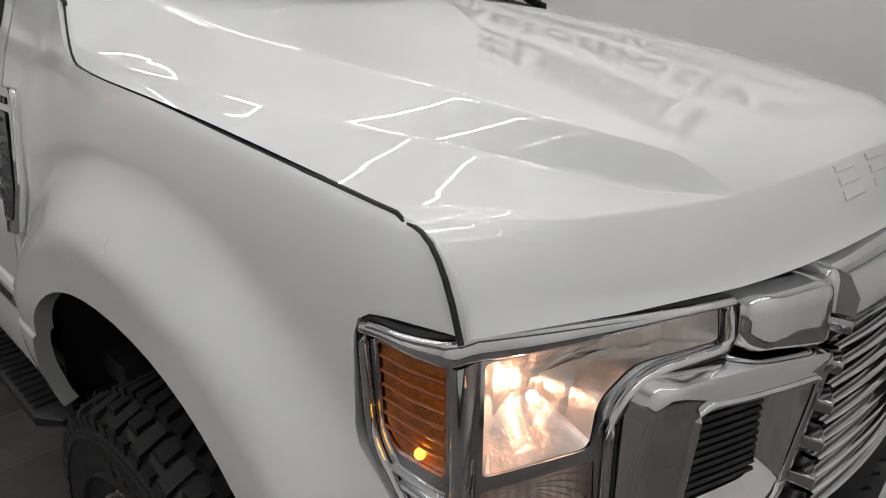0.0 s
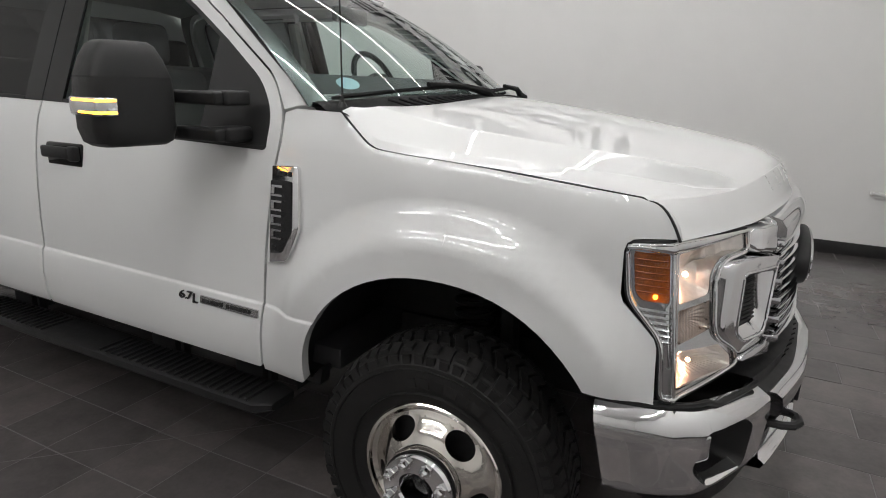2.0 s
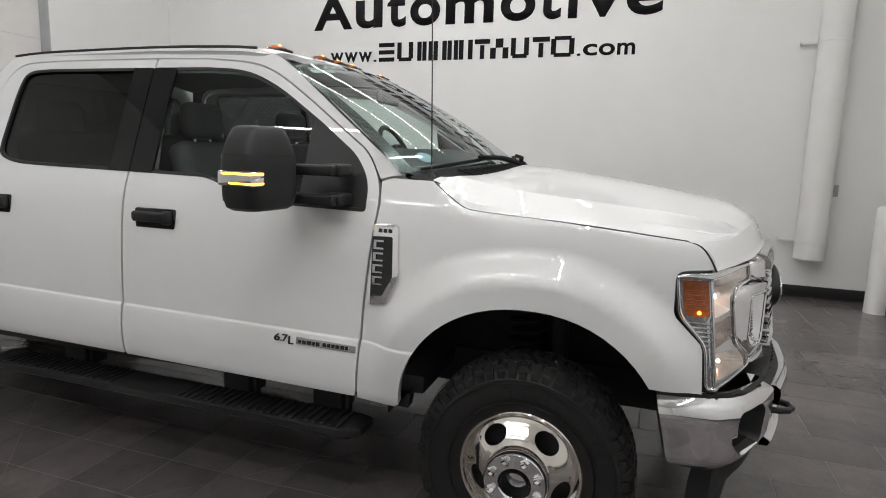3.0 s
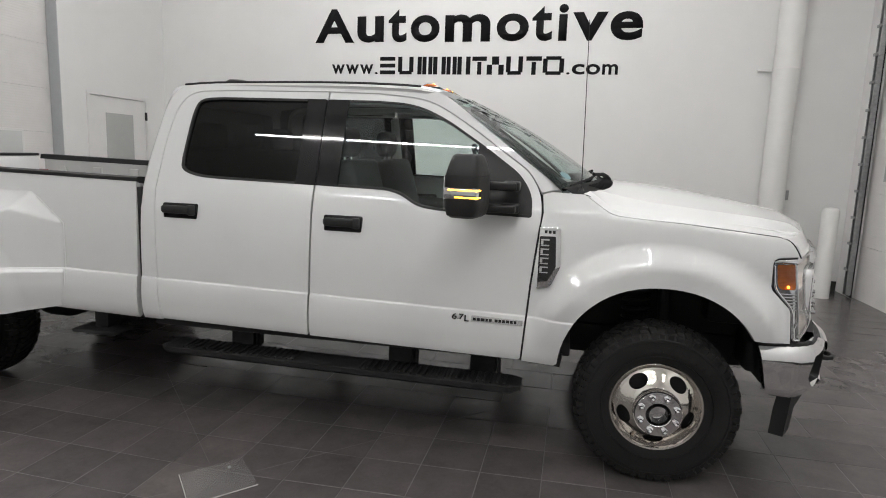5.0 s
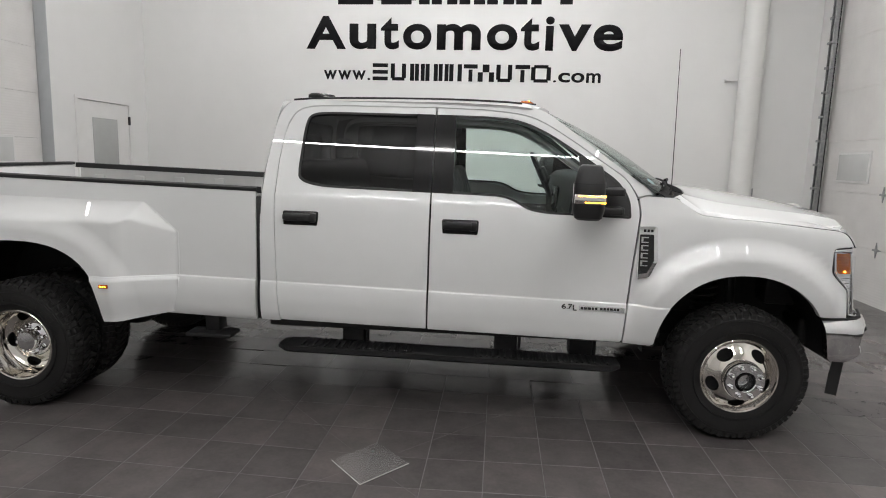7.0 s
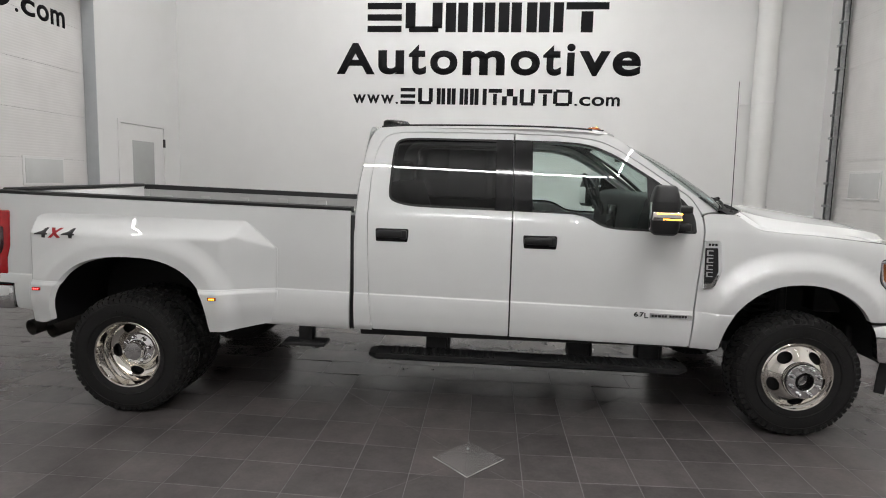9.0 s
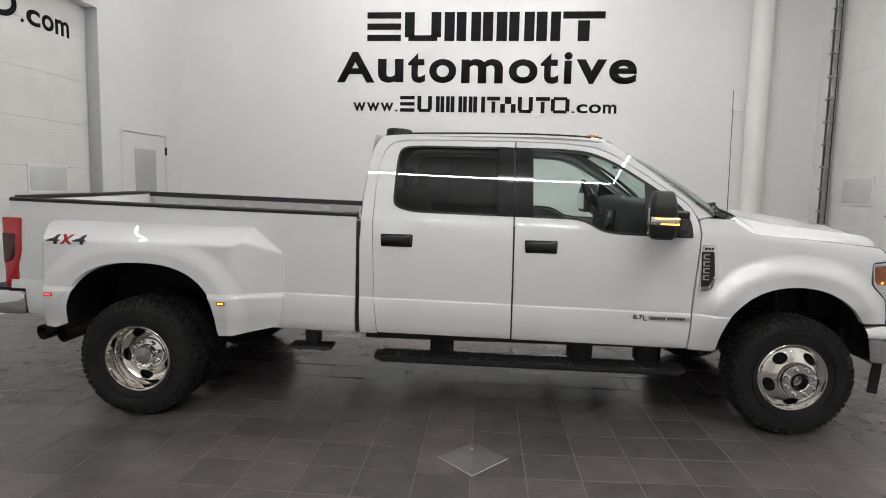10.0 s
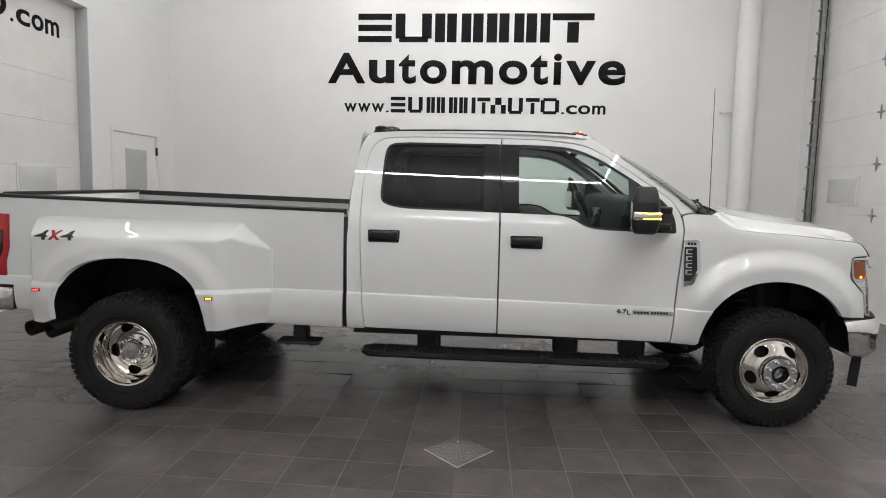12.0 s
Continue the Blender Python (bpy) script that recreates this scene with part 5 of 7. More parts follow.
def tyre_meshes():
    """A tyre, and its shoulder lugs and staggered tread blocks; its axis is y."""
    bm, lugs = bmesh.new(), bmesh.new()
    h = W_TYRE / 2
    prof = [(R_RIM - 0.012, -h * 0.80), (R_RIM + 0.004, -h * 0.86), (R_RIM + 0.03, -h * 0.93), (R_RIM + 0.085, -h * 1.02), (R_RIM + 0.135, -h * 1.0), (R_TYRE - 0.045, -h * 0.95), (R_TYRE - 0.026, -h * 0.88),
            (R_TYRE - 0.014, -h * 0.72), (R_TYRE - 0.011, 0)]
    prof = prof + [(r, -y) for r, y in prof[-2::-1]]
    lathe(bm, prof, 96, close=True)
    for rr in (R_RIM + 0.045, R_RIM + 0.122):
        for s in (-1, 1):
            lathe(lugs, [(rr - 0.003, s * (h * 0.95)), (rr, s * (h * 1.035)), (rr + 0.003, s * (h * 0.95))], 96)
    rnd = random.Random(5)
    for i in range(11):
        a = radians(-12 + 8.2 * i)
        for s in (-1, 1):
            corners = [(r, s * y, a + q) for y in (h * 0.96, h * (1.022 if i % 4 else 1.03)) for r, q in ((R_RIM + 0.066, -0.052), (R_RIM + 0.066, 0.052), (R_RIM + 0.098, 0.052), (R_RIM + 0.098, -0.052))]
            vs = [lugs.verts.new((r * math.sin(q), y, r * math.cos(q))) for r, y, q in corners]
            for f in ((4, 5, 6, 7), (0, 1, 5, 4), (1, 2, 6, 5), (2, 3, 7, 6), (3, 0, 4, 7)):
                lugs.faces.new([vs[k] for k in f])
    n = 58

    def block(t0, t1, y0, y1, r0, r1, skew, drop=0.0):
        vs = []
        for r in (r0, r1):
            for t, y in ((t0, y0), (t1, y0), (t1, y1), (t0, y1)):
                k = 0.06 if r == r1 else 0.0
                tm, ym = (t0 + t1) / 2, (y0 + y1) / 2
                tt, yy = t + (tm - t) * k + skew * (y - ym), y + (ym - y) * k
                q = r - (drop * max(0.0, abs(yy) - h * 0.72) / (h * 0.28) if r == r1 else 0)
                vs.append(lugs.verts.new((q * math.sin(tt), yy, q * math.cos(tt))))
        for f in ((4, 5, 6, 7), (0, 1, 5, 4), (1, 2, 6, 5), (2, 3, 7, 6), (3, 0, 4, 7)):
            lugs.faces.new([vs[i] for i in f])
    p = 2 * math.pi / n
    for i in range(n):
        t = i * p + rnd.uniform(-0.006, 0.006)
        for s in (-1, 1):
            o = 0 if s > 0 else p * 0.5
            long = 0.02 if i % 2 else 0.0
            block(t + o, t + o + p * 0.76, s * h * 0.55, s * (h * 0.965 - long), R_TYRE - 0.03, R_TYRE, 0.35 * s, 0.020)
            block(t + o + p * 0.1, t + o + p * 0.80, s * h * 0.88, s * h * 0.985, R_TYRE - 0.075, R_TYRE - 0.024, 0)
            block(t + o + p * 0.20, t + o + p * 0.92, s * h * 0.10, s * h * 0.47, R_TYRE - 0.02, R_TYRE + 0.001, 0.9 * s)
        block(t + p * 0.3, t + p * 0.95, -h * 0.16, h * 0.16, R_TYRE - 0.02, R_TYRE, -1.1)
    out = []
    for name, b in (("tyre", bm), ("tread", lugs)):
        for v in b.verts:
            low = -v.co.z - (R_LOAD - 0.03)
            if low > 0:
                v.co.z = -(R_LOAD - 0.03) - 0.03 * (1 - math.exp(-low / 0.03))
                v.co.y *= 1 + 0.05 * smoothstep(0, 0.06, low)
        bmesh.ops.recalc_face_normals(b, faces=b.faces[:])
        me = bpy.data.meshes.new(name)
        b.to_mesh(me)
        b.free()
        me.materials.append(RUBBER)
        me.polygons.foreach_set("use_smooth", [True] * len(me.polygons))
        me.set_sharp_from_angle(angle=radians(30))
        out.append(me)
    return out


TYRE, TREAD = tyre_meshes()


def rim_mesh(face, name):
    """A polished steel wheel: barrel, lip and a face with five hand holes. face: (radius, y) points from the lip inwards."""
    bm = bmesh.new()
    h = W_TYRE / 2
    lathe(bm, [(R_RIM - 0.004, h * 0.70), (R_RIM - 0.010, h * 0.30), (R_RIM - 0.032, 0), (R_RIM - 0.010, -h * 0.60), (R_RIM + 0.002, -h * 0.78), (R_RIM + 0.006, -h * 0.86),
               (R_RIM + 0.001, -h * 0.895), (R_RIM - 0.008, -h * 0.88), (face[0][0], face[0][1])], 72)
    rad = [p[0] for p in face][::-1]
    dep = curve(rad, [p[1] for p in face][::-1])
    pitch = 2 * math.pi / 5
    for k in range(5):
        t0 = k * pitch
        outline = [Vector((t0 + pitch * i / 12, face[-1][0])) for i in range(13)] + [Vector((t0 + pitch * (12 - i) / 12, face[0][0])) for i in range(13)]
        mid = t0 + pitch / 2
        hole = [Vector((mid + 0.30 * math.cos(a * math.pi / 12), 0.166 + 0.031 * math.sin(a * math.pi / 12))) for a in range(24)]
        s = skin(outline, [hole], lambda t, r: Vector((r * math.sin(t), dep(r), r * math.cos(t))), 0.09, 0.012, 0)
        ex = [e for e in s.edges if e.is_boundary and all(0.131 < math.hypot(v.co.x, v.co.z) < 0.201 for v in e.verts)
              and all(abs(((math.atan2(v.co.x, v.co.z) - mid + math.pi) % (2 * math.pi)) - math.pi) < 0.32 for v in e.verts)]
        o = bmesh.ops.extrude_edge_only(s, edges=ex)
        for v in [g for g in o["geom"] if isinstance(g, bmesh.types.BMVert)]:
            v.co.y += 0.022
        me = bpy.data.meshes.new("t")
        s.to_mesh(me)
        bm.from_mesh(me)
        bpy.data.meshes.remove(me)
        s.free()
    bmesh.ops.remove_doubles(bm, verts=bm.verts[:], dist=0.0004)
    bmesh.ops.recalc_face_normals(bm, faces=bm.faces[:])
    me = bpy.data.meshes.new(name)
    bm.to_mesh(me)
    bm.free()
    me.materials.append(POLISHED)
    me.polygons.foreach_set("use_smooth", [True] * len(me.polygons))
    me.set_sharp_from_angle(angle=radians(35))
    return me


h = W_TYRE / 2
FRONT_RIM = rim_mesh([(R_RIM - 0.012, -h * 0.80), (0.205, -h * 0.72), (0.175, -h * 0.86), (0.145, -h * 1.05), (0.118, -h * 1.16)], "front_rim")
REAR_RIM = rim_mesh([(R_RIM - 0.014, -h * 0.78), (0.214, -h * 0.20), (0.200, h * 0.26), (0.162, h * 0.38), (0.118, h * 0.26)], "rear_rim")


def hub_mesh(y0, front):
    bm = bmesh.new()
    if front:
        lathe(bm, [(0.122, y0 + 0.06), (0.119, y0 + 0.012), (0.112, y0), (0.062, y0 - 0.004), (0.055, y0 + 0.004), (0.052, y0 + 0.05), (0.03, y0 + 0.055), (0.001, y0 + 0.055)], 48)
    else:
        lathe(bm, [(0.122, y0 + 0.05), (0.116, y0 + 0.008), (0.106, y0), (0.072, y0 - 0.008), (0.066, y0 - 0.050), (0.060, y0 - 0.060), (0.02, y0 - 0.064), (0.001, y0 - 0.064)], 48)
    bmesh.ops.recalc_face_normals(bm, faces=bm.faces[:])
    me = bpy.data.meshes.new("hub_cover")
    bm.to_mesh(me)
    bm.free()
    me.materials.append(CHROME)
    me.polygons.foreach_set("use_smooth", [True] * len(me.polygons))
    me.set_sharp_from_angle(angle=radians(35))
    return me


def nut_mesh():
    bm = bmesh.new()
    lathe(bm, [(0.019, 0.0), (0.019, -0.004), (0.0150, -0.006), (0.0145, -0.022), (0.011, -0.029), (0.001, -0.032)], 6)
    bmesh.ops.recalc_face_normals(bm, faces=bm.faces[:])
    me = bpy.data.meshes.new("lug_nut")
    bm.to_mesh(me)
    bm.free()
    me.materials.append(CHROME)
    return me


def drum_mesh():
    bm = bmesh.new()
    lathe(bm, [(0.205, 0.07), (0.209, 0.012), (0.202, 0.0), (0.150, -0.006), (0.10, -0.004), (0.001, 0.0)], 40)
    bmesh.ops.recalc_face_normals(bm, faces=bm.faces[:])
    me = bpy.data.meshes.new("brake_drum")
    bm.to_mesh(me)
    bm.free()
    me.materials.append(DARK_METAL)
    me.polygons.foreach_set("use_smooth", [True] * len(me.polygons))
    me.set_sharp_from_angle(angle=radians(35))
    return me


NUT = nut_mesh()
DRUM = drum_mesh()
HUB_F, HUB_R = hub_mesh(-h * 1.16 - 0.055, True), hub_mesh(h * 0.24 - 0.012, False)


def wheel(x, y, flip, rim, hub, nut_y, turn, drum_y=0.0, name="wheel", label="polished steel wheel with an all-terrain tyre"):
    w = new(name, rim)
    w.parent = truck
    w["label"] = label
    w.matrix_basis = Matrix.Translation((x, y, HUB_Z - 0.0157 * (y + 1))) @ (Matrix.Rotation(math.pi, 4, "Z") if flip else Matrix.Identity(4)) @ Matrix.Rotation(turn, 4, "Y")
    t = new("tyre", TYRE)
    t.parent = w
    t.matrix_basis = Matrix.Rotation(-turn, 4, "Y")
    t["label"] = "black all-terrain tyre with deep tread blocks"
    tread = new("tread", TREAD)
    tread.parent = t
    tagged(tread, "deep staggered black rubber tread blocks", kind="stuff")
    if hub:
        c = new("hub_cover", hub)
        c.parent = w
        c["label"] = "chrome hub cover"
        d = new("brake_drum", DRUM)
        d.parent = w
        d["label"] = "dark cast brake drum behind the wheel"
        d.matrix_basis = Matrix.Translation((0, drum_y, 0))
        for i in range(8):
            n = new("lug_nut", NUT)
            n.parent = w
            a = 2 * math.pi * (i + 0.5) / 8
            n.matrix_basis = Matrix.Translation((0.091 * math.sin(a), nut_y, 0.091 * math.cos(a)))


FY, RY = 0.945, 1.105
wheel(-0.004, -FY, False, FRONT_RIM, HUB_F, -h * 1.16 - 0.055, radians(0), -h * 0.40)
wheel(-0.004, FY, True, FRONT_RIM, HUB_F, -h * 1.16 - 0.055, radians(20), -h * 0.40)
wheel(-4.545, -RY, False, REAR_RIM, HUB_R, h * 0.24 - 0.013, radians(10), h * 0.74)
wheel(-4.545, RY, True, REAR_RIM, HUB_R, h * 0.24 - 0.013, radians(30), h * 0.74)
wheel(-4.545, -RY + 0.335, True, REAR_RIM, None, 0, radians(50), 0, "inner_wheel", "inner dual wheel with an all-terrain tyre")
wheel(-4.545, RY - 0.335, False, REAR_RIM, None, 0, radians(70), 0, "inner_wheel", "inner dual wheel with an all-terrain tyre")
bm = bmesh.new()
lathe(bm, [(0.050, -0.10), (0.044, -0.11), (0.040, -0.04), (0.001, -0.04)], 32, Matrix.Translation((-0.004, -FY - h * 1.16 + 0.05, HUB_Z)))
both("front_hub_bore", bm, BLACK_GLOSS, "dark centre of the front hub")


# ---- lettering helper ----
def glyphs(text, bold=0.0):
    """Flat letter shapes of the built-in font, one mesh a letter, each with its own width and height of 1."""
    out = []
    for ch in text:
        cu = bpy.data.curves.new("glyph", "FONT")
        cu.body = ch
        cu.offset = bold
        cu.resolution_u = 6
        ob = bpy.data.objects.new("glyph", cu)
        me = bpy.data.meshes.new_from_object(ob)
        bm = bmesh.new()
        bm.from_mesh(me)
        bpy.data.objects.remove(ob)
        bpy.data.curves.remove(cu)
        bpy.data.meshes.remove(me)
        xs, ys = [v.co.x for v in bm.verts], [v.co.y for v in bm.verts]
        x0, y0, w, hh = min(xs), min(ys), max(xs) - min(xs), max(ys) - min(ys)
        for v in bm.verts:
            v.co.x, v.co.y = (v.co.x - x0) / w, (v.co.y - y0) / hh
        out.append(bm)
    return out


def raise_letter(bm, place, u0, u1, v0, v1, depth):
    """Puts a letter of size 1 into the box u0..u1, v0..v1 of place(u, v, d) and gives it depth."""
    for v in bm.verts:
        v.co.z = 0
    o = bmesh.ops.extrude_face_region(bm, geom=bm.faces[:])
    for v in [g for g in o["geom"] if isinstance(g, bmesh.types.BMVert)]:
        v.co.z = 1
    for v in bm.verts:
        v.co = place(u0 + (u1 - u0) * v.co.x, v0 + (v1 - v0) * v.co.y, depth * v.co.z)
    bmesh.ops.recalc_face_normals(bm, faces=bm.faces[:])
    return bm


def bar(place, u0, u1, v0, v1, depth):
    bm = bmesh.new()
    prism(bm, [(u0, v0), (u1, v0), (u1, v1), (u0, v1)], 0, depth, place)
    return bm


# ---- mirrors ----
def mirror(flip):
    pick = (lambda b: mirrored(b)) if flip else (lambda b: b)
    bm = bmesh.new()
    prof = [(1.398, 0.70, 0.78), (1.410, 0.88, 0.92), (1.45, 1.0, 1.0), (1.57, 1.0, 1.0), (1.600, 0.985, 0.975), (1.655, 0.86, 0.82), (1.692, 0.73, 0.66), (1.704, 0.58, 0.52)]
    rows = []
    for z, kx, ky in prof:
        ring = []
        for i in range(32):
            a = 2 * math.pi * i / 32
            c, s = math.cos(a), math.sin(a)
            x = math.copysign(abs(c) ** 0.45, c) * 0.088 * kx
            y = math.copysign(abs(s) ** 0.38, s) * 0.128 * ky
            ring.append(bm.verts.new((x, y, z)))
        rows.append(ring)
    for a, b in zip(rows, rows[1:]):
        for i in range(32):
            bm.faces.new((a[i], a[(i + 1) % 32], b[(i + 1) % 32], b[i]))
    bm.faces.new(rows[0][::-1])
    bm.faces.new(rows[-1])
    m = Matrix.Translation((-1.000, -1.222 - (0.16 if flip else 0), 0.035 if flip else 0)) @ Matrix.Rotation(radians(-10), 4, "Z")
    bmesh.ops.transform(bm, matrix=m, verts=bm.verts[:])
    head = part("side_mirror", pick(bm), BLACK_PLASTIC, truck, "large black towing mirror with an amber lamp", 40)
    bm = bmesh.new()
    ring = []
    for z in (1.5975, 1.6025):
        ring.append([])
        for i in range(48):
            a = 2 * math.pi * i / 48
            c, s = math.cos(a), math.sin(a)
            ring[-1].append(bm.verts.new(m @ Vector((math.copysign(abs(c) ** 0.45, c) * 0.0878, math.copysign(abs(s) ** 0.38, s) * 0.1262, z))))
    for i in range(48):
        bm.faces.new((ring[0][i], ring[0][(i + 1) % 48], ring[1][(i + 1) % 48], ring[1][i]))
    part("cap_joint", pick(bm), SEAL, head)
    # lamp on the front outer corner: clear block with two amber bars
    bm = bmesh.new()
    add_box(bm, -0.080, 0.0905, -0.1310, -0.062, 1.488, 1.545, 0.010, 3)
    bmesh.ops.transform(bm, matrix=m, verts=bm.verts[:])
    part("lamp_lens", pick(bm), lamp_bezel, head, "clear marker lamp")
    for z in (1.496, 1.530):
        bm = bmesh.new()
        add_box(bm, -0.055 if z > 1.51 else -0.020, 0.0925, -0.1325, -0.070, z, z + 0.008, 0.003, 2)
        bmesh.ops.transform(bm, matrix=m, verts=bm.verts[:])
        part("lamp_bar", pick(bm), AMBER_LIGHT, head, "lit amber bar")
    for z in (1.430, 1.545):
        bm = bmesh.new()
        add_box(bm, -1.000, -0.945, -1.14 - (0.12 if flip else 0), -1.04, z - 0.014, z + 0.014, 0.008, 3)
        add_box(bm, -0.985, -0.775, -1.085, -1.010, z - 0.021, z + 0.021, 0.010, 3)
        add_box(bm, -0.85, -0.76, -1.05, -0.94, z - 0.024, z + 0.024, 0.010, 3)
        part("mirror_arm", pick(bm), BLACK_PLASTIC, head, "black mirror arm")
    bm = bmesh.new()
    add_box(bm, -0.0885, -0.084, -0.100, 0.100, 1.43, 1.60, 0.002)
    bmesh.ops.transform(bm, matrix=m, verts=bm.verts[:])
    part("mirror_glass", pick(bm), CHROME, head, "mirror glass")


mirror(False)
mirror(True)

# ---- badges ----
BADGE_BLACK = simple("badge_black", (0.012, 0.012, 0.013), 0.25, 0, 0.1, 40.0)
for s in (-1, 1):
    P = lambda u, v, d, s=s: Vector((u, s * (lat(-0.585, v) + 0.004 + d), v))
    bm = bmesh.new()
    outer = fillet([(-0.648, 1.338, 0.006), (-0.540, 1.343, 0.022), (-0.528, 1.140, 0.02), (-0.575, 1.030, 0.02), (-0.650, 1.018, 0.006)])
    prism(bm, outer, -0.006, 0.014, P, 0.004)
    plate = part("fender_badge", bm, CHROME, truck, "chrome and black vent badge")
    bm = bmesh.new()
    inner = fillet([(-0.645, 1.292, 0.006), (-0.562, 1.294, 0.010), (-0.554, 1.134, 0.01), (-0.594, 1.058, 0.01), (-0.645, 1.052, 0.006)])
    prism(bm, inner, 0.0142, 0.0165, P)
    part("badge_field", bm, BADGE_BLACK, plate, "black badge field")
    for i, (z0, z1) in enumerate(((1.243, 1.279), (1.196, 1.230), (1.149, 1.183), (1.102, 1.136))):
        for k, (a, b, c, d) in enumerate(((0, 1, 0.80, 1.0), (0.0, 0.28, 0.22, 0.78), (0, 1, 0.0, 0.18))):
            bm = bar(P, -0.637 + 0.043 * a, -0.637 + 0.043 * b, z0 + (z1 - z0) * c, z0 + (z1 - z0) * d, 0.021)
            part("badge_bar", bm, DARK_CHROME, plate)
    for i in range(3):
        part("trim_bar", bar(P, -0.622 + i * 0.021, -0.608 + i * 0.021, 1.309, 1.323, 0.0155), BADGE_BLACK, plate)
    Q = lambda u, v, d, s=s: Vector((u, s * (lat(u, v) + 0.001 + d), v))
    zb = 0.814
    bm = bmesh.new()
    prism(bm, fillet([(-0.985, zb - 0.003, 0.004), (-0.708, zb - 0.008, 0.004), (-0.708, zb + 0.020, 0.004), (-0.985, zb + 0.026, 0.004)]), -0.004, 0.005, Q)
    dp = part("door_badge", bm, DARK_CHROME, fd_r if s < 0 else fd_l, "satin chrome engine badge")
    x = -0.975
    for i, w in enumerate((0.020, 0.022, 0.026, 0.018, 0.020, 0.0, 0.020, 0.020, 0.020, 0.022, 0.020, 0.018)):
        if w:
            part("badge_bar", bar(Q, x, x + w - 0.004, zb + 0.001, zb + 0.016, 0.0062), BADGE_BLACK, dp)
        x += w if w else 0.012
    marks = glyphs("6.7L", 0.012)
    for g, (u0, u1, v0, v1) in zip(marks, ((-1.092, -1.064, 0, 0.030), (-1.060, -1.055, 0, 0.006), (-1.053, -1.026, 0, 0.030), (-1.022, -0.998, -0.008, 0.026))):
        if s > 0:
            u0, u1 = u1, u0
        part("engine_size_mark", raise_letter(g, Q, u0, u1, zb + v0, zb + v1, 0.006), BADGE_BLACK, fd_r if s < 0 else fd_l, "black raised number")
    F = lambda u, v, d, s=s: Vector((u, s * (lat_flare(u, v) + 0.0012 + d), v))
    red = simple("red_decal", (0.35, 0.01, 0.015), 0.4, 0, 0.1, 40.0)
    grey = simple("dark_grey_decal", (0.022, 0.022, 0.024), 0.4, 0, 0.15, 60.0)
    for g, (u0, u1), mt in zip(glyphs("4x4", 0.02), ((-5.205, -5.112), (-5.108, -5.018), (-5.014, -4.921)), (grey, red, grey)):
        if s > 0:
            u0, u1 = u1, u0
        part("drive_decal", raise_letter(g, F, u0, u1, 1.240, 1.306, 0.002), mt, bed_r if s < 0 else bed_l, "dark grey and red decal figure")
    for x, z, mt, nm in ((-3.935, 0.866, AMBER_LIGHT, "lit amber marker lamp"), (-5.168, 0.893, RED_LIGHT, "lit red marker lamp")):
        bm = bmesh.new()
        add_box(bm, x - 0.030, x + 0.030, -0.004, 0.006, z - 0.012, z + 0.012, 0.004)
        for v in bm.verts:
            v.co.y = s * (lat_flare(x, z) + 0.003 + v.co.y)
        mk = part("marker_lamp", bm, AMBER if mt is AMBER_LIGHT else RED_LENS, bed_r if s < 0 else bed_l, nm)
        for k in (-0.014, 0, 0.014):
            bm = bmesh.new()
            bmesh.ops.create_uvsphere(bm, u_segments=8, v_segments=6, radius=0.005)
            bmesh.ops.translate(bm, verts=bm.verts[:], vec=(x + k, s * (lat_flare(x, z) + 0.009), z))
            part("marker_led", bm, mt, mk)

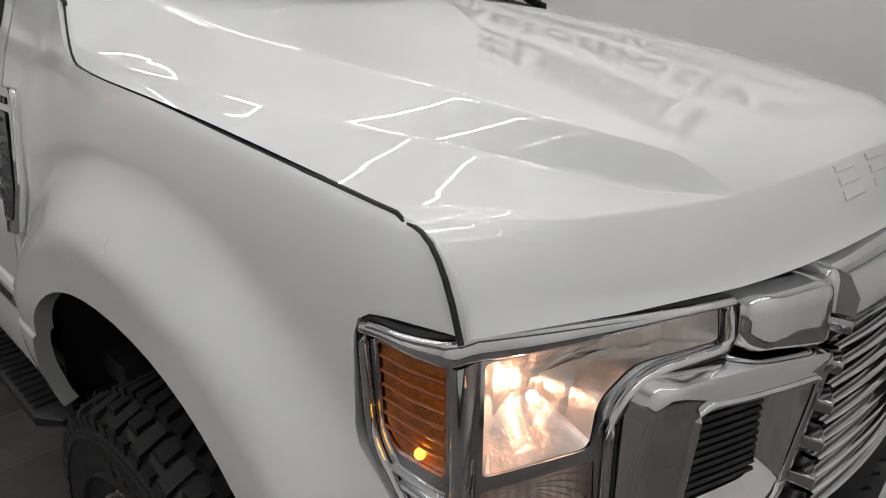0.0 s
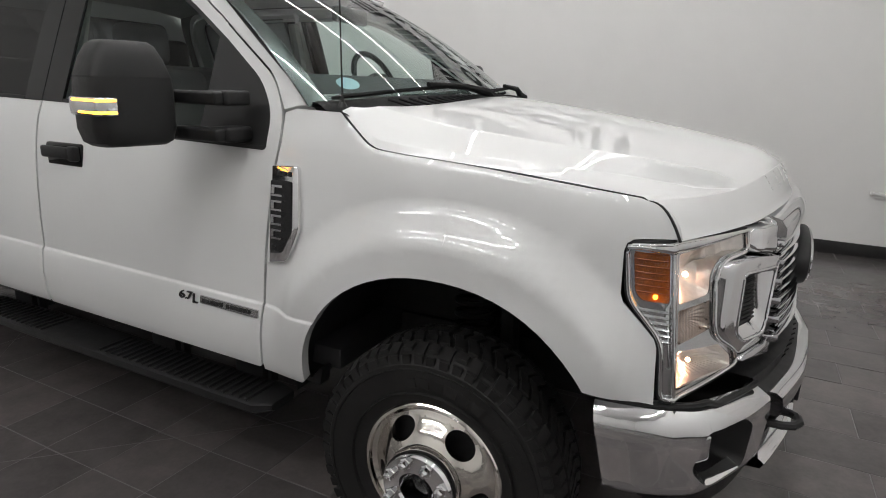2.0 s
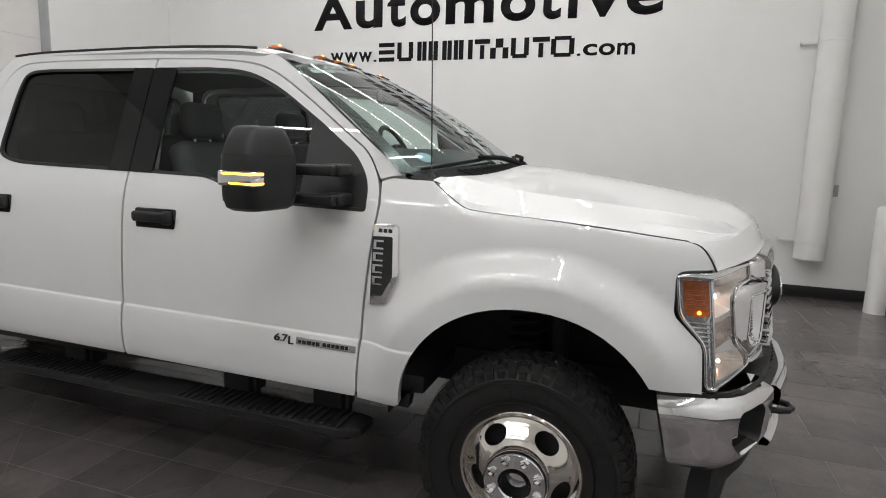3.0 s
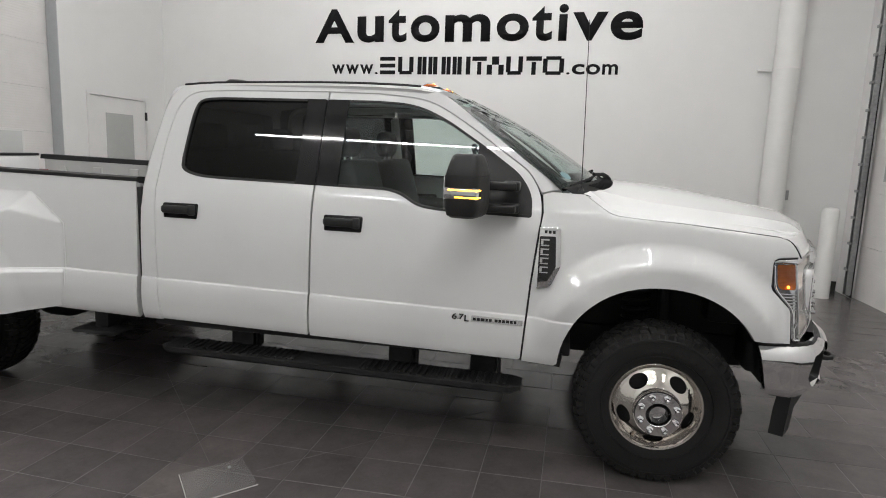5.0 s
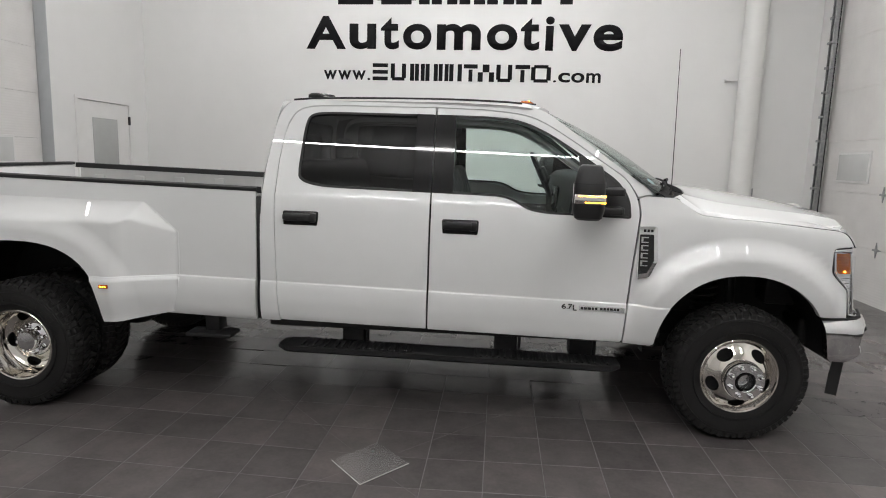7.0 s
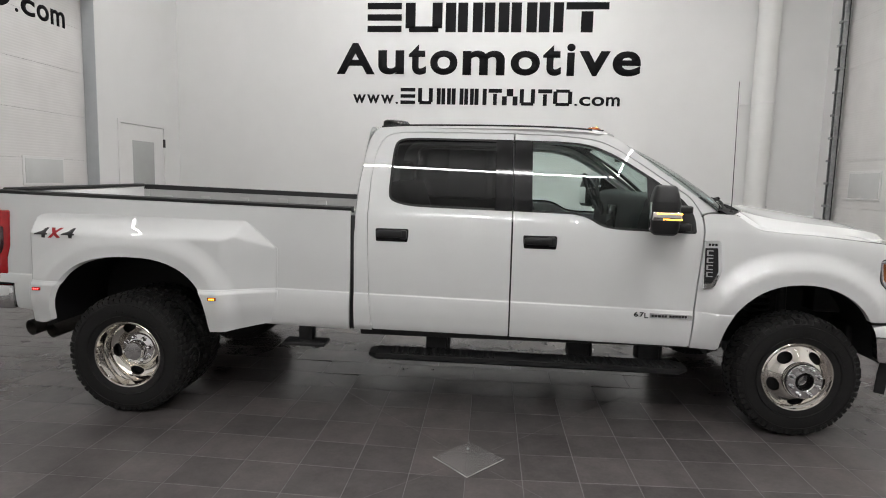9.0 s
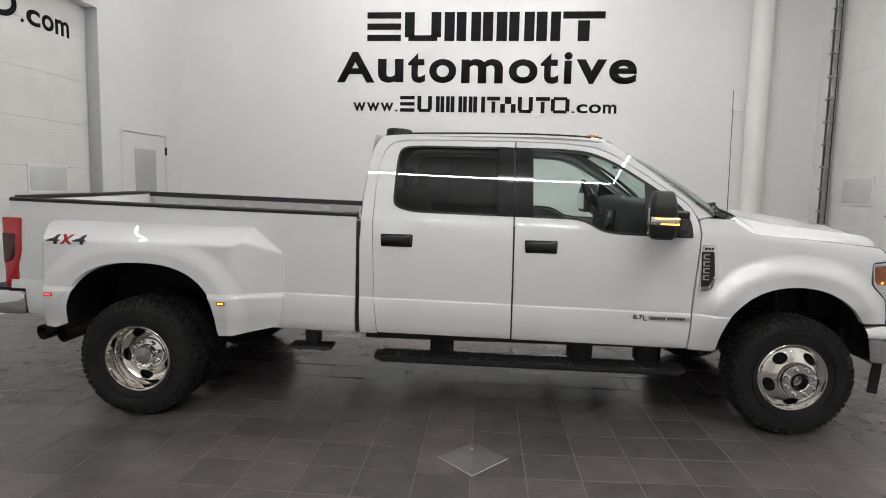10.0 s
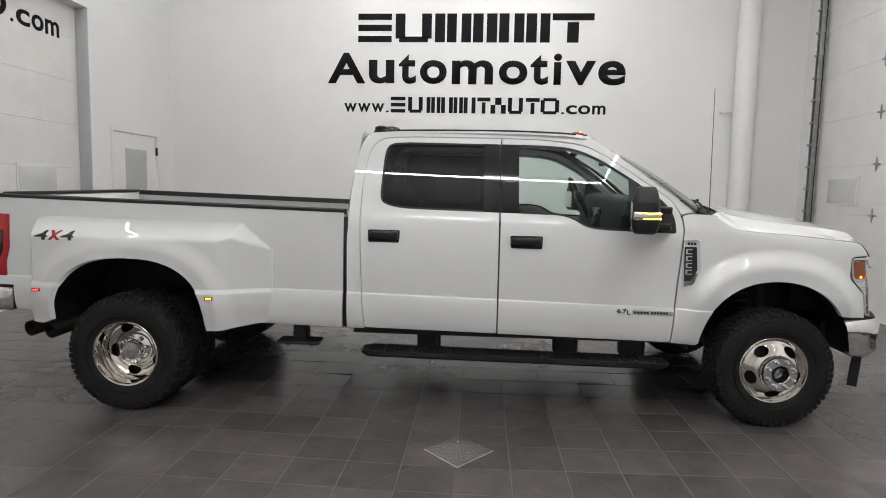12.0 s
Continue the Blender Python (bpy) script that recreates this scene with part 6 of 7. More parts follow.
# ---- running boards ----
for s in (-1, 1):
    bm = bmesh.new()
    sec = [(0.855, 0.478), (1.015, 0.478), (1.032, 0.470), (1.032, 0.442), (1.008, 0.424), (0.865, 0.418)]
    prism(bm, sec, -2.85, -0.76, lambda u, v, d: Vector((d, s * u, v - 0.010 * (d + 1.8) / 1.0)), 0.004)
    for e, d in ((-2.85, -0.06), (-0.76, 0.06)):
        a = [bm.verts.new((e, s * u, v - 0.010 * (e + 1.8))) for u, v in sec]
        b = [bm.verts.new((e + d, s * (0.875 + (u - 0.875) * 0.70), v * 0.6 + 0.45 * 0.4 - 0.010 * (e + 1.8))) for u, v in sec]
        for i in range(6):
            bm.faces.new((a[i], a[(i + 1) % 6], b[(i + 1) % 6], b[i]))
        bm.faces.new(b)
    bmesh.ops.recalc_face_normals(bm, faces=bm.faces[:])
    board = part("running_board", bm, BLACK_PLASTIC, truck, "black running board with ribbed treads")
    for i in range(53):
        x = -2.74 + i * 0.0375
        if -2.02 < x < -1.62:
            continue
        zz = 0.478 - 0.010 * (x + 1.8)
        bm = bmesh.new()
        add_box(bm, x - 0.008, x + 0.008, -1.024, -0.870, zz - 0.002, zz + 0.009, 0.003, 1)
        if s > 0:
            for v in bm.verts:
                v.co.y = -v.co.y
        part("tread_rib", bm, BLACK_PLASTIC, board)
    for x in (-2.44, -1.42, -0.93):
        bm = bmesh.new()
        add_box(bm, x - 0.075, x + 0.075, min(s * 0.72, s * 0.86), max(s * 0.72, s * 0.90), 0.45, 0.63, 0.012)
        add_box(bm, x + 0.080, x + 0.100, min(s * 0.80, s * 0.84), max(s * 0.80, s * 0.84), 0.44, 0.64, 0.006)
        part("step_bracket", bm, DARK_METAL, board, "black step bracket")
    bm = bmesh.new()
    add_box(bm, -3.53, -3.22, min(s * 0.86, s * 1.02), max(s * 0.86, s * 1.02), 0.505, 0.530, 0.008)
    add_box(bm, -3.43, -3.33, min(s * 0.82, s * 0.94), max(s * 0.82, s * 0.94), 0.525, 0.66, 0.010)
    add_box(bm, -3.47, -3.44, min(s * 0.92, s * 0.98), max(s * 0.92, s * 0.98), 0.485, 0.508, 0.004)
    add_box(bm, -3.30, -3.27, min(s * 0.92, s * 0.98), max(s * 0.92, s * 0.98), 0.485, 0.508, 0.004)
    part("bed_step", bm, BLACK_PLASTIC, truck, "small black step below the bed")

# ---- roof lamps, antenna, wipers ----
for y in (-0.575, -0.17, 0.0, 0.17, 0.575):
    p = roof(-1.345, y)
    bm = bmesh.new()
    rows = []
    for k, (hz, w) in enumerate(((0.0, 1.0), (0.012, 0.92), (0.022, 0.65), (0.026, 0.25))):
        rows.append([bm.verts.new((p.x + 0.055 * w * math.cos(a * math.pi / 12) - 0.012 * k / 3, y + 0.040 * w * math.sin(a * math.pi / 12), p.z - 0.004 + hz)) for a in range(24)])
    for a, b in zip(rows, rows[1:]):
        for i in range(24):
            bm.faces.new((a[i], a[(i + 1) % 24], b[(i + 1) % 24], b[i]))
    bm.faces.new(rows[-1])
    lamp = part("roof_marker_lamp", bm, AMBER, truck, "lit amber roof marker lamp")
    bm = bmesh.new()
    bmesh.ops.create_uvsphere(bm, u_segments=10, v_segments=8, radius=0.010)
    bmesh.ops.translate(bm, verts=bm.verts[:], vec=(p.x + 0.014, y, p.z + 0.014))
    part("lamp_led", bm, AMBER_LIGHT, lamp)
    bm = bmesh.new()
    add_box(bm, p.x - 0.062, p.x + 0.060, y - 0.045, y + 0.045, p.z - 0.008, p.z + 0.002, 0.003)
    part("lamp_base", bm, BLACK_PLASTIC, lamp)
bm = bmesh.new()
p = roof(-2.86, -0.10)
rows = [[bm.verts.new((p.x + 0.115 * w * math.cos(a * math.pi / 12) - k, -0.10 + 0.050 * w * math.sin(a * math.pi / 12), p.z - 0.01 + hz)) for a in range(24)] for hz, w, k in ((0, 1, 0), (0.05, 0.96, 0), (0.072, 0.86, 0.010), (0.084, 0.5, 0.030))]
for a, b in zip(rows, rows[1:]):
    for i in range(24):
        bm.faces.new((a[i], a[(i + 1) % 24], b[(i + 1) % 24], b[i]))
bm.faces.new(rows[-1])
part("roof_antenna", bm, BLACK_GLOSS, truck, "low black roof antenna")
bm = bmesh.new()
lathe(bm, [(0.001, 0.0), (0.016, 0.0), (0.013, 0.008), (0.006, 0.016), (0.0045, 0.030), (0.001, 0.031)], 16, Matrix.Translation((-0.448, -0.868, 1.528)) @ Matrix.Rotation(radians(90), 4, "X"))
ab = part("antenna_base", bm, BLACK_PLASTIC, truck, "black antenna base")
bm = bmesh.new()
tube(bm, [(-0.448, -0.868, 1.55), (-0.456, -0.866, 1.95), (-0.466, -0.865, 2.395)], [0.0030, 0.0024, 0.0020], 6)
part("antenna_rod", bm, SEAL, ab, "thin black antenna rod")
for u0, u1, up in ((-0.93, -0.16, 0.045), (-0.10, 0.66, 0.050)):
    bm = bmesh.new()
    pts = [shield(u0 + (u1 - u0) * k / 12, 0.015 + up * k / 12) + Vector((0.012, 0, 0.012)) for k in range(13)]
    tube(bm, pts, [0.004] + [0.0075] * 11 + [0.004], 6)
    wp = part("wiper", bm, COWL_BLACK, truck, "black windshield wiper")
    bm = bmesh.new()
    e = shield(u1 + 0.10, 0.0) + Vector((0.055, 0, 0.000))
    tube(bm, [e, e + Vector((-0.015, -0.03, 0.022)), e.lerp(pts[7], 0.5) + Vector((0.012, 0, 0.026)), pts[7] + Vector((0.004, 0, 0.014))], [0.022, 0.017, 0.012, 0.009], 8)
    part("wiper_arm", bm, COWL_BLACK, wp)
    bm = bmesh.new()
    lathe(bm, [(0.001, -0.022), (0.014, -0.020), (0.017, 0.0), (0.017, 0.02)], 14, Matrix.Translation(e) @ Matrix.Rotation(radians(-90), 4, "X"))
    part("pivot_cap", bm, COWL_BLACK, wp)
bm = bmesh.new()
oval = [(-0.80 + 0.045 * math.cos(a * math.pi / 12), 0.115 + 0.035 * math.sin(a * math.pi / 12)) for a in range(24)]
f = bm.faces.new([bm.verts.new(shield(u, v) + Vector((-0.006, 0, -0.006))) for u, v in oval])
part("window_sticker", bm, simple("pale_blue_sticker", (0.45, 0.62, 0.70), 0.5, 0, 0.1, 40.0), truck, "pale blue oval window sticker")
bm = bmesh.new()
f = bm.faces.new([bm.verts.new(shield(u, v) + Vector((-0.006, 0, -0.006))) for u, v in ((-0.84, 0.90), (-0.60, 0.90), (-0.60, 0.965), (-0.84, 0.965))])
part("window_sticker", bm, simple("pale_green_sticker", (0.50, 0.66, 0.60), 0.5, 0, 0.1, 40.0), truck, "pale green strip sticker at the top of the windshield")
# ribs of the cowl
for i in range(30):
    u = -0.74 + i * 0.051
    bm = bmesh.new()
    tube(bm, [cowl(u, 0.25) + Vector((0, 0, 0.004)), cowl(u + 0.02, 0.85) + Vector((0, 0, 0.004))], 0.004, 5)
    part("cowl_rib", bm, COWL_BLACK, cowl_ob)

# ---- cab interior ----
def seat(x, y, w, back=0.62):
    st = part("seat_cushion", box(x - 0.02, x + 0.52, y - w / 2, y + w / 2, 0.92, 1.10, 0.06, 4), SEAT_CLOTH, truck, "dark grey cloth seat")
    bm = bmesh.new()
    add_box(bm, -0.07, 0.07, -w / 2, w / 2, 0, back, 0.055, 4)
    bmesh.ops.rotate(bm, verts=bm.verts[:], cent=(0, 0, 0), matrix=Matrix.Rotation(radians(-16), 3, "Y"))
    bmesh.ops.translate(bm, verts=bm.verts[:], vec=(x + 0.02, y, 1.04))
    part("seat_back", bm, SEAT_CLOTH, st)
    return st


def headrest(st, x, y):
    bm = bmesh.new()
    add_box(bm, x - 0.055, x + 0.055, y - 0.135, y + 0.135, 1.655, 1.845, 0.05, 4)
    part("headrest", bm, SEAT_CLOTH, st, "padded headrest")
    for k in (-0.06, 0.06):
        bm = bmesh.new()
        tube(bm, [(x + 0.005, y + k, 1.60), (x, y + k, 1.68)], 0.007, 6)
        part("headrest_post", bm, CHROME, st)


for y in (-0.43, 0.43):
    st = seat(-1.72, y, 0.56)
    headrest(st, -1.92, y)
st = seat(-2.62, 0, 1.62, 0.66)
for y in (-0.50, 0.50):
    headrest(st, -2.84, y)
part("console", box(-1.55, -0.98, -0.13, 0.13, 0.75, 1.14, 0.03, 3), TRIM_DARK, truck, "dark centre console")
bm = bmesh.new()
prism(bm, fillet([(-1.04, 1.08, 0.05), (-1.06, 1.42, 0.06), (-1.01, 1.615, 0.05), (-0.86, 1.640, 0.05), (-0.62, 1.555, 0.03), (-0.50, 1.49), (-0.60, 1.05)]), -0.82, 0.82, lambda u, v, d: Vector((u, d, v)))
dash = part("dashboard", bm, TRIM_DARK, truck, "dark dashboard")
part("screen", box(-1.075, -1.045, -0.13, 0.13, 1.33, 1.52, 0.006), BLACK_GLOSS, dash, "dark display")
bm = bmesh.new()
ring = [Vector((0, 0.19 * math.cos(a * math.pi / 16), 0.19 * math.sin(a * math.pi / 16))) for a in range(33)]
tube(bm, ring, 0.016, 8, False)
for a in (0, 180, 270):
    tube(bm, [(0.01, 0, 0), (0, 0.19 * math.cos(radians(a)), 0.19 * math.sin(radians(a)))], 0.014, 6)
add_box(bm, -0.02, 0.05, -0.07, 0.07, -0.06, 0.06, 0.02)
bmesh.ops.rotate(bm, verts=bm.verts[:], cent=(0, 0, 0), matrix=Matrix.Rotation(radians(-26), 3, "Y"))
bmesh.ops.translate(bm, verts=bm.verts[:], vec=(-1.145, 0.43, 1.590))
part("steering_wheel", bm, TRIM_DARK, dash, "dark steering wheel")
part("headliner", skin(fillet([(-2.93, -0.69), (-1.30, -0.69), (-1.22, 0), (-1.30, 0.69), (-2.93, 0.69)]), [], lambda x, y: roof(x, y) - Vector((0, 0, 0.035)), 0.2, 0.2, 0), TRIM_GREY, truck, "grey headliner")
bm = bmesh.new()
tube(bm, [shield(0, 0.80) + Vector((-0.02, 0, 0)), shield(0, 0.80) + Vector((-0.05, 0, -0.04))], 0.010, 6)
add_box(bm, -0.02 + shield(0, 0.78).x - 0.05, shield(0, 0.78).x - 0.05 + 0.015, -0.125, 0.125, shield(0, 0.78).z - 0.09, shield(0, 0.78).z - 0.02, 0.012, 2)
part("rear_view_mirror", bm, BLACK_PLASTIC, truck, "black interior mirror")
for y in (-0.72, 0.72):
    bm = bmesh.new()
    tube(bm, [(-1.93, y * 1.13, 1.42), (-1.93, y * 0.95, 1.95)], 0.035, 8)
    part("inner_pillar", bm, TRIM_GREY, truck, "grey inner pillar trim")


# ---- wall lettering ----
def sign(name, label, place, letters, depth=0.004):
    t = thing(name, label, "wall lettering")
    for bm in letters(lambda u, v, d: place(u, v, d)):
        part("letter", bm, SIGN_BLACK, t, smooth=False)
    return t


def north(u, v, d):
    return Vector((u, Y_BACK - 0.0005 - d, v))


def plain_letter(place, kind, u0, u1, v0, v1, depth=0.005):
    """A letter of a trade name drawn as plain bars: kind gives bars as fractions of its box."""
    shapes = {"S": [(0, 1, 0.78, 1), (0, 1, 0.39, 0.61), (0, 1, 0, 0.22)], "U": [(0, 0.27, 0.13, 1), (0.73, 1, 0.13, 1), (0.10, 0.90, 0, 0.20)], "M": [(0, 0.21, 0, 1), (0.25, 0.45, 0, 1), (0.55, 0.75, 0, 1), (0.79, 1, 0, 1)],
              "I": [(0, 1, 0, 1)], "T": [(0, 1, 0.76, 1), (0.36, 0.64, 0, 0.70)], "A": [(0.30, 0.70, 0.55, 1), (0.02, 0.32, 0, 0.55), (0.68, 0.98, 0, 0.55)], "O": [(0, 0.22, 0.12, 0.88), (0.78, 1, 0.12, 0.88), (0.14, 0.86, 0, 0.19), (0.14, 0.86, 0.81, 1)]}
    for a, b, c, d in shapes[kind]:
        yield bar(place, u0 + (u1 - u0) * a, u0 + (u1 - u0) * b, v0 + (v1 - v0) * c, v0 + (v1 - v0) * d, depth)


def trade_name(place):
    u = lambda p: -4.400 + (p - 634) * 0.009768
    for ch, a, b in (("S", 634, 695), ("U", 702, 767), ("M", 773, 859), ("M", 865, 953), ("I", 959, 976), ("T", 980, 1052)):
        yield from plain_letter(place, ch, u(a), u(b), 4.228, 4.715)


def trade_word(place):
    u = lambda p: -4.944 + (p - 580) * 0.009874
    z0, zx, zt = 3.515, 3.925, 4.045
    boxes = ((580, 649, z0, zt), (655, 701, z0, zx), (709, 740, z0, zt - 0.02), (747, 795, z0, zx), (804, 877, z0, zx), (887, 937, z0, zx), (942, 973, z0, zt - 0.02), (982, 996, z0, zt), (1003, 1055, z0, zx), (1059, 1106, z0, zx))
    for g, (a, b, v0, v1) in zip(glyphs("Automotive", 0.028), boxes):
        yield raise_letter(g, place, u(a), u(b), v0, v1, 0.005)


def web_line(place):
    u = lambda p: -4.644 + (p - 609) * 0.009922
    for g, (a, b, v0, v1) in zip(glyphs("www.", 0.02), ((609, 632, 3.018, 3.172), (634, 657, 3.018, 3.172), (659, 682, 3.018, 3.172), (685, 690, 3.018, 3.050))):
        yield raise_letter(g, place, u(a), u(b), v0, v1, 0.005)
    for ch, a, b in (("S", 694, 720), ("U", 725, 751), ("M", 758, 791), ("M", 798, 831), ("I", 838, 845), ("T", 848, 871), ("A", 871, 899), ("U", 902, 928), ("T", 933, 957), ("O", 959, 991)):
        yield from plain_letter(place, ch, u(a), u(b), 3.016, 3.290)
    for g, (a, b, v0, v1) in zip(glyphs(".com", 0.02), ((995, 1000, 3.022, 3.054), (1003, 1022, 3.022, 3.176), (1024, 1045, 3.022, 3.176), (1048, 1071, 3.022, 3.176))):
        yield raise_letter(g, place, u(a), u(b), v0, v1, 0.005)


sign("wall_lettering", "bold black rows of plain bars on the white wall", north, trade_name)
sign("wall_lettering", "wide bold black letters on the white wall", north, trade_word)
sign("wall_lettering", "thin black web address letters on the white wall", north, web_line)


# ---- overhead doors ----
def overhead_door(name, x, y0, y1, height, facing, joint0, pitch, label, rail_y):
    """A sectional door in the plane x; facing +1 looks towards +x."""
    d = thing(name, label, "overhead door", kind="structure")
    z = 0.0
    edges = [0.0]
    while joint0 + pitch * (len(edges) - 1) < height - 0.1:
        edges.append(joint0 + pitch * (len(edges) - 1))
    edges.append(height + 0.02)
    for a, b in zip(edges, edges[1:]):
        xa, xb = (x - 0.05, x) if facing > 0 else (x, x + 0.05)
        part("door_section", box(xa, xb, y0 - 0.03, y1 + 0.03, a + 0.001, b - 0.001, 0.003), OVERHEAD_PANEL, d, smooth=False)
    return d, edges


XD_L, XD_R = X_LEFT - 0.20, X_RIGHT + 0.06
dl, el = overhead_door("door_1", XD_L, DOOR_L[0], DOOR_L[1], DOOR_L[2], 1, 0.62, 0.62, "white sectional overhead door with a small window and lettering", 0)
dr, er = overhead_door("door_2", XD_R, DOOR_R[0], DOOR_R[1], DOOR_R[2], -1, 0.735, 0.705, "white sectional overhead door with steel hinges and tracks", 0)


def door_window(d, x, s, y0, y1, z0, z1):
    part("window_frame", box(min(x, x + s * 0.015), max(x, x + s * 0.015), y0 - 0.035, y1 + 0.035, z0 - 0.035, z1 + 0.035, 0.006), DOOR_PANEL, d, "white window frame", smooth=False)
    part("window_pane", box(min(x + s * 0.0152, x + s * 0.019), max(x + s * 0.0152, x + s * 0.019), y0, y1, z0, z1, 0.001), simple("pale_door_pane", (0.62, 0.63, 0.62), 0.2, 0, 0.05, 5.0), d, "pale pane")


door_window(dl, XD_L, 1, 3.19, 3.85, 1.537, 1.85)
door_window(dr, XD_R, -1, 4.97, 5.70, 1.60, 1.96)
for k in range(1, len(er) - 1):
    for y in (4.58, 3.2):
        bm = bmesh.new()
        z = er[k]
        prism(bm, fillet([(y - 0.11, z), (y - 0.02, z + 0.02), (y, z + 0.10), (y + 0.02, z + 0.02), (y + 0.06, z), (y + 0.02, z - 0.02), (y, z - 0.10), (y - 0.02, z - 0.02)]), 0.0, -0.012, lambda u, v, dd: Vector((XD_R - 0.0005 + dd, u, v)))
        tube(bm, [(XD_R - 0.016, y - 0.05, z), (XD_R - 0.016, y + 0.05, z)], 0.012, 8)
        part("hinge", bm, GALV, dr, "galvanised steel hinge")
tr = thing("door_track", "galvanised vertical door track with rollers beside the overhead door", "door track")
for o in (0.0, 0.075):
    part("rail", box(X_RIGHT - 0.075, X_RIGHT - 0.005, DOOR_R[1] + 0.005 - o - 0.012, DOOR_R[1] + 0.015 - o, 0.05, 5.6, 0.002), GALV, tr, smooth=False)
part("back_plate", box(X_RIGHT - 0.012, X_RIGHT - 0.002, DOOR_R[1] - 0.10, DOOR_R[1] + 0.05, 0.02, 5.6, 0.002), DARK_METAL, tr, smooth=False)
for k in range(15):
    z = 0.40 + k * 0.353
    bm = bmesh.new()
    add_box(bm, X_RIGHT - 0.09, X_RIGHT - 0.02, DOOR_R[1] - 0.11, DOOR_R[1] + 0.045, z - 0.018, z + 0.018, 0.004)
    part("bracket", bm, GALV, tr, smooth=False)

# left door jamb lining and lettering on the left door
for y0, y1 in ((DOOR_L[1] - 0.012, DOOR_L[1] - 0.001),):
    tagged(finish("trim", box(X_LEFT - 0.19, X_LEFT - 0.002, y0, y1, 0.0, DOOR_L[2] - 0.002, 0.002), GREY_PAINT), "pale grey door jamb lining", "trim", kind="structure")


def west(u, v, d):
    return Vector((XD_L + 0.0008 + d, u, v))


def left_line(place):
    for g, (a, b, v0, v1) in zip(glyphs(".com", 0.02), ((3.175, 3.225, 3.655, 3.70), (3.27, 3.50, 3.655, 3.86), (3.53, 3.74, 3.655, 3.86), (3.77, 4.03, 3.655, 3.86))):
        yield raise_letter(g, place, a, b, v0, v1, 0.004)
    bm = bmesh.new()
    rows = []
    for r in (1.0, 0.68):
        rows.append([place(2.86 + 0.26 * r * math.cos(t * math.pi / 20), 3.84 + 0.19 * (r if r == 1 else 0.62) * math.sin(t * math.pi / 20), 0.004) for t in range(40)])
    rows = [[bm.verts.new(p) for p in r] for r in rows]
    for i in range(40):
        bm.faces.new((rows[0][i], rows[0][(i + 1) % 40], rows[1][(i + 1) % 40], rows[1][i]))
    yield bm


sign("wall_lettering", "black web address letters on the overhead door", west, left_line)

# service door in the left wall
sd = thing("door_3", "white service door with a narrow grey window, closed", "door", kind="structure")
part("door_leaf", box(X_LEFT - 0.06, X_LEFT - 0.012, 4.870, 6.060, 0.0, 2.466, 0.003), DOOR_PANEL, sd, smooth=False)
part("window_pane", box(X_LEFT - 0.0118, X_LEFT - 0.008, 5.18, 5.77, 1.0, 2.22, 0.001), simple("grey_door_pane", (0.42, 0.43, 0.42), 0.15, 0, 0.06, 4.0), sd, "grey window pane")
for y0, y1, z0, z1 in ((4.80, 4.868, 0, 2.474), (6.062, 6.13, 0, 2.474), (4.80, 6.13, 2.4745, 2.53)):
    part("door_frame", box(X_LEFT - 0.06, X_LEFT + 0.010, y0, y1, z0, z1, 0.003), DOOR_PANEL, sd, smooth=False)
for z in (0.3, 1.25, 2.22):
    part("hinge", box(X_LEFT - 0.010, X_LEFT + 0.022, 6.045, 6.075, z - 0.07, z + 0.07, 0.004), DARK_METAL, sd, "dark door hinge")

# pipe, bracket, small box, bollard, clear plate
pp = thing("drain_pipe", "fat white wrapped pipe running down the wall", "pipe")
bm = bmesh.new()
lathe(bm, [(0.165 + 0.002 * ((i * 7) % 3), -i * 0.19 - 0.52) for i in range(31)], 32, Matrix.Translation((2.165, Y_BACK - 0.19, 0)) @ Matrix.Rotation(radians(-90), 4, "X"))
part("pipe", bm, simple("white_pipe_wrap", (0.74, 0.74, 0.72), 0.5, 0, 0.03, 5.0, 0.2, 0.002), pp, angle=60)
bm = bmesh.new()
lathe(bm, [(0.001, -0.519), (0.162, -0.519), (0.166, -0.523)], 32, Matrix.Translation((2.165, Y_BACK - 0.19, 0)) @ Matrix.Rotation(radians(-90), 4, "X"))
part("pipe_end", bm, DOOR_PANEL, pp)
for z in (3.08, 5.2, 0.72):
    bm = bmesh.new()
    lathe(bm, [(0.168, -z + 0.014), (0.174, -z + 0.012), (0.174, -z - 0.012), (0.168, -z - 0.014)], 32, Matrix.Translation((2.165, Y_BACK - 0.19, 0)) @ Matrix.Rotation(radians(-90), 4, "X"))
    add_box(bm, 1.84, 2.02, Y_BACK - 0.075, Y_BACK - 0.045, z - 0.014, z + 0.014, 0.004)
    add_box(bm, 1.84, 1.87, Y_BACK - 0.06, Y_BACK, z - 0.020, z + 0.020, 0.004)
    part("pipe_clamp", bm, DOOR_PANEL, pp, "white pipe clamp")
ob = thing("outlet_box", "small grey steel outlet box on the wall", "outlet")
part("outlet_cover", box(2.355, 2.425, Y_BACK - 0.045, Y_BACK, 1.28, 1.42, 0.006), GALV, ob)
bl = thing("bollard", "white round-topped bollard standing on the floor", "bollard")
bm = bmesh.new()
lathe(bm, [(0.105, 0.0), (0.105, -1.17), (0.098, -1.20), (0.07, -1.225), (0.001, -1.235)], 32, Matrix.Translation((2.79, 5.95, 0.001)) @ Matrix.Rotation(radians(-90), 4, "X"))
part("post", bm, simple("white_bollard_paint", (0.75, 0.75, 0.73), 0.4, 0, 0.04, 6.0), bl, angle=50)
pl = thing("clear_plate", "clear square plastic plate lying on the tiles", "plate")
bm = bmesh.new()
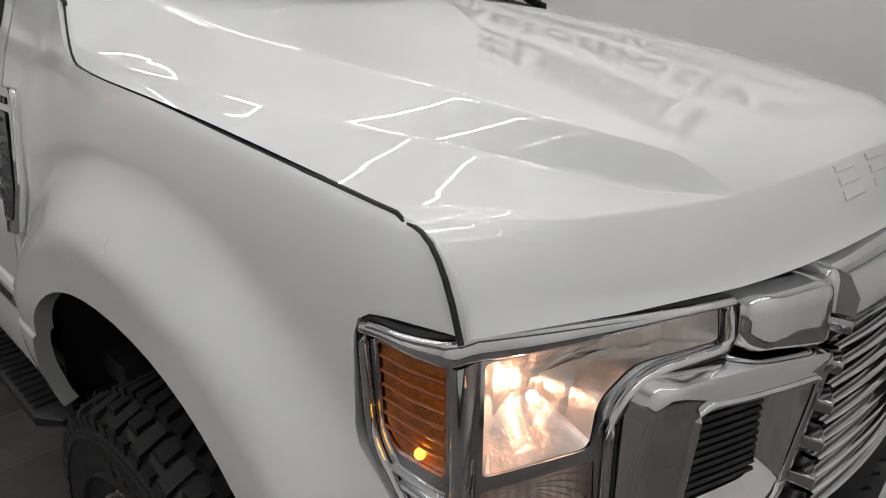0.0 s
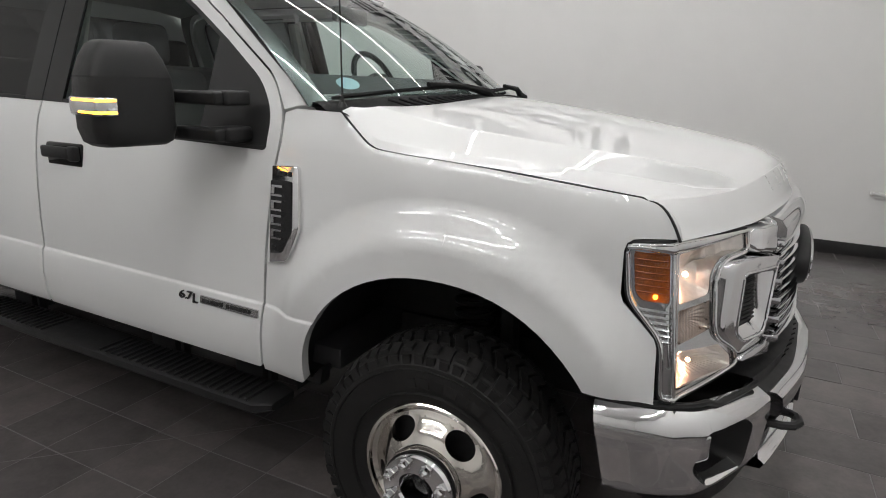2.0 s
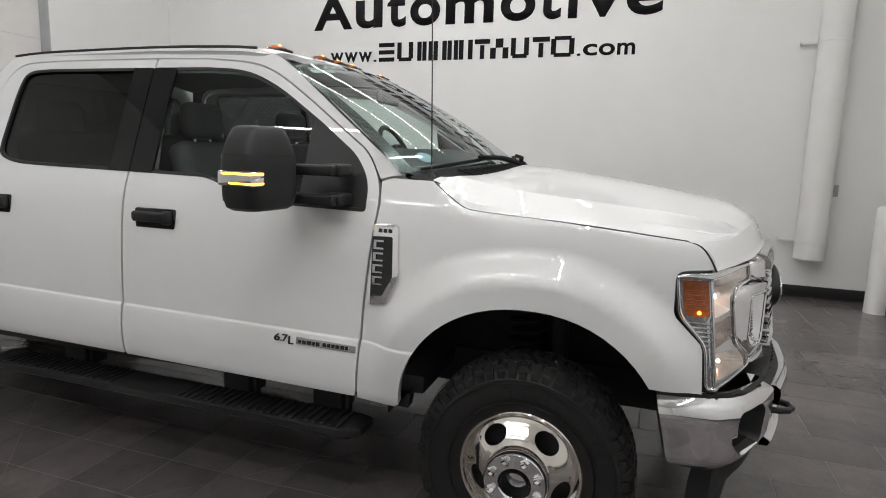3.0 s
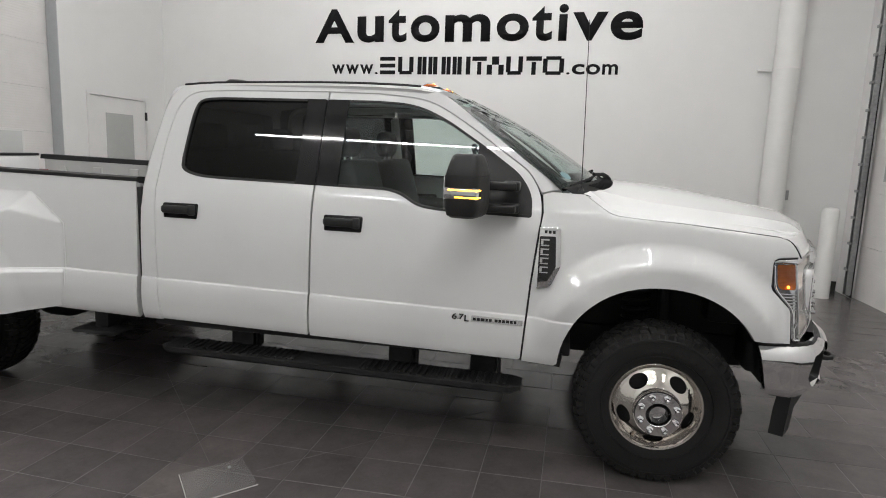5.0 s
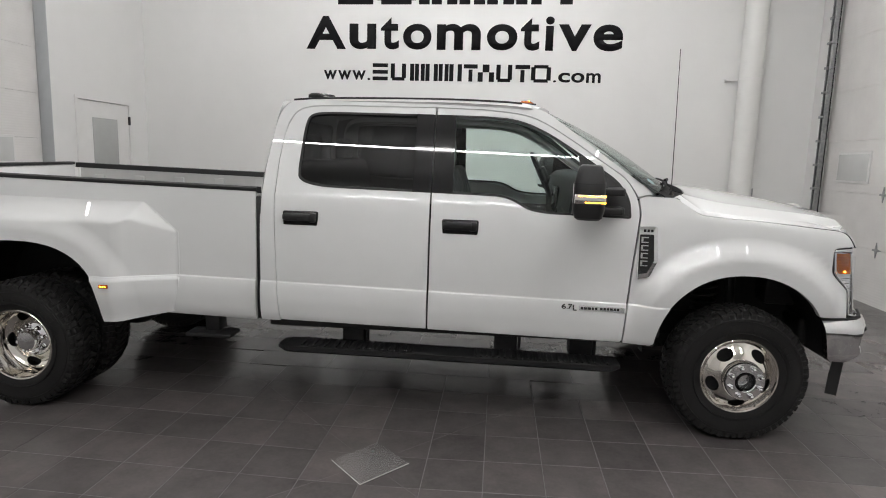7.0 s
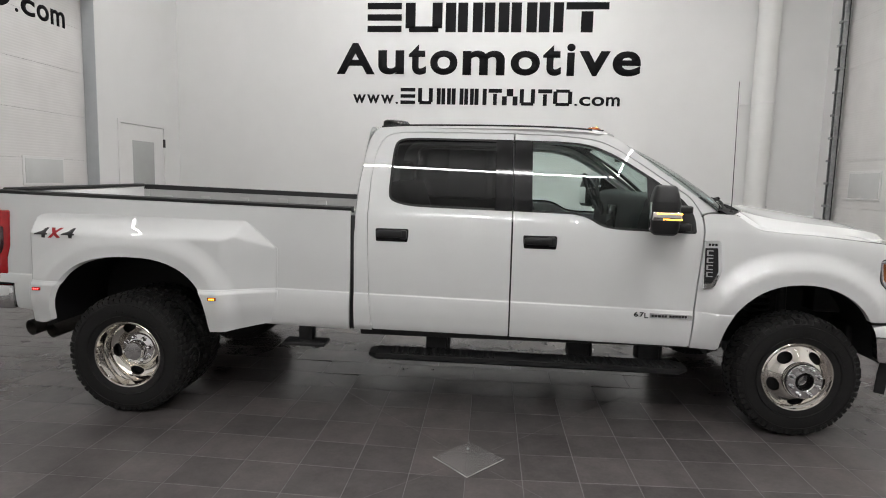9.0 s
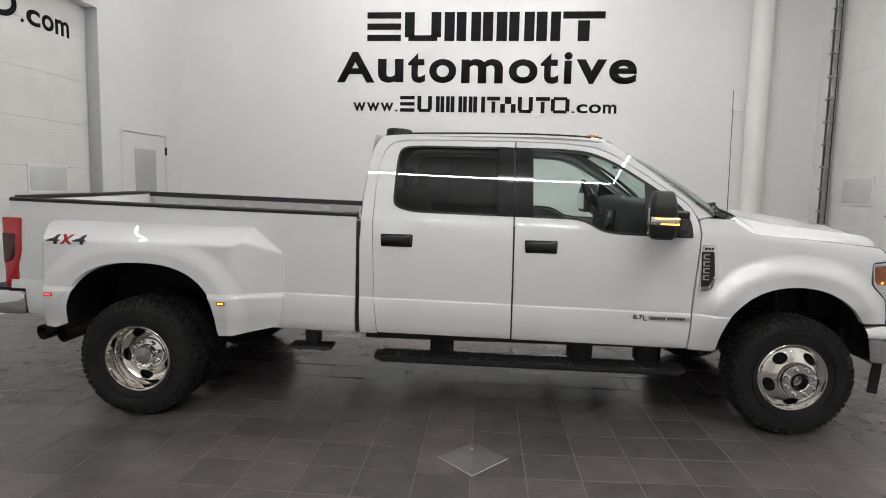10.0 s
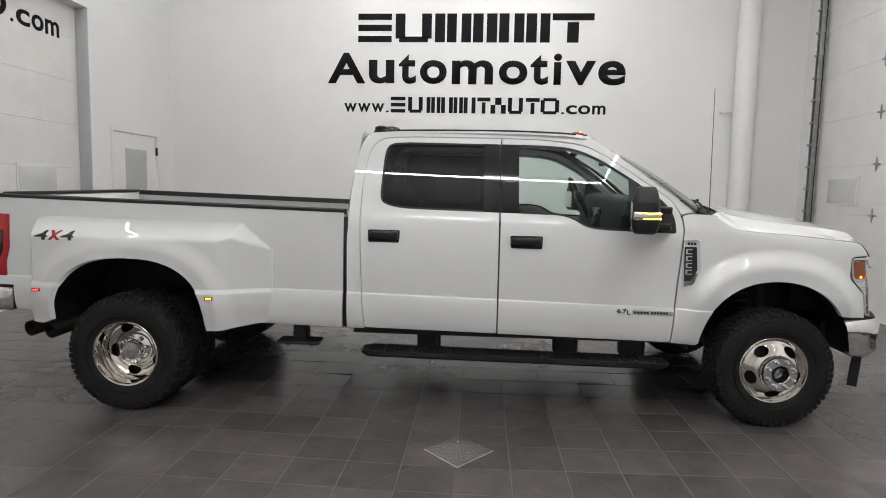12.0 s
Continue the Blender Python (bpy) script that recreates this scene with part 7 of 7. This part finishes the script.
a = [Vector((-2.335, -0.467)), Vector((-2.115, -0.690)), Vector((-1.902, -0.430)), Vector((-2.128, -0.215))]
prism(bm, a, 0.003, 0.008, lambda u, v, d: Vector((u, v, d)))
part("sheet", bm, CLEAR_PLASTIC, pl, smooth=False).visible_shadow = False
# Pale bars on the near two edges only, drawn for their glint.
bm = bmesh.new()
for i in range(2):
    tube(bm, [(*a[i], 0.007), (*a[(i + 1) % 4], 0.007)], 0.0022, 5)
part("edge", bm, simple("pale_edge_glint", (0.45, 0.44, 0.42), 0.3, 0, 0.1, 30.0), pl, "pale bars for the glint on the two near edges")
bm = bmesh.new()
lathe(bm, [(0.001, -0.016), (0.008, -0.015), (0.010, -0.010), (0.001, -0.009)], 10, Matrix.Translation((-2.13, -0.33, 0)) @ Matrix.Rotation(radians(-90), 4, "X"))
part("knob", bm, GALV, pl)


# ---- floor tiles: squares round the drain, long tiles in a running bond behind ----
BOND_Y = 0.60
JOINT = 0.0026


def tile_mesh(wide):
    bm = bmesh.new()
    hx, hy = wide * TILE / 2 - JOINT, TILE / 2 - JOINT
    add_box(bm, -hx, hx, -hy, hy, -0.012, 0.0, 0.0012, 1)
    me = bpy.data.meshes.new("tile")
    bm.to_mesh(me)
    bm.free()
    me.materials.append(TILE_MAT)
    return me


tile_data = {1: tile_mesh(1), 2: tile_mesh(2)}
turn = Matrix.Rotation(TILE_A, 4, "Z")


def tilt(p):
    """Turns a tile to the slope of the floor."""
    e = 0.1
    n = Vector((fall(p.x - e, p.y) - fall(p.x + e, p.y), fall(p.x, p.y - e) - fall(p.x, p.y + e), 2 * e))
    return Vector((0, 0, 1)).rotation_difference(n).to_matrix().to_4x4() @ turn


spots = []
for j in range(-32, 28):
    row_y = TILE_O.y + (j + 0.5) * TILE
    wide = 2 if row_y > BOND_Y else 1
    for i in range(-24, 24, wide):
        c = i + wide / 2 + (j % 2 if wide == 2 else 0)
        p = TILE_O + turn @ Vector((c * TILE, (j + 0.5) * TILE, 0))
        if X_LEFT - 0.3 < p.x < X_RIGHT + 0.3 and Y_FRONT - 0.1 < p.y < Y_BACK + 0.15:
            p.z = fall(p.x, p.y)
            spots.append((p, wide))
near = sorted(spots, key=lambda s: (max(0, abs(s[0].x + 1.9) - 3.2) * 2 + abs(s[0].y + 0.6)))
verts, faces, bed_verts, bed_faces = [], [], [], []
for p, wide in near:
    n, lay = len(bed_verts), tilt(p)
    bed_verts += [p + lay @ Vector((sx * wide * TILE / 2, sy * TILE / 2, -0.0012)) for sx, sy in ((-1, -1), (1, -1), (1, 1), (-1, 1))]
    bed_faces.append((n, n + 1, n + 2, n + 3))
for k, (p, wide) in enumerate(near):
    if k < 300:
        ob = new("tile", tile_data[wide])
        ob.parent = floor
        ob.matrix_basis = Matrix.Translation(p) @ tilt(p)
        continue
    n, lay = len(verts), tilt(p)
    hx, hy = wide * TILE / 2 - JOINT, TILE / 2 - JOINT
    for z, q in ((-0.012, 0.0), (-0.0012, 0.0), (0.0, 0.0012)):
        for sx, sy in ((-1, -1), (1, -1), (1, 1), (-1, 1)):
            verts.append(p + lay @ Vector((sx * (hx - q), sy * (hy - q), z)))
    for r in (0, 4):
        faces += [(n + r + a, n + r + (a + 1) % 4, n + r + 4 + (a + 1) % 4, n + r + 4 + a) for a in range(4)]
    faces.append((n + 8, n + 9, n + 10, n + 11))
me = bpy.data.meshes.new("grout")
me.from_pydata([tuple(v) for v in bed_verts], [], bed_faces)
me.materials.append(GROUT)
ob = new("grout", me)
ob.parent = floor
tagged(ob, "pale grout between the floor tiles", kind="stuff")
me = bpy.data.meshes.new("floor_tiles")
me.from_pydata([tuple(v) for v in verts], [], faces)
me.materials.append(TILE_MAT)
ob = new("floor_tiles", me)
ob.parent = floor
tagged(ob, "dark grey slate-look floor tiles", kind="stuff")
# tiles cut along the diagonals of the drain
for sx, sy in ((1, 1), (1, -1), (-1, 1), (-1, -1)):
    bm = bmesh.new()
    line = [turn @ Vector((sx * k, sy * k, 0)) + DRAIN for k in (0.14, 0.4, 0.8, 1.2)]
    tube(bm, [(p.x, p.y, fall(p.x, p.y) - 0.0006) for p in line], 0.0016, 4)
    part("cut_joint", bm, GROUT, floor, "pale diagonal joint of cut tiles")
